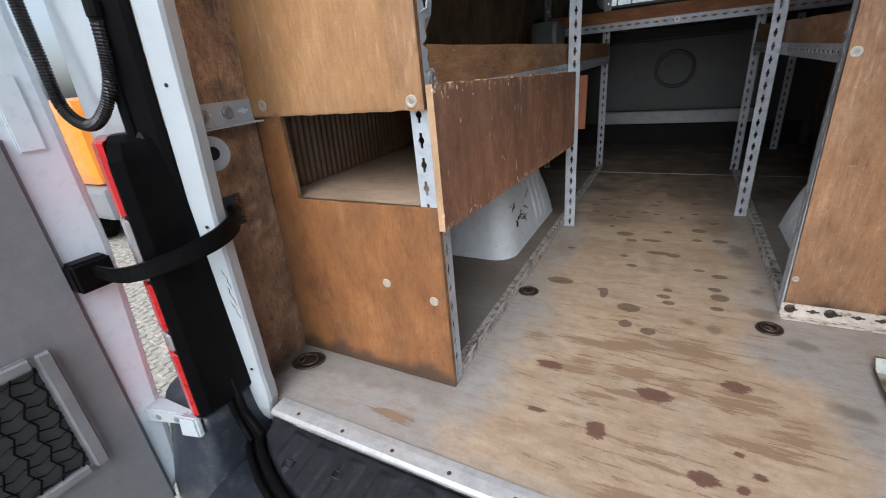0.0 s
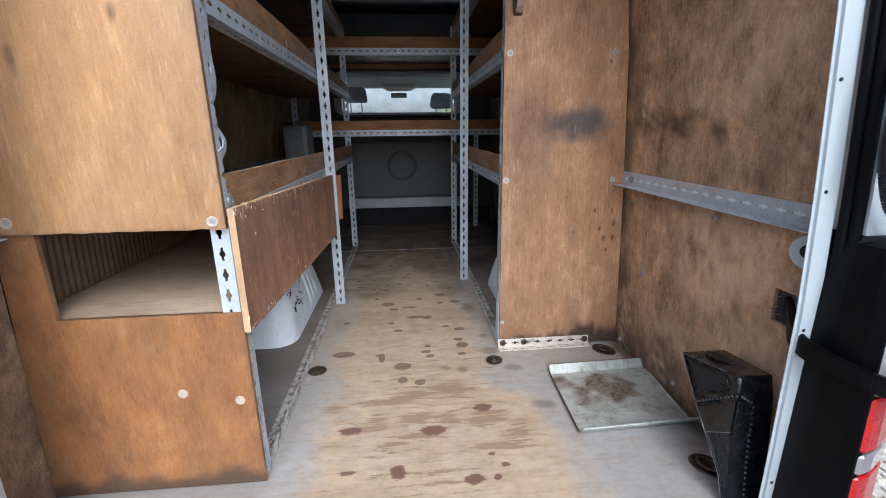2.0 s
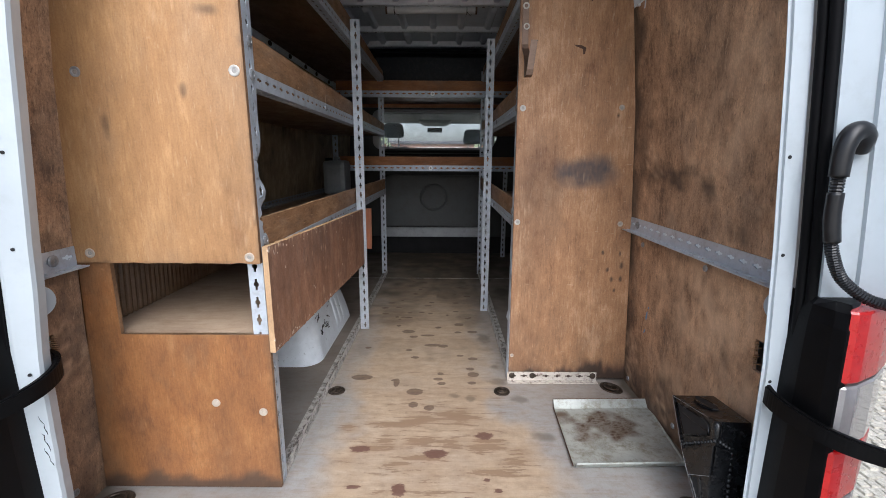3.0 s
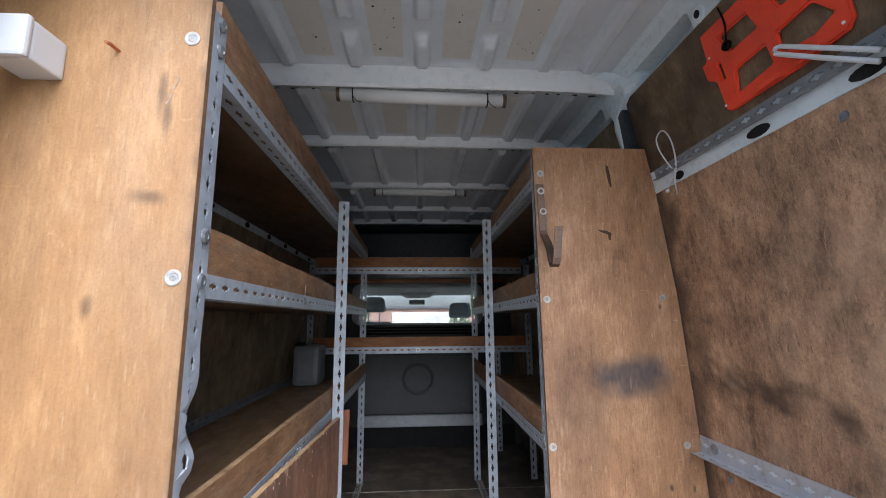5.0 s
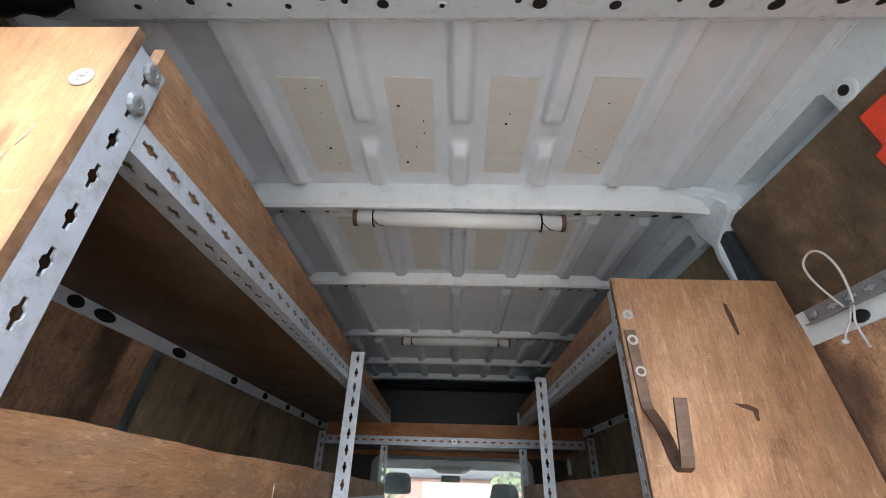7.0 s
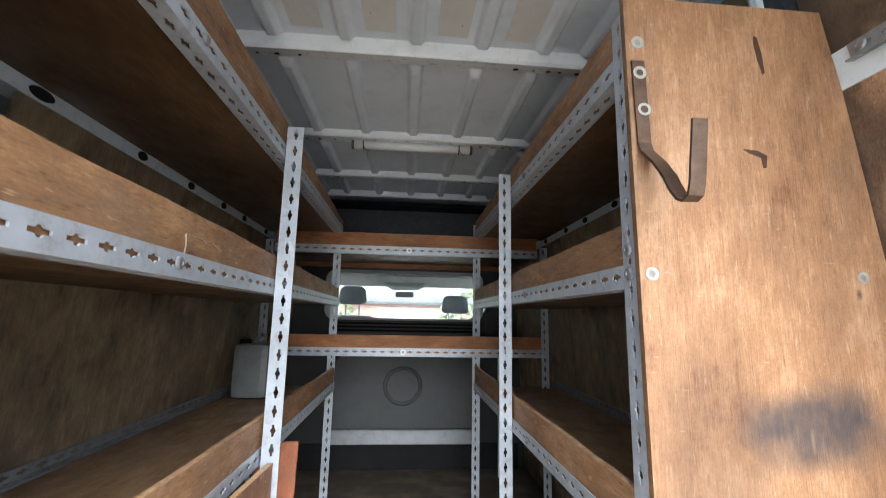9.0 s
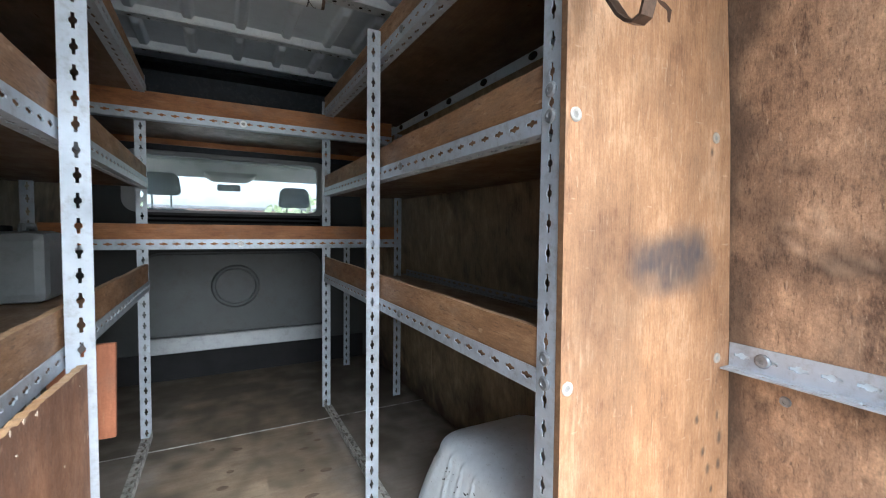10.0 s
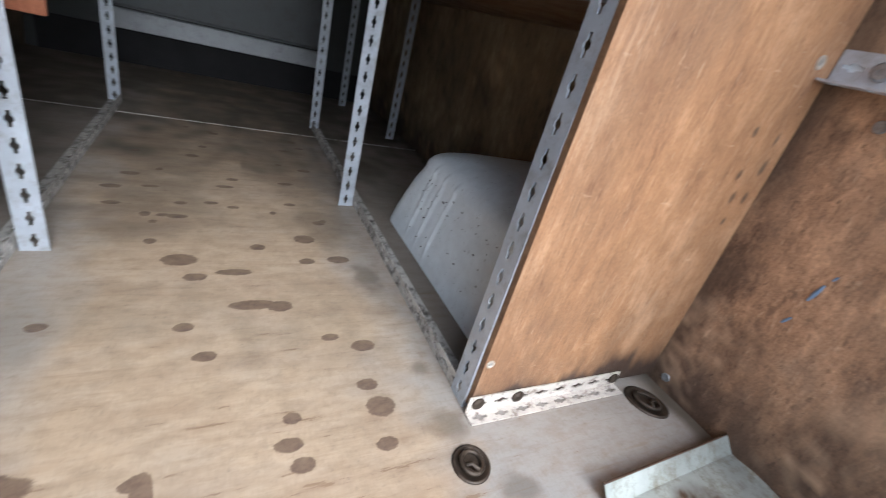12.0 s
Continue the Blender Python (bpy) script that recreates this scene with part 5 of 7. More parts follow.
# ---- racks ----
def shelf(parent, side, y0, y1, z, lip, lip_far=None, board=True):
    """A shelf level: slotted angle at the aisle, plywood board on it and an upright plywood lip behind it."""
    x = side * 0.360
    part("shelf_angle", slotted_angle((x, y0 + (0.0155 if side < 0 else 0.0265), z), (x, y1, z), (0, 0, 1), (side, 0, 0), 0.04, 0.04), GALV, parent)
    if board:
        bm = bmesh.new()
        xa, xb = sorted((side * 0.366, side * (wall_x(z) - 0.004)))
        box(bm, xa, xb, y0, y1, z + 0.004, z + 0.018)
        # shaded tone below, lit tone on upward faces
        board_ob = part("shelf_board", bm, [PLY_SHELF_SHADED, PLY_TOP_LIT], parent, "brown plywood board, painted shaded below, lit and worn on top")
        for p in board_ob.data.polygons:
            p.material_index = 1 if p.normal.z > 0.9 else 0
    lf = lip if lip_far is None else lip_far
    a, b = sorted((side * 0.365, side * 0.379))
    bm = bmesh.new()
    rows = []
    n = 24
    for i in range(n + 1):
        y = y0 + (y1 - y0) * i / n
        top = lip + (lf - lip) * i / n + 0.003 * noise.noise((y * 9, z * 7, side))
        rows.append([bm.verts.new(p) for p in ((a, y, z + 0.018), (b, y, z + 0.018), (b, y, top), (a, y, top))])
    for p, q in zip(rows, rows[1:]):
        for j in range(4):
            bm.faces.new((p[j], p[(j + 1) % 4], q[(j + 1) % 4], q[j]))
    bm.faces.new(rows[0])
    bm.faces.new(rows[-1][::-1])
    bmesh.ops.recalc_face_normals(bm, faces=bm.faces[:])
    lip_ob = part("lip_board", bm, [PLY_LIP, PLY_LIPEDGE], parent)
    for p in lip_ob.data.polygons:
        if p.normal.z > 0.7 and p.center.z > z + 0.05:
            p.material_index = 1
    # the back edge of the board is held by another bar on the wall
    xw = side * (wall_x(z + 0.05) - 0.006)
    if z < 1.3:
        part("wall_angle", slotted_angle((xw, y0 + 0.05, z + 0.019), (xw, y1, z + 0.019), (0, 0, 1), (-side, 0, 0), 0.026, 0.03), GALV_DARK, parent)
    for y in (y0 + 0.62,):
        bolt(side * 0.3585, y, z + 0.022, (-side, 0, 0), parent)


def panel(parent, name, material, xs, zs, place, thick, keep=None, soil_shade=None, label=""):
    bm = grid_sheet(xs, zs, place, (0, -1, 0), thick, keep)
    ob = part(name, bm, [material, PLY_PANELEDGE], parent, label)
    for p in ob.data.polygons:
        if abs(p.normal.y) < 0.5:
            p.material_index = 1
    s, c = [], []
    xe, ze = [v.co.x for v in ob.data.vertices], [v.co.z for v in ob.data.vertices]
    xe, ze = (min(xe), max(xe)), (min(ze), max(ze))
    for v in ob.data.vertices:
        x, _, z = v.co
        # dirty borders, with the shadow line along the lower edge painted in
        rim = min(x - min(xe), max(xe) - x, z - min(ze)) + 0.008 * noise.noise((x * 40, z * 40, 5))
        s.append(max(soil_shade(x, z) if soil_shade else 0.0, 0.5 * max(0.0, min(1.0, (0.012 - rim) / 0.012))))
        c.append(max(0.0, noise.noise((x * 160, z * 22, 2.2)) + 0.6 * noise.noise((x * 9, z * 7, 7)) - 0.55) * 0.35)
    fill(ob.data, "soil_shade", s)
    fill(ob.data, "scrape", c)
    return ob


# left rack
left = base_of("shelf_rack_left", (-0.6, 1.3, 0), "plywood and slotted steel rack with a tan end panel and cut-out", "shelf rack", "side racks")


def left_soil_shade(x, z):
    s = 0.9 * max(0, min(1, (0.058 - z + 0.03 * noise.noise((x * 18, z * 9, 4))) / 0.03))
    # grey dirt towards the post, with the sheet's fall-off of daylight painted in
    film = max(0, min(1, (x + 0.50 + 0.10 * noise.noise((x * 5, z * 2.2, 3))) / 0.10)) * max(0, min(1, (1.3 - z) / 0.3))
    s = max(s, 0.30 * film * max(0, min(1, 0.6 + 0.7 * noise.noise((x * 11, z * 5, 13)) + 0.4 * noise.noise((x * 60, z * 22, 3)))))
    s = max(s, 0.4 * max(0, min(1, (x + 0.40 + 0.04 * noise.noise((x * 20, z * 6, 1))) / 0.05)) * (1 if z > 0.66 else 0.6) * max(0, noise.noise((x * 9, z * 5, 9)) + 0.35))
    s = max(s, 0.5 * max(0, noise.noise((x * 7, z * 3.2, 6)) - 0.25))
    # lower half: weaker daylight painted into the sheet's colour
    s = max(s, 0.24 * max(0, min(1, (1.12 - z + 0.15 * noise.noise((x * 5, z * 4, 8))) / 0.35)) * max(0, min(1, 0.6 + 0.8 * noise.noise((x * 9, z * 6, 2)) + 0.3 * noise.noise((x * 70, z * 25, 5)))))
    for cx, cz, rx, rz in ((-0.425, 1.395, 0.006, 0.04), (-0.415, 1.36, 0.006, 0.03), (-0.43, 1.22, 0.022, 0.01), (-0.69, 0.97, 0.01, 0.022), (-0.50, 1.05, 0.008, 0.014)):
        s = max(s, 0.6 * blot(x, z, cx, cz, rx, rz, 0.5, 0.6, 40))
    return s


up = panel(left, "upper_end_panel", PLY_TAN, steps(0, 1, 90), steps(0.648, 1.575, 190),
           lambda u, v: (-wall_x(v) + (wall_x(v) - 0.360) * u, 0.186 + 0.0, v + 0.003 * noise.noise((u * 14, v * 3, 0)) * (v < 0.66)), 0.012, None, left_soil_shade, "tan plywood sheet")
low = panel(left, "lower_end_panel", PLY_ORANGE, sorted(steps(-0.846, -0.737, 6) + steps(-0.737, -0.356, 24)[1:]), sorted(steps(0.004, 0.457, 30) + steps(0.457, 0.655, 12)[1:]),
            lambda u, v: (u if u > -0.84 else -wall_x(v) + 0.003, 0.192, v), 0.012, lambda u, v: not (u > -0.737 and v > 0.457), left_soil_shade, "orange-brown plywood sheet with a cut-out")
for x, z in ((-0.381, 1.094), (-0.387, 1.491)):
    washer(x, 0.186, z, (0, -1, 0), up, 0.0126)
for x, z in ((-0.776, 0.672), (-0.385, 0.664), (-0.74, 1.09), (-0.72, 1.49)):
    washer(x, 0.186, z, (0, -1, 0), up, 0.0118, DULL_CAP if z < 1 else ZINC)
for p in low.data.polygons:
    if p.normal.z > 0.7 and p.center.z > 0.4:
        low.data.materials.append(PLY_EDGE) if len(low.data.materials) < 3 else None
        p.material_index = 2
part("ribbed_sheet", grid_sheet(steps(0.206, 1.25, 320), steps(0.459, 0.638, 2), lambda u, v: (-wall_x(v) + 0.012 + 0.0035 * math.sin(u * 300), u, v), (1, 0, 0), 0.003), PLY_SHELF_SHADED, left, "dark ribbed sheet inside the cut-out")
for x, z in ((-0.388, 0.238), (-0.512, 0.264)):
    bm = bmesh.new()
    disc(bm, (x, 0.192, z), (0, -1, 0), [(0.0, 0.0112), (0.0022, 0.011), (0.0034, 0.008), (0.0036, 0.001)], 16)
    part("screw_cap", bm, DULL_CAP, low)
bm = bmesh.new()
tube(bm, [(-0.50, 0.188, 1.465), (-0.505, 0.172, 1.468), (-0.502, 0.158, 1.462)], 0.003, 6)
part("copper_screw", bm, plain("copper", (0.5, 0.2, 0.1), 0.35, 0.9), up, "bent copper coloured screw")


for x0, z0, x1, z1 in ((-0.402, 1.425, -0.408, 1.40), (-0.411, 1.392, -0.418, 1.375)):
    bm = bmesh.new()
    tube(bm, [(x0, 0.1857, z0), ((x0 + x1) / 2 + 0.002, 0.1857, (z0 + z1) / 2), (x1, 0.1857, z1)], 0.0012, 5)
    part("scratch", bm, PLY_DUSTY, up, "pale scratch in the plywood")


def dented(v):
    k = math.exp(-((v.z - 0.80) / 0.12) ** 2)
    v = v.copy()
    if v.y > 0.22:
        v.x += 0.014 * k * math.sin(v.z * 48) - 0.01 * k
    return v


part("post", slotted_angle((-0.360, 0.1986, 0.0), (-0.360, 0.1986, 1.56), (-1, 0, 0), (0, 1, 0), 0.038, 0.045, bend=dented), GALV, left)
part("post", slotted_angle((-0.356, 1.33, 0.0), (-0.356, 1.33, 1.538), (1, 0, 0), (0, 1, 0), 0.045, 0.045), GALV, left)
part("post", slotted_angle((-0.405, 2.47, 0.0), (-0.405, 2.47, 1.53), (1, 0, 0), (0, 1, 0), 0.04, 0.04), GALV, left)
part("post", slotted_angle((-0.74, 2.40, 0.0), (-0.74, 2.40, 1.40), (1, 0, 0), (0, 1, 0), 0.04, 0.04), GALV, left)
shelf(left, -1, 0.23, 2.46, 0.640, 0.755, 0.75)
shelf(left, -1, 0.23, 2.46, 1.066, 1.185, 1.158)
shelf(left, -1, 0.23, 2.46, 1.448, 1.598, 1.525)
for pts in ([(0.873, 1.138), (0.876, 1.12), (0.873, 1.102)], [(0.875, 1.139), (0.93, 1.14), (0.945, 1.136)], [(0.97, 1.139), (1.006, 1.131)]):
    bm = bmesh.new()
    tube(bm, [(-0.3644, y, z) for y, z in pts], 0.0013, 5)
    part("scratch", bm, PLY_DUSTY, left, "pale scratch in the plywood")
part("base_angle", slotted_angle((-0.362, 0.21, 0.001), (-0.362, 2.47, 0.001), (0, 0, 1), (-1, 0, 0), 0.032, 0.04), GALV_DIRTY, left)
for z in (0.70, 1.092, 1.165, 1.495, 1.545, 0.655):
    bolt(-0.3595, 0.224, z, (1, 0, 0), left, 0.013)
bm = bmesh.new()
box(bm, -0.846, -0.372, 0.200, 1.33, 0.443, 0.457)
part("stowage_shelf", bm, PLY_DUSTY, left, "dusty pale plywood shelf")
def board_at(u, v):
    return (-0.354 + 0.018 * u, 0.188 + 1.13 * u, 0.411 - 0.043 * u + v * (0.279 + 0.003 * u) + 0.004 * (v > 0.99 or v < 0.01) * noise.noise((u * 60, v, 3)))


bm = grid_sheet(steps(0, 1, 170), steps(0, 1, 42), lambda u, v: (board_at(u, v)[0] + 0.014, *board_at(u, v)[1:]), (1, 0, 0), 0.014)
front = part("front_board", bm, [PLY_BOARD, PLY_EDGE], left, "red-brown chipped plywood board with a raw pale edge")
soil_shade, scrape, film = [], [], []
for v in front.data.vertices:
    u = (v.co.y - 0.188) / 1.13
    w = (v.co.z - 0.411 + 0.043 * u) / 0.28
    y, z = v.co.y, v.co.z
    stain = max(0.0, noise.noise((y * 7, z * 1.2, 2)) + 0.4 * noise.noise((y * 30, z * 4, 5)) - 0.1) * 1.3
    stain = max(stain, 0.8 * blot(y, z, 0.93, 0.56, 0.06, 0.2, 0.5, 0.6, 12), 0.6 * blot(y, z, 1.15, 0.55, 0.04, 0.2, 0.5, 0.6, 12))
    soil_shade.append(min(0.42, stain * 0.5))
    edge = w + 0.4 * noise.noise((y * 4, z * 3, 6)) + 0.25 * noise.noise((y * 26, z * 5, 2)) - 0.35 * (y - 0.2)
    film.append(0.24 * max(0.0, min(1.0, (edge - 0.35) / 0.3)) * (0.8 + 0.4 * noise.noise((y * 40, z * 14, 4))))
    rim = min(w, 1 - w) * 0.28
    chip = noise.noise((y * 55, z * 55, 8)) + 0.6 * noise.noise((y * 120, z * 90, 1))
    c = max(0.0, (chip - 0.25) * 2.5) * max(0.0, 1 - rim / 0.016) + max(0.0, (noise.noise((y * 110, z * 26, 4)) + 0.35 * noise.noise((y * 9, z * 6, 3)) - 0.58) * 4)
    scrape.append(c)
fill(front.data, "soil_shade", soil_shade)
fill(front.data, "scrape", scrape)
fill(front.data, "smudge", film)
rnd = random.Random(51)
for k in range(64):
    u, w = rnd.random() ** 1.4, rnd.choice((0.01 + 0.05 * rnd.random(), 0.99 - 0.10 * rnd.random() ** 2, rnd.random()))
    x, y, z = board_at(u, w)
    a, b = rnd.uniform(0.0012, 0.0035), rnd.uniform(0.0015, 0.0055)
    bm = bmesh.new()
    prism(bm, [(x + 0.0146, y + a * rnd.uniform(0.6, 1.3) * math.cos(t), z + b * rnd.uniform(0.6, 1.3) * math.sin(t)) for t in (0.2, 1.2, 2.3, 3.3, 4.4, 5.4)], (-0.003, 0, 0))
    part("pale_chip", bm, PLY_CHIP, front)
for p in front.data.polygons:
    if p.normal.y < -0.8 or p.normal.z > 0.8:
        p.material_index = 1
bm = bmesh.new()
hexa(bm, [(-0.46, 1.60, 0.386), (-0.332, 1.60, 0.386), (-0.332, 1.615, 0.386), (-0.46, 1.615, 0.386), (-0.46, 1.60, 0.62), (-0.328, 1.60, 0.622), (-0.328, 1.615, 0.622), (-0.46, 1.615, 0.62)], 0.003)
part("offcut", bm, PLY_REDBLOCK, left, "orange-brown plywood offcut")

# right rack
right = base_of("shelf_rack_right", (0.6, 1.6, 0), "plywood and slotted steel shelf rack with a brown stained end panel", "shelf rack", "side racks")


def right_soil_shade(x, z):
    s = 0.95 * max(0, min(1, (0.092 - z + 0.05 * noise.noise((x * 14, z * 6, 4)) + 0.022 * noise.noise((x * 60, z * 14, 1))) / 0.055)) ** 1.3
    s = max(s, 0.45 * max(0, noise.noise((x * 7, z * 3.0, 16)) - 0.2))
    s = max(s, 0.5 * max(0, min(1, (0.36 - z + 0.22 * noise.noise((x * 9, z * 7, 21))) / 0.3)) * max(0, min(1, 0.45 + 0.9 * noise.noise((x * 16, z * 12, 6)) + 0.4 * noise.noise((x * 60, z * 30, 2)))))
    s = max(s, 0.35 * blot(x, z, 0.42, 0.75, 0.05, 0.25, 0.8, 0.5, 9))
    # brown film on the half beside the post, part dirt, part painted shade
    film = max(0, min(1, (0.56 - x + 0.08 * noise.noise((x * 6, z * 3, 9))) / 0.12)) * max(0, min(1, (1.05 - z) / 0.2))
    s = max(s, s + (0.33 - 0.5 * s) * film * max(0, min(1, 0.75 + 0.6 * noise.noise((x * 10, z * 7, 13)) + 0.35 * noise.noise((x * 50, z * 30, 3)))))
    for cx, cz, rx, rz in ((0.713, 0.55, 0.005, 0.009), (0.781, 0.543, 0.005, 0.009), (0.737, 0.48, 0.005, 0.009), (0.79, 0.497, 0.006, 0.012), (0.755, 0.44, 0.006, 0.012), (0.79, 0.44, 0.005, 0.010), (0.77, 0.395, 0.004, 0.008), (0.727, 1.062, 0.004, 0.007)):
        s = max(s, 0.8 * blot(x, z, cx, cz, rx, rz, 0.4, 0.5, 60))
    return s


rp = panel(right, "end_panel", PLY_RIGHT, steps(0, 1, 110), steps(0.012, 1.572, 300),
           lambda u, v: (0.352 + 0.012 * (1.572 - v) / 1.5 + (wall_x(v) - 0.004 - 0.352 - 0.012 * (1.572 - v) / 1.5) * u, 0.797, v), 0.012, None, right_soil_shade, "brown plywood sheet with a grey smudge")
fill(rp.data, "smudge", [0.88 * blot(v.co.x, v.co.z, 0.63, 0.86, 0.106, 0.05, 0.42, 0.4, 18) * (0.9 + 0.2 * noise.noise((v.co.x * 90, v.co.z * 50, 3))) for v in rp.data.vertices])
for x, z in ((0.376, 1.086), (0.373, 0.666), (0.374, 1.484)):
    washer(x, 0.797, z, (0, -1, 0), rp, 0.0112)
for x, z in ((0.737, 1.090), (0.770, 0.662), (0.374, 0.112)):
    washer(x, 0.797, z, (0, -1, 0), rp, 0.0105 if z > 0.5 else 0.008, DULL_CAP)
part("post", slotted_angle((0.360, 0.8096, 0.0), (0.360, 0.8096, 1.56), (1, 0, 0), (0, 1, 0), 0.038, 0.045), GALV, right)
part("post", slotted_angle((0.357, 1.622, 0.0), (0.357, 1.622, 1.532), (-1, 0, 0), (0, 1, 0), 0.043, 0.043), GALV, right)
part("post", slotted_angle((0.395, 2.47, 0.0), (0.395, 2.47, 1.53), (-1, 0, 0), (0, 1, 0), 0.04, 0.04), GALV, right)
part("post", slotted_angle((0.75, 2.40, 0.02), (0.75, 2.40, 1.40), (-1, 0, 0), (0, 1, 0), 0.04, 0.04), GALV, right)
part("post", slotted_angle((0.66, 3.07, 0.0), (0.66, 3.07, 0.85), (-1, 0, 0), (0, 1, 0), 0.04, 0.04), GALV, right)
shelf(right, 1, 0.83, 2.46, 0.643, 0.748, 0.765)
shelf(right, 1, 0.83, 2.46, 1.066, 1.178, 1.165)
shelf(right, 1, 0.83, 2.46, 1.448, 1.562, 1.545)
part("base_angle", slotted_angle((0.362, 0.83, 0.001), (0.362, 2.47, 0.001), (0, 0, 1), (1, 0, 0), 0.032, 0.04), GALV_DIRTY, right)
part("foot_angle", slotted_angle((0.358, 0.7955, 0.001), (0.728, 0.7955, 0.001), (0, 0, 1), (0, -1, 0), 0.038, 0.028), GALV_RUST, right, "white slotted angle with rust marks")
for x in (0.377, 0.462, 0.712):
    bm = bmesh.new()
    disc(bm, (x, 0.7925, 0.024), (0, -1, 0), [(0.0, 0.0125), (0.003, 0.012), (0.0055, 0.008), (0.006, 0.001)], 12)
    part("rusty_bolt", bm, RING, right, "rusty bolt head")
for z in (0.705, 0.665, 1.13, 1.09):
    bolt(0.3595, 0.833, z, (-1, 0, 0), right, 0.012)
for pts in ([(0.590, 1.515), (0.596, 1.512), (0.602, 1.48), (0.604, 1.445), (0.599, 1.44), (0.592, 1.47), (0.588, 1.50)],
            [(0.548, 1.302), (0.575, 1.300), (0.592, 1.292), (0.588, 1.27), (0.582, 1.27), (0.58, 1.288), (0.56, 1.294)]):
    bm = bmesh.new()
    prism(bm, [(x, 0.7968, z) for x, z in pts], (0, 0.002, 0))
    part("gouge", bm, GOUGE, rp, "dark gouge in the plywood")
hook = base_of("hook", (0.37, 0.79, 1.35), "browned bent flat steel hook bolted to the plywood panel", "hook")
bm = bmesh.new()
line = [(0.370, 0.793, 1.447), (0.373, 0.792, 1.30), (0.374, 0.788, 1.285), (0.376, 0.76, 1.255), (0.374, 0.735, 1.225), (0.371, 0.715, 1.195), (0.369, 0.70, 1.18), (0.369, 0.688, 1.174), (0.371, 0.678, 1.18), (0.373, 0.676, 1.195), (0.383, 0.675, 1.286)]
for p, q in zip(line, line[1:]):
    d = Vector(q) - Vector(p)
    nrm = Vector((1, 0, 0)).cross(d).normalized() * 0.0022
    w = Vector((0.011, 0, 0))
    a, b = Vector(p), Vector(q)
    hexa(bm, [a - w - nrm, a + w - nrm, b + w - nrm, b - w - nrm, a - w + nrm, a + w + nrm, b + w + nrm, b - w + nrm])
bmesh.ops.remove_doubles(bm, verts=bm.verts[:], dist=0.003)
bmesh.ops.recalc_face_normals(bm, faces=bm.faces[:])
part("bar", bm, HOOK, hook)
for x, z in ((0.372, 1.425), (0.376, 1.359)):
    washer(x, 0.792, z, (0, -1, 0), hook, 0.0115)

# cross shelves before the bulkhead
cross = base_of("cross_shelf", (0, 2.6, 0.8), "pair of plywood cross shelves on slotted steel before the bulkhead", "shelf")
for z, x0, x1, top, deep in ((0.812, -0.70, 0.74, 0.918, 3.2), (1.342, -0.70, 0.70, 1.455, 2.9)):
    part("cross_angle", slotted_angle((x0, 2.415, z), (x1, 2.415, z), (0, 0, 1), (0, 1, 0), 0.042, 0.04), GALV, cross)
    part("lip_board", boxed(x0, x1, 2.421, 2.434, z + 0.018, top, bevel=0.002), PLY_CROSS, cross)
    part("shelf_board", boxed(x0, x1, 2.42, deep, z + 0.004, z + 0.017), PLY_SHELF_SHADED, cross)
    washer(0.0 if z > 1 else -0.015, 2.4145, z + 0.022, (0, -1, 0), cross, 0.015, TUBE)
part("lower_lip", boxed(-0.70, 0.70, 2.86, 2.874, 1.318, 1.345), PLY_CROSS, cross)


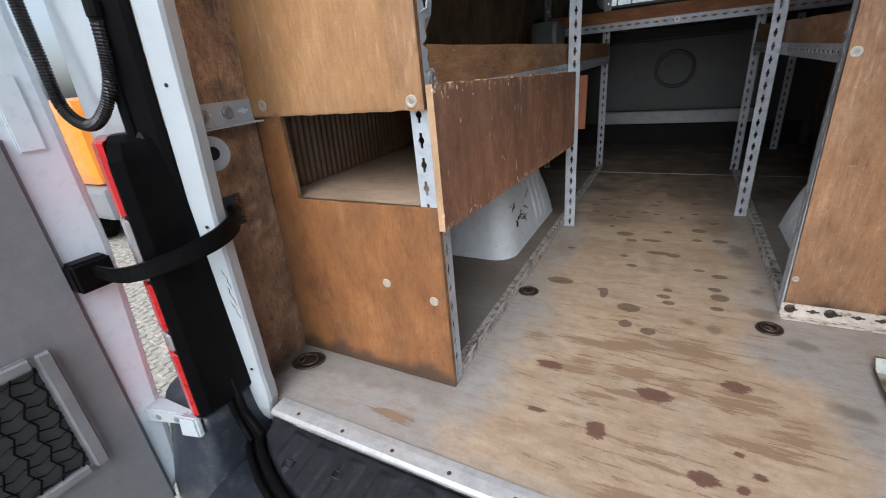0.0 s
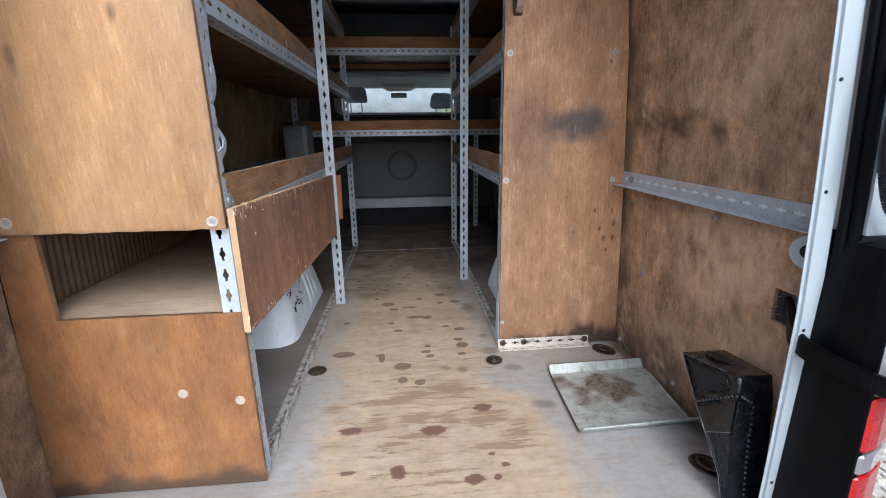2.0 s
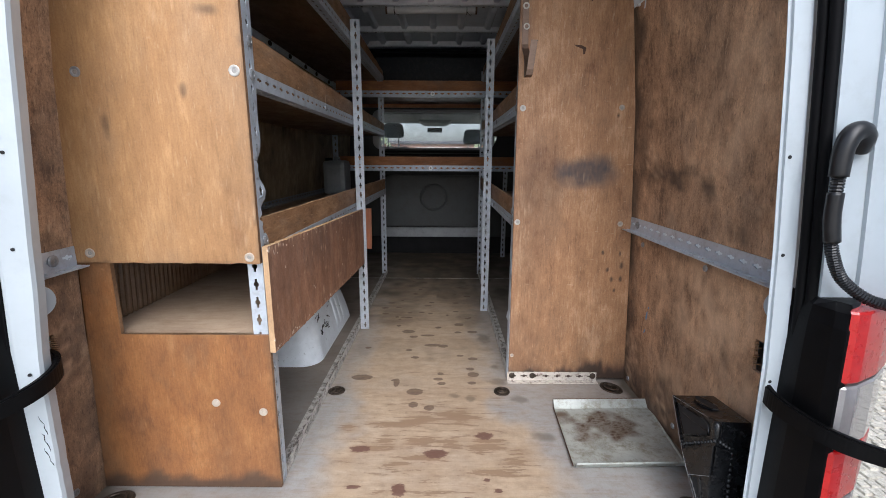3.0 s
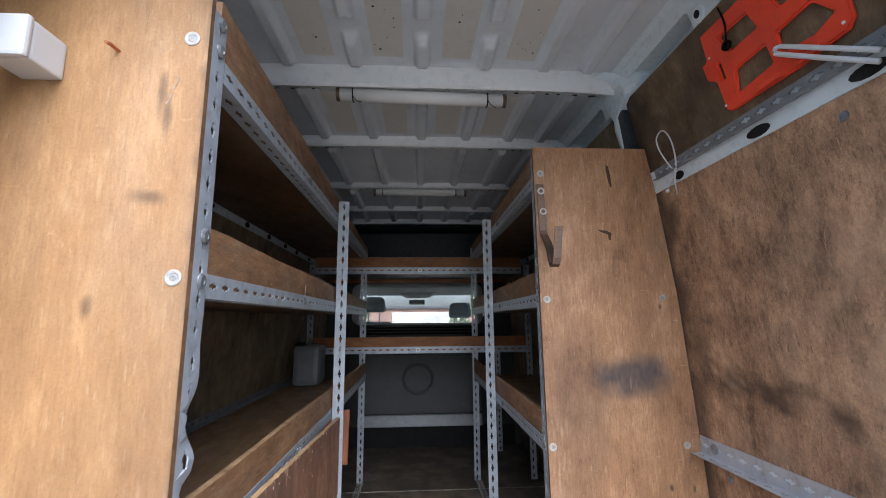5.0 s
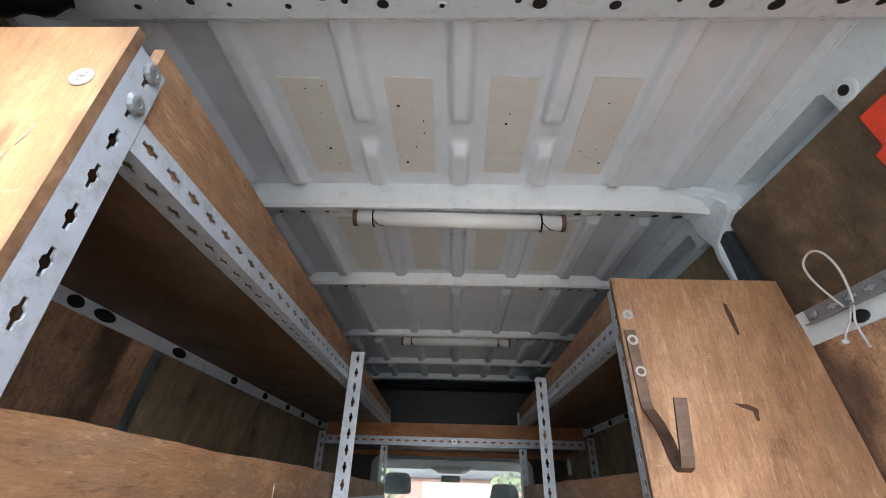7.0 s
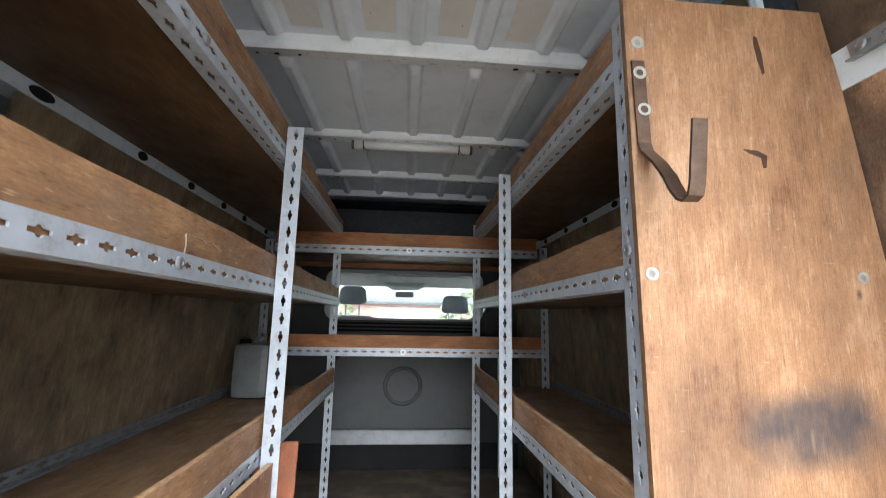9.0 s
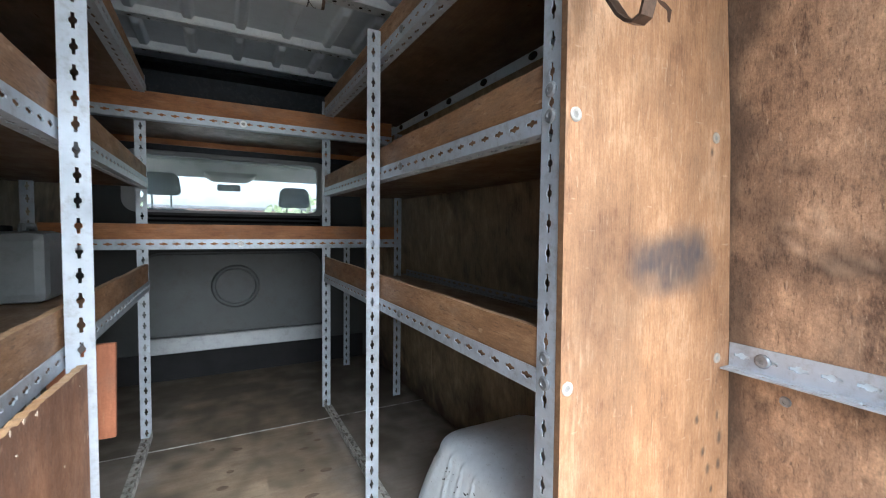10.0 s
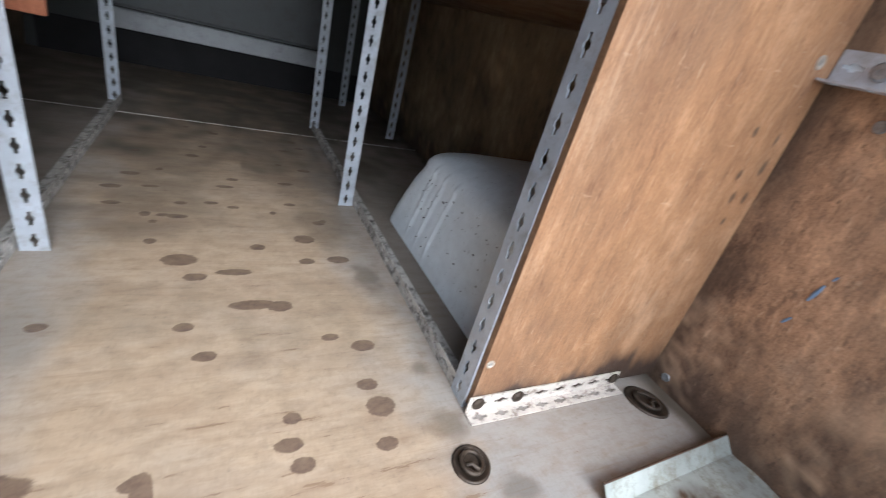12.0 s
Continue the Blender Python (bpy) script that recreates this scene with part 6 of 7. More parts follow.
# ---- wheel arches ----
def wheel_arch(side, yc):
    """A pressed wheel arch: rounded in plan, leaning faces, rounded top edge and three upright ribs on its face."""
    bm = bmesh.new()
    levels = [(0.0, 0.0), (0.02, 0.003), (0.045, 0.007), (0.07, 0.012), (0.10, 0.018), (0.13, 0.025), (0.16, 0.032), (0.185, 0.040), (0.206, 0.046)]
    levels += [(0.209 + 0.052 * math.sin(radians(a)), 0.046 + 0.05 * (1 - math.cos(radians(a)))) for a in (8, 20, 32, 44, 54, 62)]
    levels += [(0.268, 0.095), (0.280, 0.125), (0.287, 0.16), (0.291, 0.2)]
    rows = []
    for z, inset in levels:
        b, xi, r = 0.352 - 1.5 * inset, 0.458 + inset, 0.085
        e = 0.352 - (0.5 if side > 0 else 1.5) * inset
        pts = [(0.86, -e)]
        pts += [(xi + r - r * math.sin(t), -e + r - r * math.cos(t)) for t in [math.pi / 2 * i / 8 for i in range(9)]]
        pts += [(xi, -e + r + (b + e - 2 * r) * i / 180) for i in range(1, 180)]
        pts += [(xi + r - r * math.cos(t), b - r + r * math.sin(t)) for t in [math.pi / 2 * i / 8 for i in range(9)]]
        pts += [(0.86, b)]
        row = []
        for x, y in pts:
            if 0.03 < z < 0.24:
                for k in (0.02, 0.085, 0.15):
                    x -= (0.0075 * math.exp(-((y - k) / 0.0055) ** 2) - 0.003 * math.exp(-((y - k - 0.014) / 0.009) ** 2)) * min(1, (z - 0.03) / 0.03, (0.24 - z) / 0.03) * (x < 0.6)
            row.append(bm.verts.new((side * x, yc + y, z)))
        rows.append(row)
    for p, q in zip(rows, rows[1:]):
        for i in range(len(p) - 1):
            bm.faces.new((p[i], p[i + 1], q[i + 1], q[i]))
    bm.faces.new(rows[-1])
    bmesh.ops.recalc_face_normals(bm, faces=bm.faces[:])
    ob = whole("wheel_arch", bm, ARCH_PAINT, "white painted wheel arch with scuffs under the rack", "wheel arch", "structure", smooth=True)
    fill(ob.data, "soil_shade", [0.0] * len(ob.data.vertices))
    rnd = random.Random(33)
    for k in range(46 if side > 0 else 18):
        y, z, r = yc + rnd.uniform(-0.25, 0.2), rnd.choice((rnd.uniform(0.04, 0.2), rnd.uniform(0.17, 0.2))), rnd.choice((0.0006, 0.0008, 0.001, 0.0012, 0.0016))
        at = 0.458 + float(np.interp(z, [q[0] for q in levels], [q[1] for q in levels]))
        for c in (0.02, 0.085, 0.15):
            at -= 0.0075 * math.exp(-((y - yc - c) / 0.0055) ** 2) * min(1, (z - 0.03) / 0.03)
        bm = bmesh.new()
        prism(bm, [(side * (at - 0.0012), y + r * rnd.uniform(1.0, 3.2) * math.cos(t), z + r * rnd.uniform(0.6, 1.2) * math.sin(t)) for t in (0, 1.05, 2.1, 3.14, 4.2, 5.2)], (side * 0.004, 0, 0))
        part("chip", bm, HOLE, ob)
    if side < 0:
        rnd = random.Random(21)
        for k in range(14):
            y, z, run = yc + rnd.uniform(-0.27, -0.06), rnd.uniform(0.10, 0.19), rnd.uniform(0.02, 0.07)
            bm = bmesh.new()
            pts = []
            for i in range(7):
                zz = z + 0.012 * noise.noise((i * 0.7, k * 3.1, 1)) - 0.004 * i * (k % 3 - 1)
                ins = float(np.interp(zz, [q[0] for q in levels], [q[1] for q in levels]))
                pts.append((-(0.458 + ins - 0.0004), y + run * i / 6, zz))
            tube(bm, pts, 0.002, 5, radii=[0.0008 + 0.004 * abs(noise.noise((i * 1.3, k, 5))) for i in range(7)])
            part("scuff", bm, BLACK, ob)
    return ob


wheel_arch(-1, 1.245)
wheel_arch(1, 1.25)

# ---- side rails on the linings ----
for side, y0, y1, z in ((1, 0.005, 0.795, 0.640), (-1, 0.005, 0.183, 0.640)):
    r = base_of("lashing_rail", (side * 0.8, y0, z), "grey slotted steel angle bolted along the plywood lining", "rail", "wall rails")
    xr = side * (wall_x(z + 0.02) - 0.004)
    part("rail_angle", slotted_angle((xr, y0, z), (xr, y1, z), (0, 0, 1), (-side, 0, 0), 0.05, 0.034, thick=0.003), GALV, r)
    part("backing_strip", boxed(*sorted((xr + side * 0.0005, xr + side * 0.003)), y0, y1, z + 0.004, z + 0.049), PAINT, r)
    for y in ((0.735, 0.03) if side > 0 else (0.06, 0.12)):
        bolt(xr - side * 0.003, y, z + 0.027, (-side, 0, 0), r, 0.014)
r = base_of("lashing_rail", (0.74, 0.1, 1.45), "grey slotted steel angle under the roof with a cable tie", "rail", "wall rails")
part("rail_angle", slotted_angle((0.7385, 0.02, 1.456), (0.7385, 0.765, 1.456), (-0.2, 0, 0.98), (-0.98, 0, -0.2), 0.031, 0.016, pitch=0.045, thick=0.003), GALV_DARK, r)
for y in (0.06, 0.745):
    bolt(0.731, y, 1.472, (-1, 0, 0), r, 0.011)

for k, (x, y, z) in enumerate(((1, 0.765, 0.03), (1, 0.42, 0.05), (1, 0.70, 0.60), (1, 0.32, 0.61), (-1, 0.103, 0.061), (-1, 0.03, 0.40), (-1, 0.02, 0.54), (1, 0.2, 1.385))):
    bm = bmesh.new()
    disc(bm, (x * (wall_x(z) - 0.001), y, z), (-x, 0, 0), [(0.0, 0.010), (0.003, 0.0085), (0.0035, 0.004), (0.002, 0.0035), (0.002, 0.0005)], 14)
    whole("lining_screw", bm, ZINC, "small dull screw head in the plywood lining", "screw", group="lining screws")
r = base_of("rail_backing", (0.81, 0.4, 0.64), "white painted steel strip behind the slotted rail", "steel strip", kind="structure")
bm = bmesh.new()
xb = wall_x(0.66)
hexa(bm, [(xb - 0.0008, 0.006, 0.646), (xb + 0.004, 0.006, 0.646), (xb + 0.004, 0.79, 0.646), (xb - 0.0008, 0.79, 0.646), (xb - 0.0022, 0.006, 0.688), (xb + 0.003, 0.006, 0.688), (xb + 0.003, 0.79, 0.688), (xb - 0.0022, 0.79, 0.688)])
part("strip", bm, PAINT, r)

# ---- small things ----
def lashing_ring(x, y, turn, long, wide):
    """A cup sunk in the floor, long by wide, with a ring lying in it."""
    ring = base_of("lashing_ring", (x, y, 0), "rusty dark lashing eye lying in a cup in the floor", "lashing ring", "floor lashing eyes")

    def at(r, t, z):
        p, q = r * long * math.cos(t), r * wide * math.sin(t)
        return (x + p * math.cos(turn) - q * math.sin(turn), y + p * math.sin(turn) + q * math.cos(turn), z)

    turns = [2 * math.pi * k / 28 for k in range(28)]
    bm = bmesh.new()
    rows = [[bm.verts.new(at(r, t, z)) for t in turns] for r, z in ((1.0, 0.0004), (0.98, 0.0042), (0.86, 0.0044), (0.80, 0.0016), (0.3, 0.0012))]
    for a, b in zip(rows, rows[1:]):
        for k in range(28):
            bm.faces.new((a[k - 1], a[k], b[k], b[k - 1]))
    bm.faces.new(rows[-1])
    bmesh.ops.recalc_face_normals(bm, faces=bm.faces[:])
    part("cup", bm, RING, ring, smooth=True)
    bm = bmesh.new()
    tube(bm, [at(0.56, t, 0.006 + 0.002 * math.sin(t)) for t in turns], 0.0042, 8, True)
    part("ring", bm, RING, ring, smooth=True)
    bm = bmesh.new()
    tube(bm, [at(0.5, math.pi + 0.9, 0.007), at(0.12, math.pi, 0.008), at(0.5, math.pi - 0.9, 0.007)], 0.0038, 8)
    part("hinge_bar", bm, RING, ring, smooth=True)


for x, y, turn in ((-0.33, 0.70, 0.2), (0.325, 0.705, 1)):
    lashing_ring(x, y, turn, 0.033, 0.031)
for x, y, turn in ((0.77, 0.737, 2.2), (-0.784, 0.138, 0.5), (0.765, 0.13, 2.3)):
    lashing_ring(x, y, turn, 0.047, 0.037)

tray = base_of("drip_tray", (0.66, 0.44, 0), "dirty grey sheet steel tray with turned-up edges and burnt grime", "tray")
c = [(0.486, 0.280), (0.824, 0.292), (0.852, 0.594), (0.503, 0.584)]
def on_tray(u, v):
    p = [Vector((x, y, 0.0045)) for x, y in c]
    return (p[0].lerp(p[1], u)).lerp(p[3].lerp(p[2], u), v)


bottom = part("tray_bottom", grid_sheet(steps(0, 1, 60), steps(0, 1, 60), on_tray, (0, 0, 1), 0.0015), TRAY, tray)
fill(bottom.data, "soil_shade", [min(1, 1.0 * blot(v.co.x, v.co.y, 0.645, 0.49, 0.10, 0.055, 0.5, 1.3, 26) * (0.55 + 0.9 * abs(noise.noise((v.co.x * 60, v.co.y * 90, 2)))) + 0.8 * blot(v.co.x, v.co.y, 0.52, 0.55, 0.025, 0.02, 0.4, 0.6, 40)) for v in bottom.data.vertices])
for i in range(4):
    (xa, ya), (xb, yb) = c[i], c[(i + 1) % 4]
    d = Vector((xb - xa, yb - ya, 0)).normalized()
    nrm = Vector((d.y, -d.x, 0))
    h = (0.024, 0.006, 0.026, 0.008)[i]
    a, b = Vector((xa, ya, 0.003)), Vector((xb, yb, 0.003))
    if i == 0:
        b += d * 0.02
    lean = nrm * h * (0.9 if i == 2 else 0.6)
    bm = bmesh.new()
    hexa(bm, [a, b, b + nrm * -0.002, a + nrm * -0.002, a + lean + Vector((0, 0, h)), b + lean + Vector((0, 0, h)), b + lean - nrm * 0.002 + Vector((0, 0, h)), a + lean - nrm * 0.002 + Vector((0, 0, h))])
    bmesh.ops.recalc_face_normals(bm, faces=bm.faces[:])
    edge_part = part("tray_edge", bm, TRAY, tray)
    if i != 1:
        bm = bmesh.new()
        tube(bm, [a + lean + Vector((0, 0, h)) - d * (0.014 if i == 2 else 0), b + lean + Vector((0, 0, h))], 0.0035 if i == 0 else 0.0022, 8)
        part("rolled_lip", bm, TRAY if i == 0 else HOOK, edge_part)
bin_ = base_of("black_bracket", (0.76, 0.05, 0), "black folded sheet bracket with a riveted seam beside the pillar", "bracket")
# its four upright edges: far and near on the aisle side, near and far on the wall side
EDGES = [[(0.714, 0.012, 0.0), (0.708, 0.030, 0.073), (0.696, 0.076, 0.154), (0.701, 0.128, 0.20), (0.729, 0.236, 0.27)],
         [(0.716, 0.005, 0.0), (0.716, 0.020, 0.081), (0.716, 0.031, 0.186), (0.718, 0.036, 0.275), (0.722, 0.046, 0.318)],
         [(0.802, 0.005, 0.0), (0.802, 0.014, 0.08), (0.802, 0.024, 0.18), (0.802, 0.036, 0.27), (0.803, 0.05, 0.312)],
         [(0.806, 0.02, 0.0), (0.806, 0.045, 0.073), (0.808, 0.09, 0.16), (0.810, 0.14, 0.22), (0.815, 0.205, 0.288)]]


def upright(i, f):
    """A point on an edge, at a share of its height."""
    z = f * EDGES[i][-1][2]
    zs = [p[2] for p in EDGES[i]]
    return Vector((float(np.interp(z, zs, [p[0] for p in EDGES[i]])), float(np.interp(z, zs, [p[1] for p in EDGES[i]])), z))


def on_side(k, f0, f1):
    """A point on the aisle face, k of the way from the far to the near edge."""
    return upright(0, f0).lerp(upright(1, f1), k)


out, fore = Vector((-1, 0.12, -0.1)).normalized(), Vector((0, -1, 0))
bm = bmesh.new()
rows = [[bm.verts.new(upright(i, f)) for i in range(4)] for f in steps(0, 1, 14)]
for a, b in zip(rows, rows[1:]):
    for k in range(4):
        bm.faces.new((a[k], a[(k + 1) % 4], b[(k + 1) % 4], b[k]))
bm.faces.new(rows[0])
bm.faces.new(rows[-1][::-1])
bmesh.ops.recalc_face_normals(bm, faces=bm.faces[:])
part("bracket_body", bm, BLACK_WORN, bin_)
# long slot in the top, with a turned rim
top = [upright(i, 1.0) for i in range(4)]
c0 = (top[0] + top[1] + top[2] + top[3]) / 4 + Vector((-0.004, 0.02, 0))
e1, e2 = (top[0].lerp(top[3], 0.5) - top[1].lerp(top[2], 0.5)) * 0.27, (top[2] - top[1]) * 0.2
loop = [c0 + math.cos(t) * e1 + math.sin(t) * e2 for t in [2 * math.pi * k / 24 for k in range(24)]]
bm = bmesh.new()
prism(bm, [p + Vector((0, 0, -0.004)) for p in loop], (0, 0, 0.0055))
part("top_slot", bm, HOLE, bin_)
bm = bmesh.new()
tube(bm, [p + Vector((0, 0, 0.001)) for p in loop], 0.0022, 6, True)
part("slot_rim", bm, BLACK_WORN, bin_, smooth=True)
# band folded round the near corner below the seam
bm = bmesh.new()
prism(bm, [p + out * 0.001 for p in (upright(0, 0.57), upright(1, 0.585), upright(1, 0.83), upright(0, 0.71))], out * 0.004)
prism(bm, [p + fore * 0.001 for p in (upright(1, 0.585), upright(1, 0.585).lerp(upright(2, 0.58), 0.42), upright(1, 0.79).lerp(upright(2, 0.79), 0.42), upright(1, 0.83))], fore * 0.004)
bmesh.ops.bevel(bm, geom=bm.edges[:], offset=0.001, segments=1, affect="EDGES")
part("folded_band", bm, BLACK_WORN, bin_)
# sunk panel above the seam, with a rim round it and a pressed crease
rim = [on_side(0.08, 0.97, 0.97), on_side(0.74, 0.97, 0.965), on_side(0.82, 0.96, 0.95), on_side(0.84, 0.9, 0.9), on_side(0.8, 0.83, 0.89), on_side(0.12, 0.79, 0.87)]
bm = bmesh.new()
tube(bm, [p + out * 0.002 for p in rim], 0.0024, 6, True)
part("panel_rim", bm, BLACK_WORN, bin_, smooth=True)
bm = bmesh.new()
prism(bm, [p + out * 0.0004 for p in rim], out * 0.0012)
part("sunk_panel", bm, HOLE, bin_)
bm = bmesh.new()
tube(bm, [on_side(0.2, 0.93, 0.93) + out * 0.002, on_side(0.5, 0.9, 0.92) + out * 0.002, on_side(0.78, 0.88, 0.905) + out * 0.002], 0.0013, 5)
part("pressed_crease", bm, BLACK_WORN, bin_)
# rounded boss at the near corner under the top
bm = bmesh.new()
tube(bm, [upright(1, f) + Vector((0.003, 0.004, 0)) for f in (0.86, 0.89, 0.93, 0.97, 0.995)], 0.008, 12, radii=[0.005, 0.009, 0.0105, 0.0105, 0.007])
part("corner_boss", bm, BLACK_WORN, bin_, smooth=True)
# hollow under the band between two folded flaps
bm = bmesh.new()
prism(bm, [p + out * 0.0006 for p in (on_side(0.1, 0.05, 0.05), on_side(0.5, 0.05, 0.05), on_side(0.5, 0.56, 0.57), on_side(0.1, 0.55, 0.56))], out * 0.0012)
part("hollow", bm, HOLE, bin_)
for k0, k1 in ((0.42, 0.52), (0.86, 0.98)):
    bm = bmesh.new()
    prism(bm, [p + out * 0.001 for p in (on_side(k0, 0.02, 0.02), on_side(k1, 0.02, 0.02), on_side(k1, 0.57, 0.58), on_side(k0, 0.57, 0.58))], out * 0.003)
    part("folded_flap", bm, BLACK_WORN, bin_)
path = [(on_side(k / 11, 0.74, 0.865) + out * 0.002, out) for k in range(12)]
path += [(upright(1, 0.86 - 0.015 * k).lerp(upright(2, 0.87 - 0.015 * k), 0.1 + 0.09 * k) + fore * 0.002, fore) for k in range(4)]
path += [(upright(1, 0.78 - 0.042 * k).lerp(upright(2, 0.78 - 0.042 * k), 0.44) + fore * 0.002, fore) for k in range(18)]
for p, way in path:
    bm = bmesh.new()
    disc(bm, p, way, [(-0.001, 0.0046), (0.002, 0.0042), (0.0035, 0.0026), (0.004, 0.0006)], 8)
    part("rivet", bm, RIVET, bin_, smooth=True)
bm = bmesh.new()
tube(bm, [upright(0, f) + out * 0.001 for f in steps(0.02, 1, 20)], 0.0026, 6)
part("edge_bead", bm, BLACK_WORN, bin_)
for pts in ([upright(0, f) for f in steps(0.1, 0.99, 16)], [on_side(k, 0.57, 0.585) for k in steps(0, 1, 16)], [on_side(k, 1.0, 1.0) for k in steps(0, 0.85, 16)], [on_side(0.3 + 0.012 * k, 0.66 - 0.004 * k, 0.68 - 0.004 * k) for k in range(17)]):
    bm = bmesh.new()
    tube(bm, [p + out * 0.005 for p in pts], 0.0008, 5, radii=[0.0003 + 0.0013 * abs(noise.noise((k * 0.6, pts[0].z * 40, 5))) for k in range(17)])
    part("worn_edge", bm, GREY_PLASTIC, bin_, "grey line of wear")

jbox = base_of("junction_box", (-0.61, 0.18, 1.43), "small white plastic junction box on the plywood panel", "junction box")
part("box_body", boxed(-0.642, -0.580, 0.125, 0.1855, 1.410, 1.472, bevel=0.004), WHITE_PLASTIC, jbox)
part("box_lid", boxed(-0.644, -0.578, 0.112, 0.1235, 1.408, 1.474, bevel=0.005), WHITE_PLASTIC, jbox)

for y, z, xa, xb, tilt in ((0.888, 1.792, -0.285, 0.285, -0.012), (2.13, 1.828, -0.285, 0.285, 0.0)):
    lamp = base_of("strip_lamp", (0, y, z), "white strip lamp tied under a roof bow, unlit", "strip lamp", "roof strip lamps")
    bm = bmesh.new()
    tube(bm, [(xa, y, z), (xb, y, z + tilt)], 0.022, 16)
    part("lamp_cover", bm, TUBE, lamp, smooth=True)
    for x in (xa, xb):
        bm = bmesh.new()
        zz = z + tilt * (x - xa) / (xb - xa)
        tube(bm, [(x - 0.006, y, zz), (x + 0.006, y, zz)], 0.0235, 16)
        part("end_cap", bm, HOOK, lamp, "brown end cap")
    for x in (xa + 0.05, xb - 0.06):
        bm = bmesh.new()
        zz = z + tilt * (x - xa) / (xb - xa)
        tube(bm, [(x, y + 0.0242 * math.cos(t), zz + 0.0242 * math.sin(t)) for t in [2 * math.pi * i / 16 for i in range(16)]], 0.0022, 6, True)
        tube(bm, curve([(x, y - 0.019, zz - 0.004), (x + 0.004, y - 0.024, zz - 0.02), (x + 0.02, y - 0.02, zz - 0.034), (x + 0.03, y - 0.012, zz - 0.03)]), 0.0013, 5)
        part("cable_tie", bm, BLACK, lamp, "black cable tie")

# added pale bars stand in for slits of light beside the bulkhead
for side in (-1, 1):
    clip = base_of("slit_bars", (side * 0.76, 3.05, 1.285), "pair of added pale bars for the bright slits before the bulkhead", "bracket", "lining brackets")
    for y in (3.035, 3.06):
        part("tongue", boxed(*sorted((side * (wall_x(1.29) - 0.016), side * (wall_x(1.29) - 0.001))), y, y + 0.012, 1.24, 1.335, bevel=0.002), TUBE, clip)

can = base_of("canister", (-0.66, 2.2, 0.66), "grey plastic canister standing on the plywood shelf", "canister")
part("can_body", boxed(-0.735, -0.583, 2.08, 2.28, 0.66, 0.888, bevel=0.03), JERRY, can)
bm = bmesh.new()
disc(bm, (-0.70, 2.13, 0.872), (0, 0, 1), [(0, 0.025), (0.03, 0.025), (0.034, 0.02), (0.034, 0.001)], 16)
part("cap", bm, BLACK, can)
bm = bmesh.new()
tube(bm, [(-0.655, 2.12, 0.868), (-0.655, 2.14, 0.905), (-0.655, 2.22, 0.905), (-0.655, 2.25, 0.868)], 0.011, 8)
part("handle", bm, JERRY, can)

# cable tie loop on the upper rail
bm = bmesh.new()
tube(bm, curve([(0.732, 0.672, 1.455), (0.712, 0.676, 1.49), (0.70, 0.682, 1.525), (0.692, 0.675, 1.552), (0.69, 0.648, 1.563), (0.692, 0.625, 1.548), (0.705, 0.622, 1.51), (0.725, 0.645, 1.46), (0.728, 0.662, 1.425), (0.725, 0.655, 1.385), (0.722, 0.65, 1.375)]), 0.0022, 6)
tube(bm, [(0.73, 0.655, 1.46), (0.728, 0.672, 1.43), (0.722, 0.685, 1.41), (0.722, 0.69, 1.40)], 0.0022, 6)
box(bm, 0.716, 0.724, 0.686, 0.696, 1.393, 1.401)
whole("cable_tie", bm, WHITE_PLASTIC, "white plastic cable tie looped on the steel rail", "cable tie", smooth=True)

# red plastic frame tucked behind the upper rail
def red_frame():
    outer = [(0.446, 1.718), (0.448, 1.654), (0.467, 1.65), (0.464, 1.609), (0.439, 1.596), (0.433, 1.518), (0.42, 1.51), (0.245, 1.507), (0.142, 1.515), (0.128, 1.531), (0.126, 1.603), (0.137, 1.718)]
    holes = [[(0.394, 1.681), (0.311, 1.679), (0.298, 1.635), (0.374, 1.634)], [(0.378, 1.59), (0.293, 1.592), (0.289, 1.547), (0.39, 1.538)], [(0.262, 1.598), (0.185, 1.603), (0.153, 1.559), (0.197, 1.545), (0.263, 1.554)], [(0.252, 1.679), (0.181, 1.682), (0.147, 1.641), (0.239, 1.637)], [(0.421, 1.632), (0.411, 1.629), (0.41, 1.585), (0.42, 1.587)]]
    bm = bmesh.new()
    for loop in [outer] + holes:
        vs = [bm.verts.new((wall_x(z) - 0.012, y, z)) for y, z in loop]
        for i in range(len(vs)):
            bm.edges.new((vs[i - 1], vs[i]))
    bmesh.ops.triangle_fill(bm, edges=bm.edges[:], use_beauty=True)
    ext = bmesh.ops.extrude_face_region(bm, geom=bm.faces[:])
    bmesh.ops.translate(bm, verts=[g for g in ext["geom"] if isinstance(g, bmesh.types.BMVert)], vec=(0.010, 0, 0))
    bmesh.ops.recalc_face_normals(bm, faces=bm.faces[:])
    sharp = [e for e in bm.edges if len(e.link_faces) == 2 and e.calc_face_angle(0) > 0.8]
    bmesh.ops.bevel(bm, geom=sharp, offset=0.003, segments=2, affect="EDGES")
    return bm


red = base_of("plastic_frame", (0.72, 0.29, 1.5), "red-orange moulded plastic frame with slanted openings hung on the wall", "plastic frame")
part("frame_body", red_frame(), RED_PLASTIC, red)
for y, z in ((0.436, 1.655), (0.43, 1.528), (0.145, 1.53)):
    bm = bmesh.new()
    disc(bm, (wall_x(z) - 0.0115, y, z), (-1, 0, 0.2), [(0.0, 0.0035), (0.002, 0.003), (0.0026, 0.0008)], 10)
    part("rivet", bm, TUBE, red, "small pale rivet")
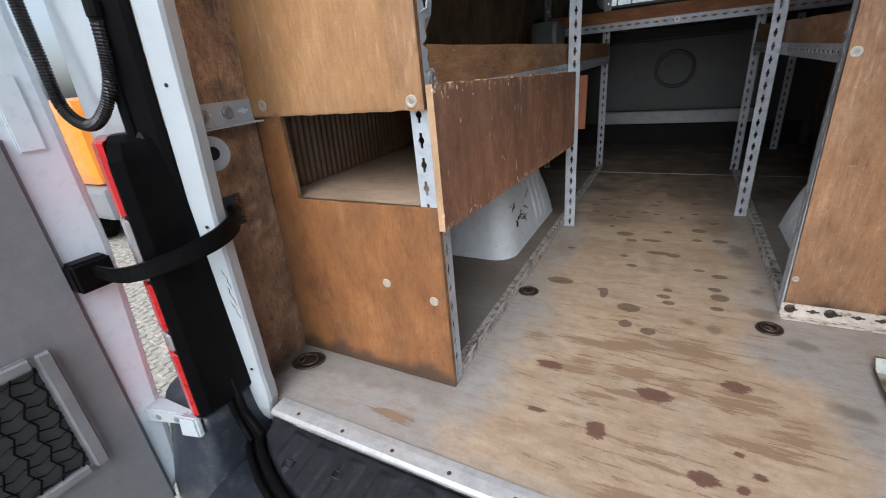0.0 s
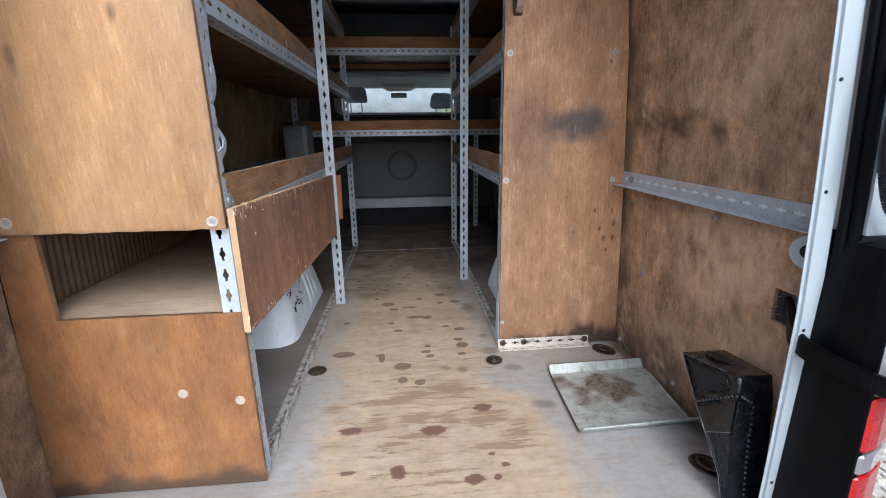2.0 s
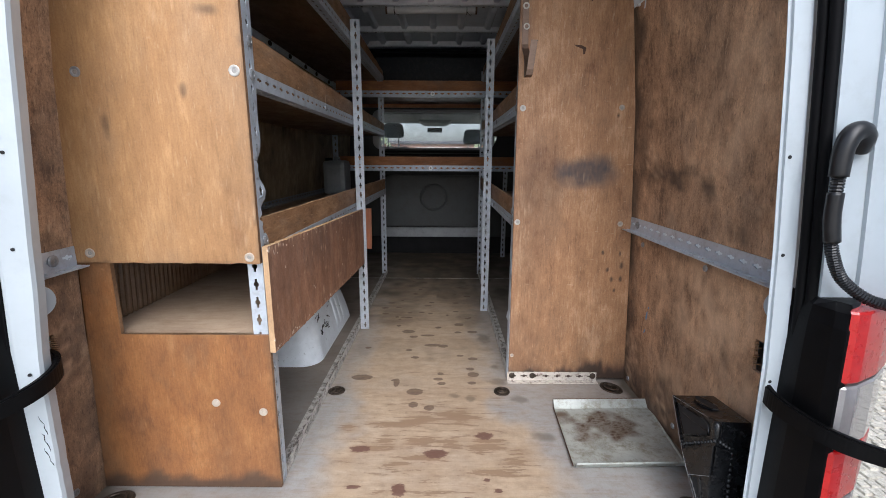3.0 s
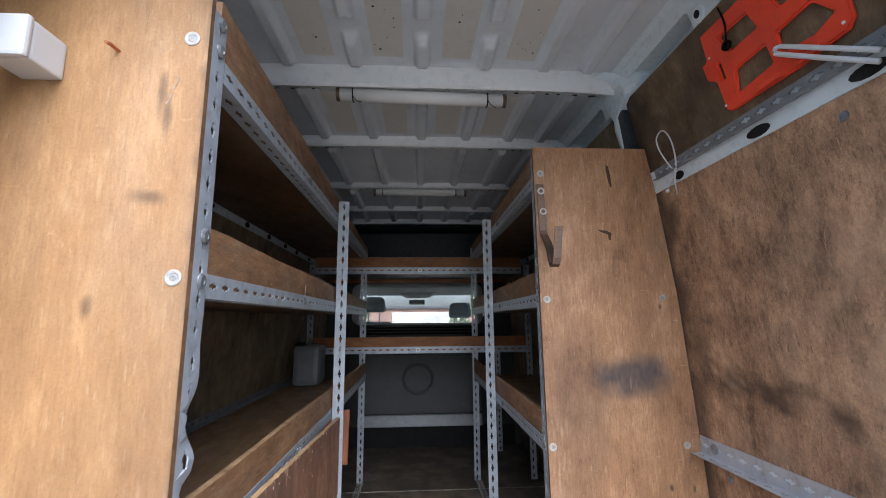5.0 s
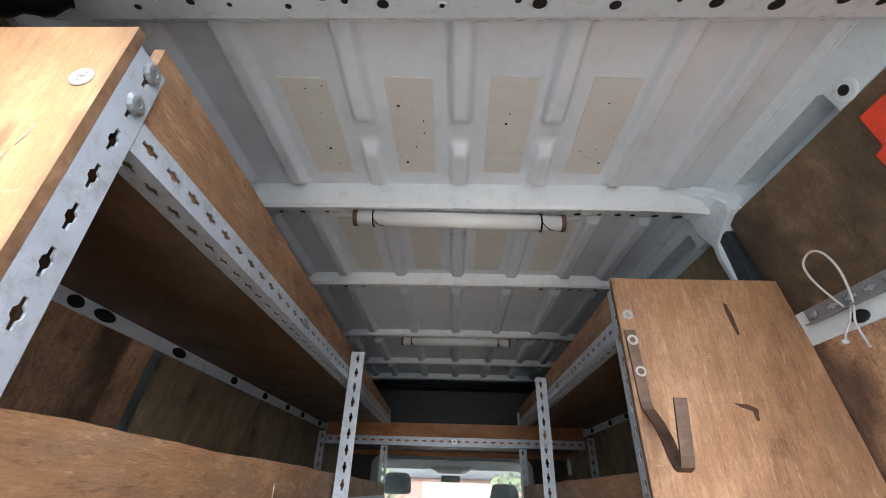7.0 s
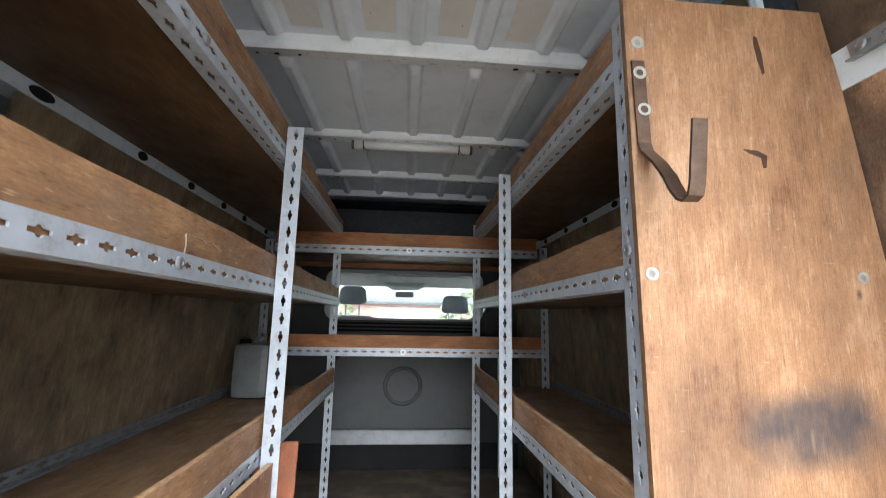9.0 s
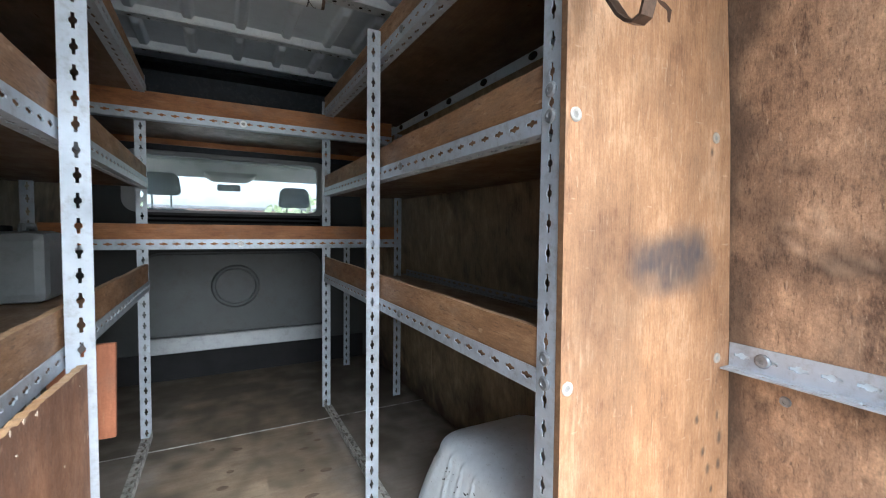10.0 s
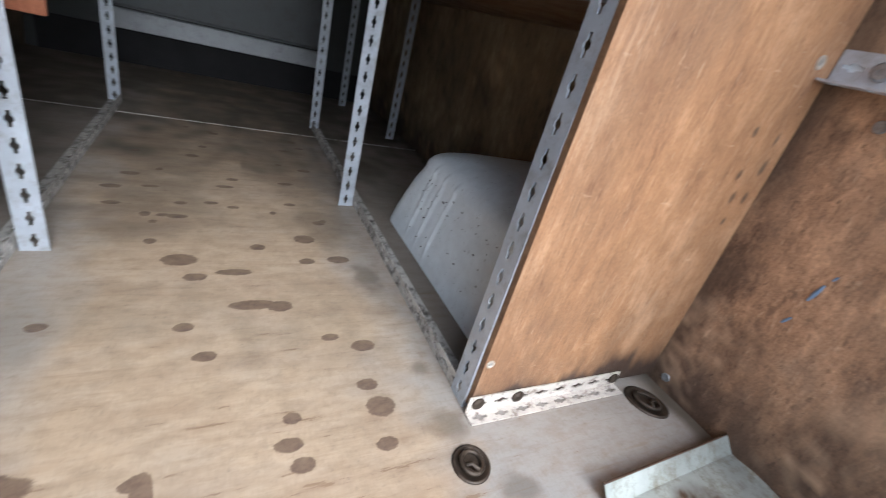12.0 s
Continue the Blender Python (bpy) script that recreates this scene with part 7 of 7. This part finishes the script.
for y, z in ((0.30, 1.512), (0.21, 1.513)):
    part("clip_tab", boxed(wall_x(z) - 0.024, wall_x(z) - 0.0125, y - 0.028, y + 0.028, z - 0.006, z + 0.006, bevel=0.003), RED_PLASTIC, red)
knob = base_of("knob", (0.699, 0.372, 1.644), "black round knob on a thin black cord over the red frame", "knob")
bm = bmesh.new()
disc(bm, (0.699, 0.372, 1.644), (-1, 0, 0.1), [(0.0, 0.011), (0.004, 0.0125), (0.01, 0.011), (0.012, 0.006), (0.009, 0.0045), (0.009, 0.0005)], 18)
part("knob_body", bm, BLACK, knob)
bm = bmesh.new()
tube(bm, curve([(0.693, 0.372, 1.644), (0.688, 0.362, 1.69), (0.684, 0.372, 1.742)]), 0.0022, 6)
part("cord", bm, BLACK, knob, "thin black cord")

# white hook-shaped cord end and dark latch at the rear upper corners
bm = bmesh.new()
tube(bm, [(0.724, 0.105, 1.430), (0.712, 0.18, 1.486), (0.702, 0.250, 1.540), (0.700, 0.259, 1.548), (0.700, 0.261, 1.554), (0.700, 0.257, 1.558), (0.702, 0.248, 1.556), (0.712, 0.176, 1.503), (0.724, 0.10, 1.447)], 0.005, 8)
whole("grab_loop", bm, WHITE_PLASTIC, "pale plastic loop on the upper rail", "loop", smooth=True)
latch = base_of("door_latch", (-0.70, 0.05, 1.48), "grey steel latch bracket with black rubber parts on the rear pillar", "latch")
bm = bmesh.new()
hexa(bm, [(-0.70, 0.005, 1.385), (-0.63, 0.0, 1.375), (-0.63, 0.012, 1.375), (-0.70, 0.02, 1.385), (-0.70, 0.005, 1.56), (-0.60, 0.0, 1.54), (-0.60, 0.012, 1.54), (-0.70, 0.02, 1.56)], 0.003)
part("plate", bm, BUMPER, latch, "dark grey latch plate")
bm = bmesh.new()
tube(bm, [(-0.66, 0.015, 1.44), (-0.655, 0.035, 1.43), (-0.65, 0.065, 1.425), (-0.645, 0.10, 1.424)], 0.012, 8, radii=[0.016, 0.02, 0.014, 0.005])
part("tongue", bm, BLACK, latch, smooth=True)
bm = bmesh.new()
tube(bm, curve([(-0.77, 0.10, 1.63), (-0.72, 0.15, 1.675), (-0.66, 0.195, 1.70), (-0.61, 0.225, 1.718), (-0.565, 0.25, 1.742)]), 0.03, 12, radii=[0.036 + 0.004 * math.sin(i * 1.3) - (0.022 * max(0, i - 17) / 7) for i in range(25)])
whole("cable_boot", bm, BLACK, "black rubber cable boot at the roof corner", "cable boot", smooth=True)


# ---- rear doors ----
def conduit(points, r=0.013):
    """A corrugated hose through points."""
    pts = [Vector(p) for p in points]
    fine = []
    for i in range(len(pts) - 1):
        p0, p1, p2, p3 = pts[max(0, i - 1)], pts[i], pts[i + 1], pts[min(len(pts) - 1, i + 2)]
        n = max(4, int((p2 - p1).length / 0.0023))
        for k in range(n):
            t = k / n
            fine.append(0.5 * ((2 * p1) + (p2 - p0) * t + (2 * p0 - 5 * p1 + 4 * p2 - p3) * t * t + (3 * p1 - p0 - 3 * p2 + p3) * t ** 3))
    bm = bmesh.new()
    tube(bm, fine, r, 10, radii=[r * (1.0 if i % 2 else 0.82) for i in range(len(fine))])
    return bm


def rear_door(side):
    """A rear door swung open to stand along the van's side; built closed to its hinge line."""
    hx, hy = side * 0.955, -0.145
    door = base_of("rear_door", (hx, hy, 0), "white rear door swung open, with a grey trim panel and net pocket", "van door", "rear doors")

    def at(u, v, w):
        # u away from the hinge, v up, w out of the inner face
        ang = radians(2)
        return (hx + side * (u * math.sin(ang)) - side * w * math.cos(ang), hy - u * math.cos(ang), v)

    def slab(u0, u1, v0, v1, w0, w1, bev=0.0):
        bm = bmesh.new()
        hexa(bm, [at(u0, v0, w0), at(u1, v0, w0), at(u1, v0, w1), at(u0, v0, w1), at(u0, v1, w0), at(u1, v1, w0), at(u1, v1, w1), at(u0, v1, w1)])
        bmesh.ops.recalc_face_normals(bm, faces=bm.faces[:])
        if bev:
            bmesh.ops.bevel(bm, geom=bm.edges[:], offset=bev, segments=3, affect="EDGES")
        return bm
    part("door_skin", slab(0.06, 0.78, -0.20, 1.75, -0.05, -0.01, 0.012), PAINT, door)
    bm = bmesh.new()
    rows = []
    for v in [-0.185, -0.18, -0.17, -0.155, -0.135, -0.11, -0.08] + steps(-0.04, 1.72, 22):
        u0 = -0.015 + 0.085 * max(0.0, 0.45 - v) + 0.045 * max(0.0, (-0.08 - v) / 0.105) ** 2.2
        rows.append([at(u0, v, -0.012), at(u0 - 0.002, v, 0.008), at(u0 + 0.004, v, 0.018), at(u0 + 0.014, v, 0.022), at(0.112, v, 0.022), at(0.112, v, -0.012)])
    lathe_strip(bm, rows)
    part("hinge_stile", bm, PAINT, door)
    part("lock_stile", slab(0.70, 0.78, -0.20, 1.72, -0.012, 0.022, 0.012), PAINT, door)
    part("upper_panel", slab(0.10, 0.70, 0.62, 1.70, -0.012, 0.012, 0.006), PAINT, door)
    part("pressed_recess", slab(0.018, 0.058, 0.645, 0.77, 0.0215, 0.026, 0.003), PAINT, door)
    part("trim_panel", slab(0.072, 0.70, -0.19, 0.68, 0.012, 0.034, 0.008), GREY_PLASTIC, door, "grey plastic trim panel")
    pocket = part("pocket_frame", slab(0.145, 0.178, 0.03, 0.315, 0.034, 0.05, 0.008), GREY_PLASTIC, door)
    part("pocket_rail", slab(0.178, 0.6, 0.288, 0.315, 0.034, 0.05, 0.006), GREY_PLASTIC, pocket)
    part("pocket_rail", slab(0.178, 0.6, 0.03, 0.055, 0.034, 0.05, 0.006), GREY_PLASTIC, pocket)
    part("pocket_back", slab(0.178, 0.6, 0.055, 0.288, 0.0345, 0.037), plain("dark_pocket_%s" % ("a" if side < 0 else "b"), (0.05, 0.055, 0.055), 0.7), pocket)
    bm = bmesh.new()
    for i in range(9):
        v = 0.062 + 0.027 * i
        tube(bm, [at(0.178 + 0.02 * k, v + 0.004 * (-1) ** k, 0.043) for k in range(21)], 0.002, 4)
    for i in range(12):
        u = 0.185 + i * 0.034
        tube(bm, [at(u + 0.005 * (-1) ** k, 0.055 + 0.026 * k, 0.044) for k in range(10)], 0.002, 4)
    part("net", bm, BLACK, pocket, "black elastic net")
    part("strap_bracket", slab(0.01 if side < 0 else 0.05, 0.078 if side < 0 else 0.118, 0.385, 0.445, 0.022, 0.06, 0.006), BLACK, door, "black strap bracket")
    bm = bmesh.new()
    hexa(bm, [(side * 0.80, -0.164, 0.060), (side * 0.80, -0.180, 0.060), (side * 0.96, -0.206, 0.036), (side * 0.96, -0.160, 0.036), (side * 0.80, -0.162, 0.086), (side * 0.80, -0.178, 0.086), (side * 0.96, -0.204, 0.076), (side * 0.96, -0.158, 0.076)])
    bmesh.ops.recalc_face_normals(bm, faces=bm.faces[:])
    bmesh.ops.bevel(bm, geom=bm.edges[:], offset=0.003, segments=2, affect="EDGES")
    hinge = part("hinge", bm, PILLAR_PAINT_DIMMED, door)
    bm = bmesh.new()
    hexa(bm, [(side * 0.772, -0.172, 0.036), (side * 0.772, -0.186, 0.040), (side * 0.815, -0.200, 0.044), (side * 0.82, -0.172, 0.036), (side * 0.776, -0.168, 0.082), (side * 0.780, -0.180, 0.086), (side * 0.815, -0.194, 0.094), (side * 0.82, -0.168, 0.084)])
    bmesh.ops.recalc_face_normals(bm, faces=bm.faces[:])
    bmesh.ops.bevel(bm, geom=bm.edges[:], offset=0.004, segments=2, affect="EDGES")
    part("hinge_knuckle", bm, PILLAR_PAINT_DIMMED, hinge, "chipped white hinge knuckle")
    for u in (0.25, 0.6):
        bm = bmesh.new()
        disc(bm, (side * (0.80 + 0.16 * u), -0.179 - 0.026 * u, 0.072 - 0.016 * u), (-side * 0.18, -0.98, 0), [(0.0, 0.007), (0.003, 0.006), (0.003, 0.001)], 10)
        part("hinge_bolt", bm, ZINC, hinge)
    return at


at_l = rear_door(-1)
rear_door(1)
pts = [Vector(p) for p in ((-0.826, 0.07, 0.462), (-0.79, 0.052, 0.466), (-0.752, 0.028, 0.466), (-0.727, 0.0, 0.461), (-0.717, -0.035, 0.453), (-0.721, -0.075, 0.445), (-0.738, -0.118, 0.437), (-0.765, -0.160, 0.430), (-0.81, -0.186, 0.424))] + [Vector(at_l(0.04, 0.418, 0.05))]


def strap(points, label):
    bm = bmesh.new()
    rows = []
    points = curve(points, 4)
    for i, p in enumerate(points):
        q = points[min(i + 1, len(points) - 1)] - points[max(i - 1, 0)]
        side = q.cross(Vector((0, 0, 1))).normalized() * 0.006
        k = i / (len(points) - 1)
        u = Vector((0, 0, 0.011 + 0.011 * min(1, k / 0.3) if k < 0.3 else 0.022 - 0.009 * (k - 0.3) / 0.7))
        rows.append([bm.verts.new(p + s * side + k * u) for s, k in ((-1, -1), (1, -1), (1, 1), (-1, 1))])
    for p, q in zip(rows, rows[1:]):
        for j in range(4):
            bm.faces.new((p[j], p[(j + 1) % 4], q[(j + 1) % 4], q[j]))
    bm.faces.new(rows[0])
    bm.faces.new(rows[-1][::-1])
    bmesh.ops.recalc_face_normals(bm, faces=bm.faces[:])
    bmesh.ops.bevel(bm, geom=bm.edges[:], offset=0.003, segments=2, affect="EDGES")
    return whole("door_check_strap", bm, BLACK, label, "check strap", group="door check straps")


strap(pts, "black plastic check strap between pillar and open rear door")
strap([Vector(p) for p in ((0.832, 0.08, 0.475), (0.812, 0.05, 0.468), (0.783, 0.015, 0.457), (0.757, -0.02, 0.447), (0.744, -0.06, 0.440), (0.749, -0.105, 0.435), (0.766, -0.165, 0.432), (0.80, -0.205, 0.430), (0.86, -0.232, 0.424), (0.905, -0.235, 0.418))], "black plastic check strap of the other rear door")
bm = conduit([(-0.760, -0.090, 0.98), (-0.765, -0.094, 0.83), (-0.772, -0.104, 0.745), (-0.798, -0.120, 0.694), (-0.84, -0.130, 0.680), (-0.882, -0.137, 0.712), (-0.90, -0.132, 0.80), (-0.91, -0.128, 0.9), (-0.915, -0.128, 1.02)], 0.0108)
hose = base_of("cable_conduit", (-0.755, -0.09, 0.98), "black corrugated cable conduit looping from pillar to door", "conduit", "door cable conduits")
part("hose", bm, CONDUIT, hose)
bm = bmesh.new()
tube(bm, [(-0.752, -0.086, 1.2), (-0.757, -0.088, 1.0), (-0.763, -0.094, 0.835)], 0.0122, 12)
part("sleeve", bm, RUBBER, hose, "smooth black rubber sleeve")
bm = conduit([(0.748, -0.108, 0.885), (0.748, -0.108, 0.84), (0.752, -0.108, 0.79), (0.762, -0.110, 0.745), (0.785, -0.115, 0.70), (0.83, -0.135, 0.668), (0.89, -0.16, 0.672), (0.96, -0.2, 0.73)], 0.0105)
hose = base_of("cable_conduit", (0.755, -0.108, 0.79), "black corrugated cable conduit with a moulded elbow on the pillar", "conduit", "door cable conduits")
part("hose", bm, CONDUIT, hose)
bm = bmesh.new()
tube(bm, curve([(0.79, -0.085, 0.925), (0.785, -0.098, 0.942), (0.77, -0.106, 0.952), (0.755, -0.108, 0.945), (0.747, -0.108, 0.92), (0.747, -0.108, 0.878)]), 0.0128, 12, radii=[0.018 - 0.004 * i / 30 for i in range(31)])
part("elbow", bm, CONDUIT, hose, "smooth black moulded elbow", smooth=True)
bm = bmesh.new()
tube(bm, curve([(0.748, -0.108, 0.852), (0.750, -0.108, 0.81), (0.757, -0.109, 0.768)]), 0.0122, 12)
part("sleeve", bm, CONDUIT, hose, "smooth black sleeve", smooth=True)

# ---- outside ----
bm = bmesh.new()
v = [bm.verts.new(p) for p in ((-300, -300, -0.66), (300, -300, -0.66), (300, 300, -0.66), (-300, 300, -0.66))]
bm.faces.new(v)
whole("ground", bm, GROUND, "weathered paved yard", "ground", "structure")
rnd = random.Random(9)
verts, faces = [], []
for i in range(190):
    for j in range(130):
        x, y = -5.6 + i * 0.059 + (j % 2) * 0.028, -2.6 + j * 0.059
        s = 0.028 - rnd.random() * 0.007
        x, y = x + rnd.uniform(-0.009, 0.009), y + rnd.uniform(-0.009, 0.009)
        h = -0.656 + rnd.random() * 0.009
        k = len(verts)
        verts += [(x - s, y - s, -0.67), (x + s, y - s, -0.67), (x + s, y + s, -0.67), (x - s, y + s, -0.67),
                  (x - s * 0.8, y - s * 0.8, h), (x + s * 0.8, y - s * 0.8, h), (x + s * 0.8, y + s * 0.8, h), (x - s * 0.8, y + s * 0.8, h)]
        faces += [tuple(k + n for n in q) for q in ((4, 5, 6, 7), (0, 1, 5, 4), (1, 2, 6, 5), (2, 3, 7, 6), (3, 0, 4, 7))]
me = bpy.data.meshes.new("stone_setts")
me.from_pydata(verts, [], faces)
me.materials.append(SETT)
tagged(new("stone_setts", me), "small worn grey-brown stone setts round and under the van", "paving", "", "stuff")

car = base_of("parked_van", (-6.5, 2.3, -0.66), "orange parked van with a grey bumper", "van")
bm = bmesh.new()
box(bm, -8.3, -4.6, 1.4, 3.2, -0.05, 0.75, 0.12)
part("body", bm, ORANGE, car)
part("bumper", boxed(-8.4, -4.5, 1.35, 3.25, -0.35, -0.04, bevel=0.05), GREY_PLASTIC, car)
for x in (-7.6, -5.3):
    for y in (1.5, 3.1):
        bm = bmesh.new()
        disc(bm, (x, y - 0.1, -0.34), (0, 1, 0), [(0, 0.2), (0, 0.32), (0.2, 0.32), (0.2, 0.2)], 24)
        part("wheel", bm, RUBBER, car)

house = base_of("brick_garage", (-0.5, 17, -0.66), "low red brick garage with a white door beyond the windscreen", "garage")
part("wall", boxed(-4.2, 3.2, 16, 20, -0.66, 1.46), BRICK, house)
part("roof", boxed(-4.35, 3.35, 15.85, 20.1, 1.46, 1.56, bevel=0.02), SLATE, house)
door = part("garage_door", boxed(-1.0, 1.9, 15.93, 16.0, -0.66, 1.33, bevel=0.02), plain("garage_paint", (0.72, 0.72, 0.71), 0.5), house, "white garage door")
for i in range(7):
    part("door_panel", boxed(-0.94, 1.84, 15.915, 15.93, -0.6 + 0.275 * i, -0.36 + 0.275 * i, bevel=0.006), door.data.materials[0], door)
bm = bmesh.new()
rnd = random.Random(3)
for i in range(7000):
    x, y, z = rnd.uniform(-10, 12), rnd.uniform(12.5, 14), rnd.uniform(-0.66, 3.4)
    top = (1.75 if x > 1.6 else 1.45) + 0.6 * noise.noise((x * 1.7, 0, 0))
    if -1.5 + 0.4 * noise.noise((0, z, 1)) < x < 1.0 + 0.4 * noise.noise((0, z * 2, 5)) or z > top:
        continue
    a = Vector((rnd.uniform(-1, 1), rnd.uniform(-1, 1), rnd.uniform(-1, 1))).normalized() * 0.16
    b = a.orthogonal().normalized() * 0.1
    c = Vector((x, y, z))
    bm.faces.new([bm.verts.new(c + q) for q in (-a, b, a, -b)])
whole("hedge", bm, HEDGE, "low green hedge beyond the windscreen", "hedge", "stuff")

for k, (y0, z0, y1, z1, r) in enumerate(((0.645, 0.33, 0.638, 0.365, 0.0035), (0.634, 0.376, 0.63, 0.386, 0.002), (0.656, 0.275, 0.648, 0.292, 0.0025))):
    bm = bmesh.new()
    pts = [(wall_x(z0 + (z1 - z0) * i / 5) - 0.0002, y0 + (y1 - y0) * i / 5 + 0.003 * noise.noise((i, k, 2)), z0 + (z1 - z0) * i / 5) for i in range(6)]
    tube(bm, pts, r, 6, radii=[r * (0.3 + 0.7 * math.sin(math.pi * (i + 0.5) / 6)) for i in range(6)])
    part("paint_scuff", bm, BLUE_PAINT, wall_r, "smear of blue paint")
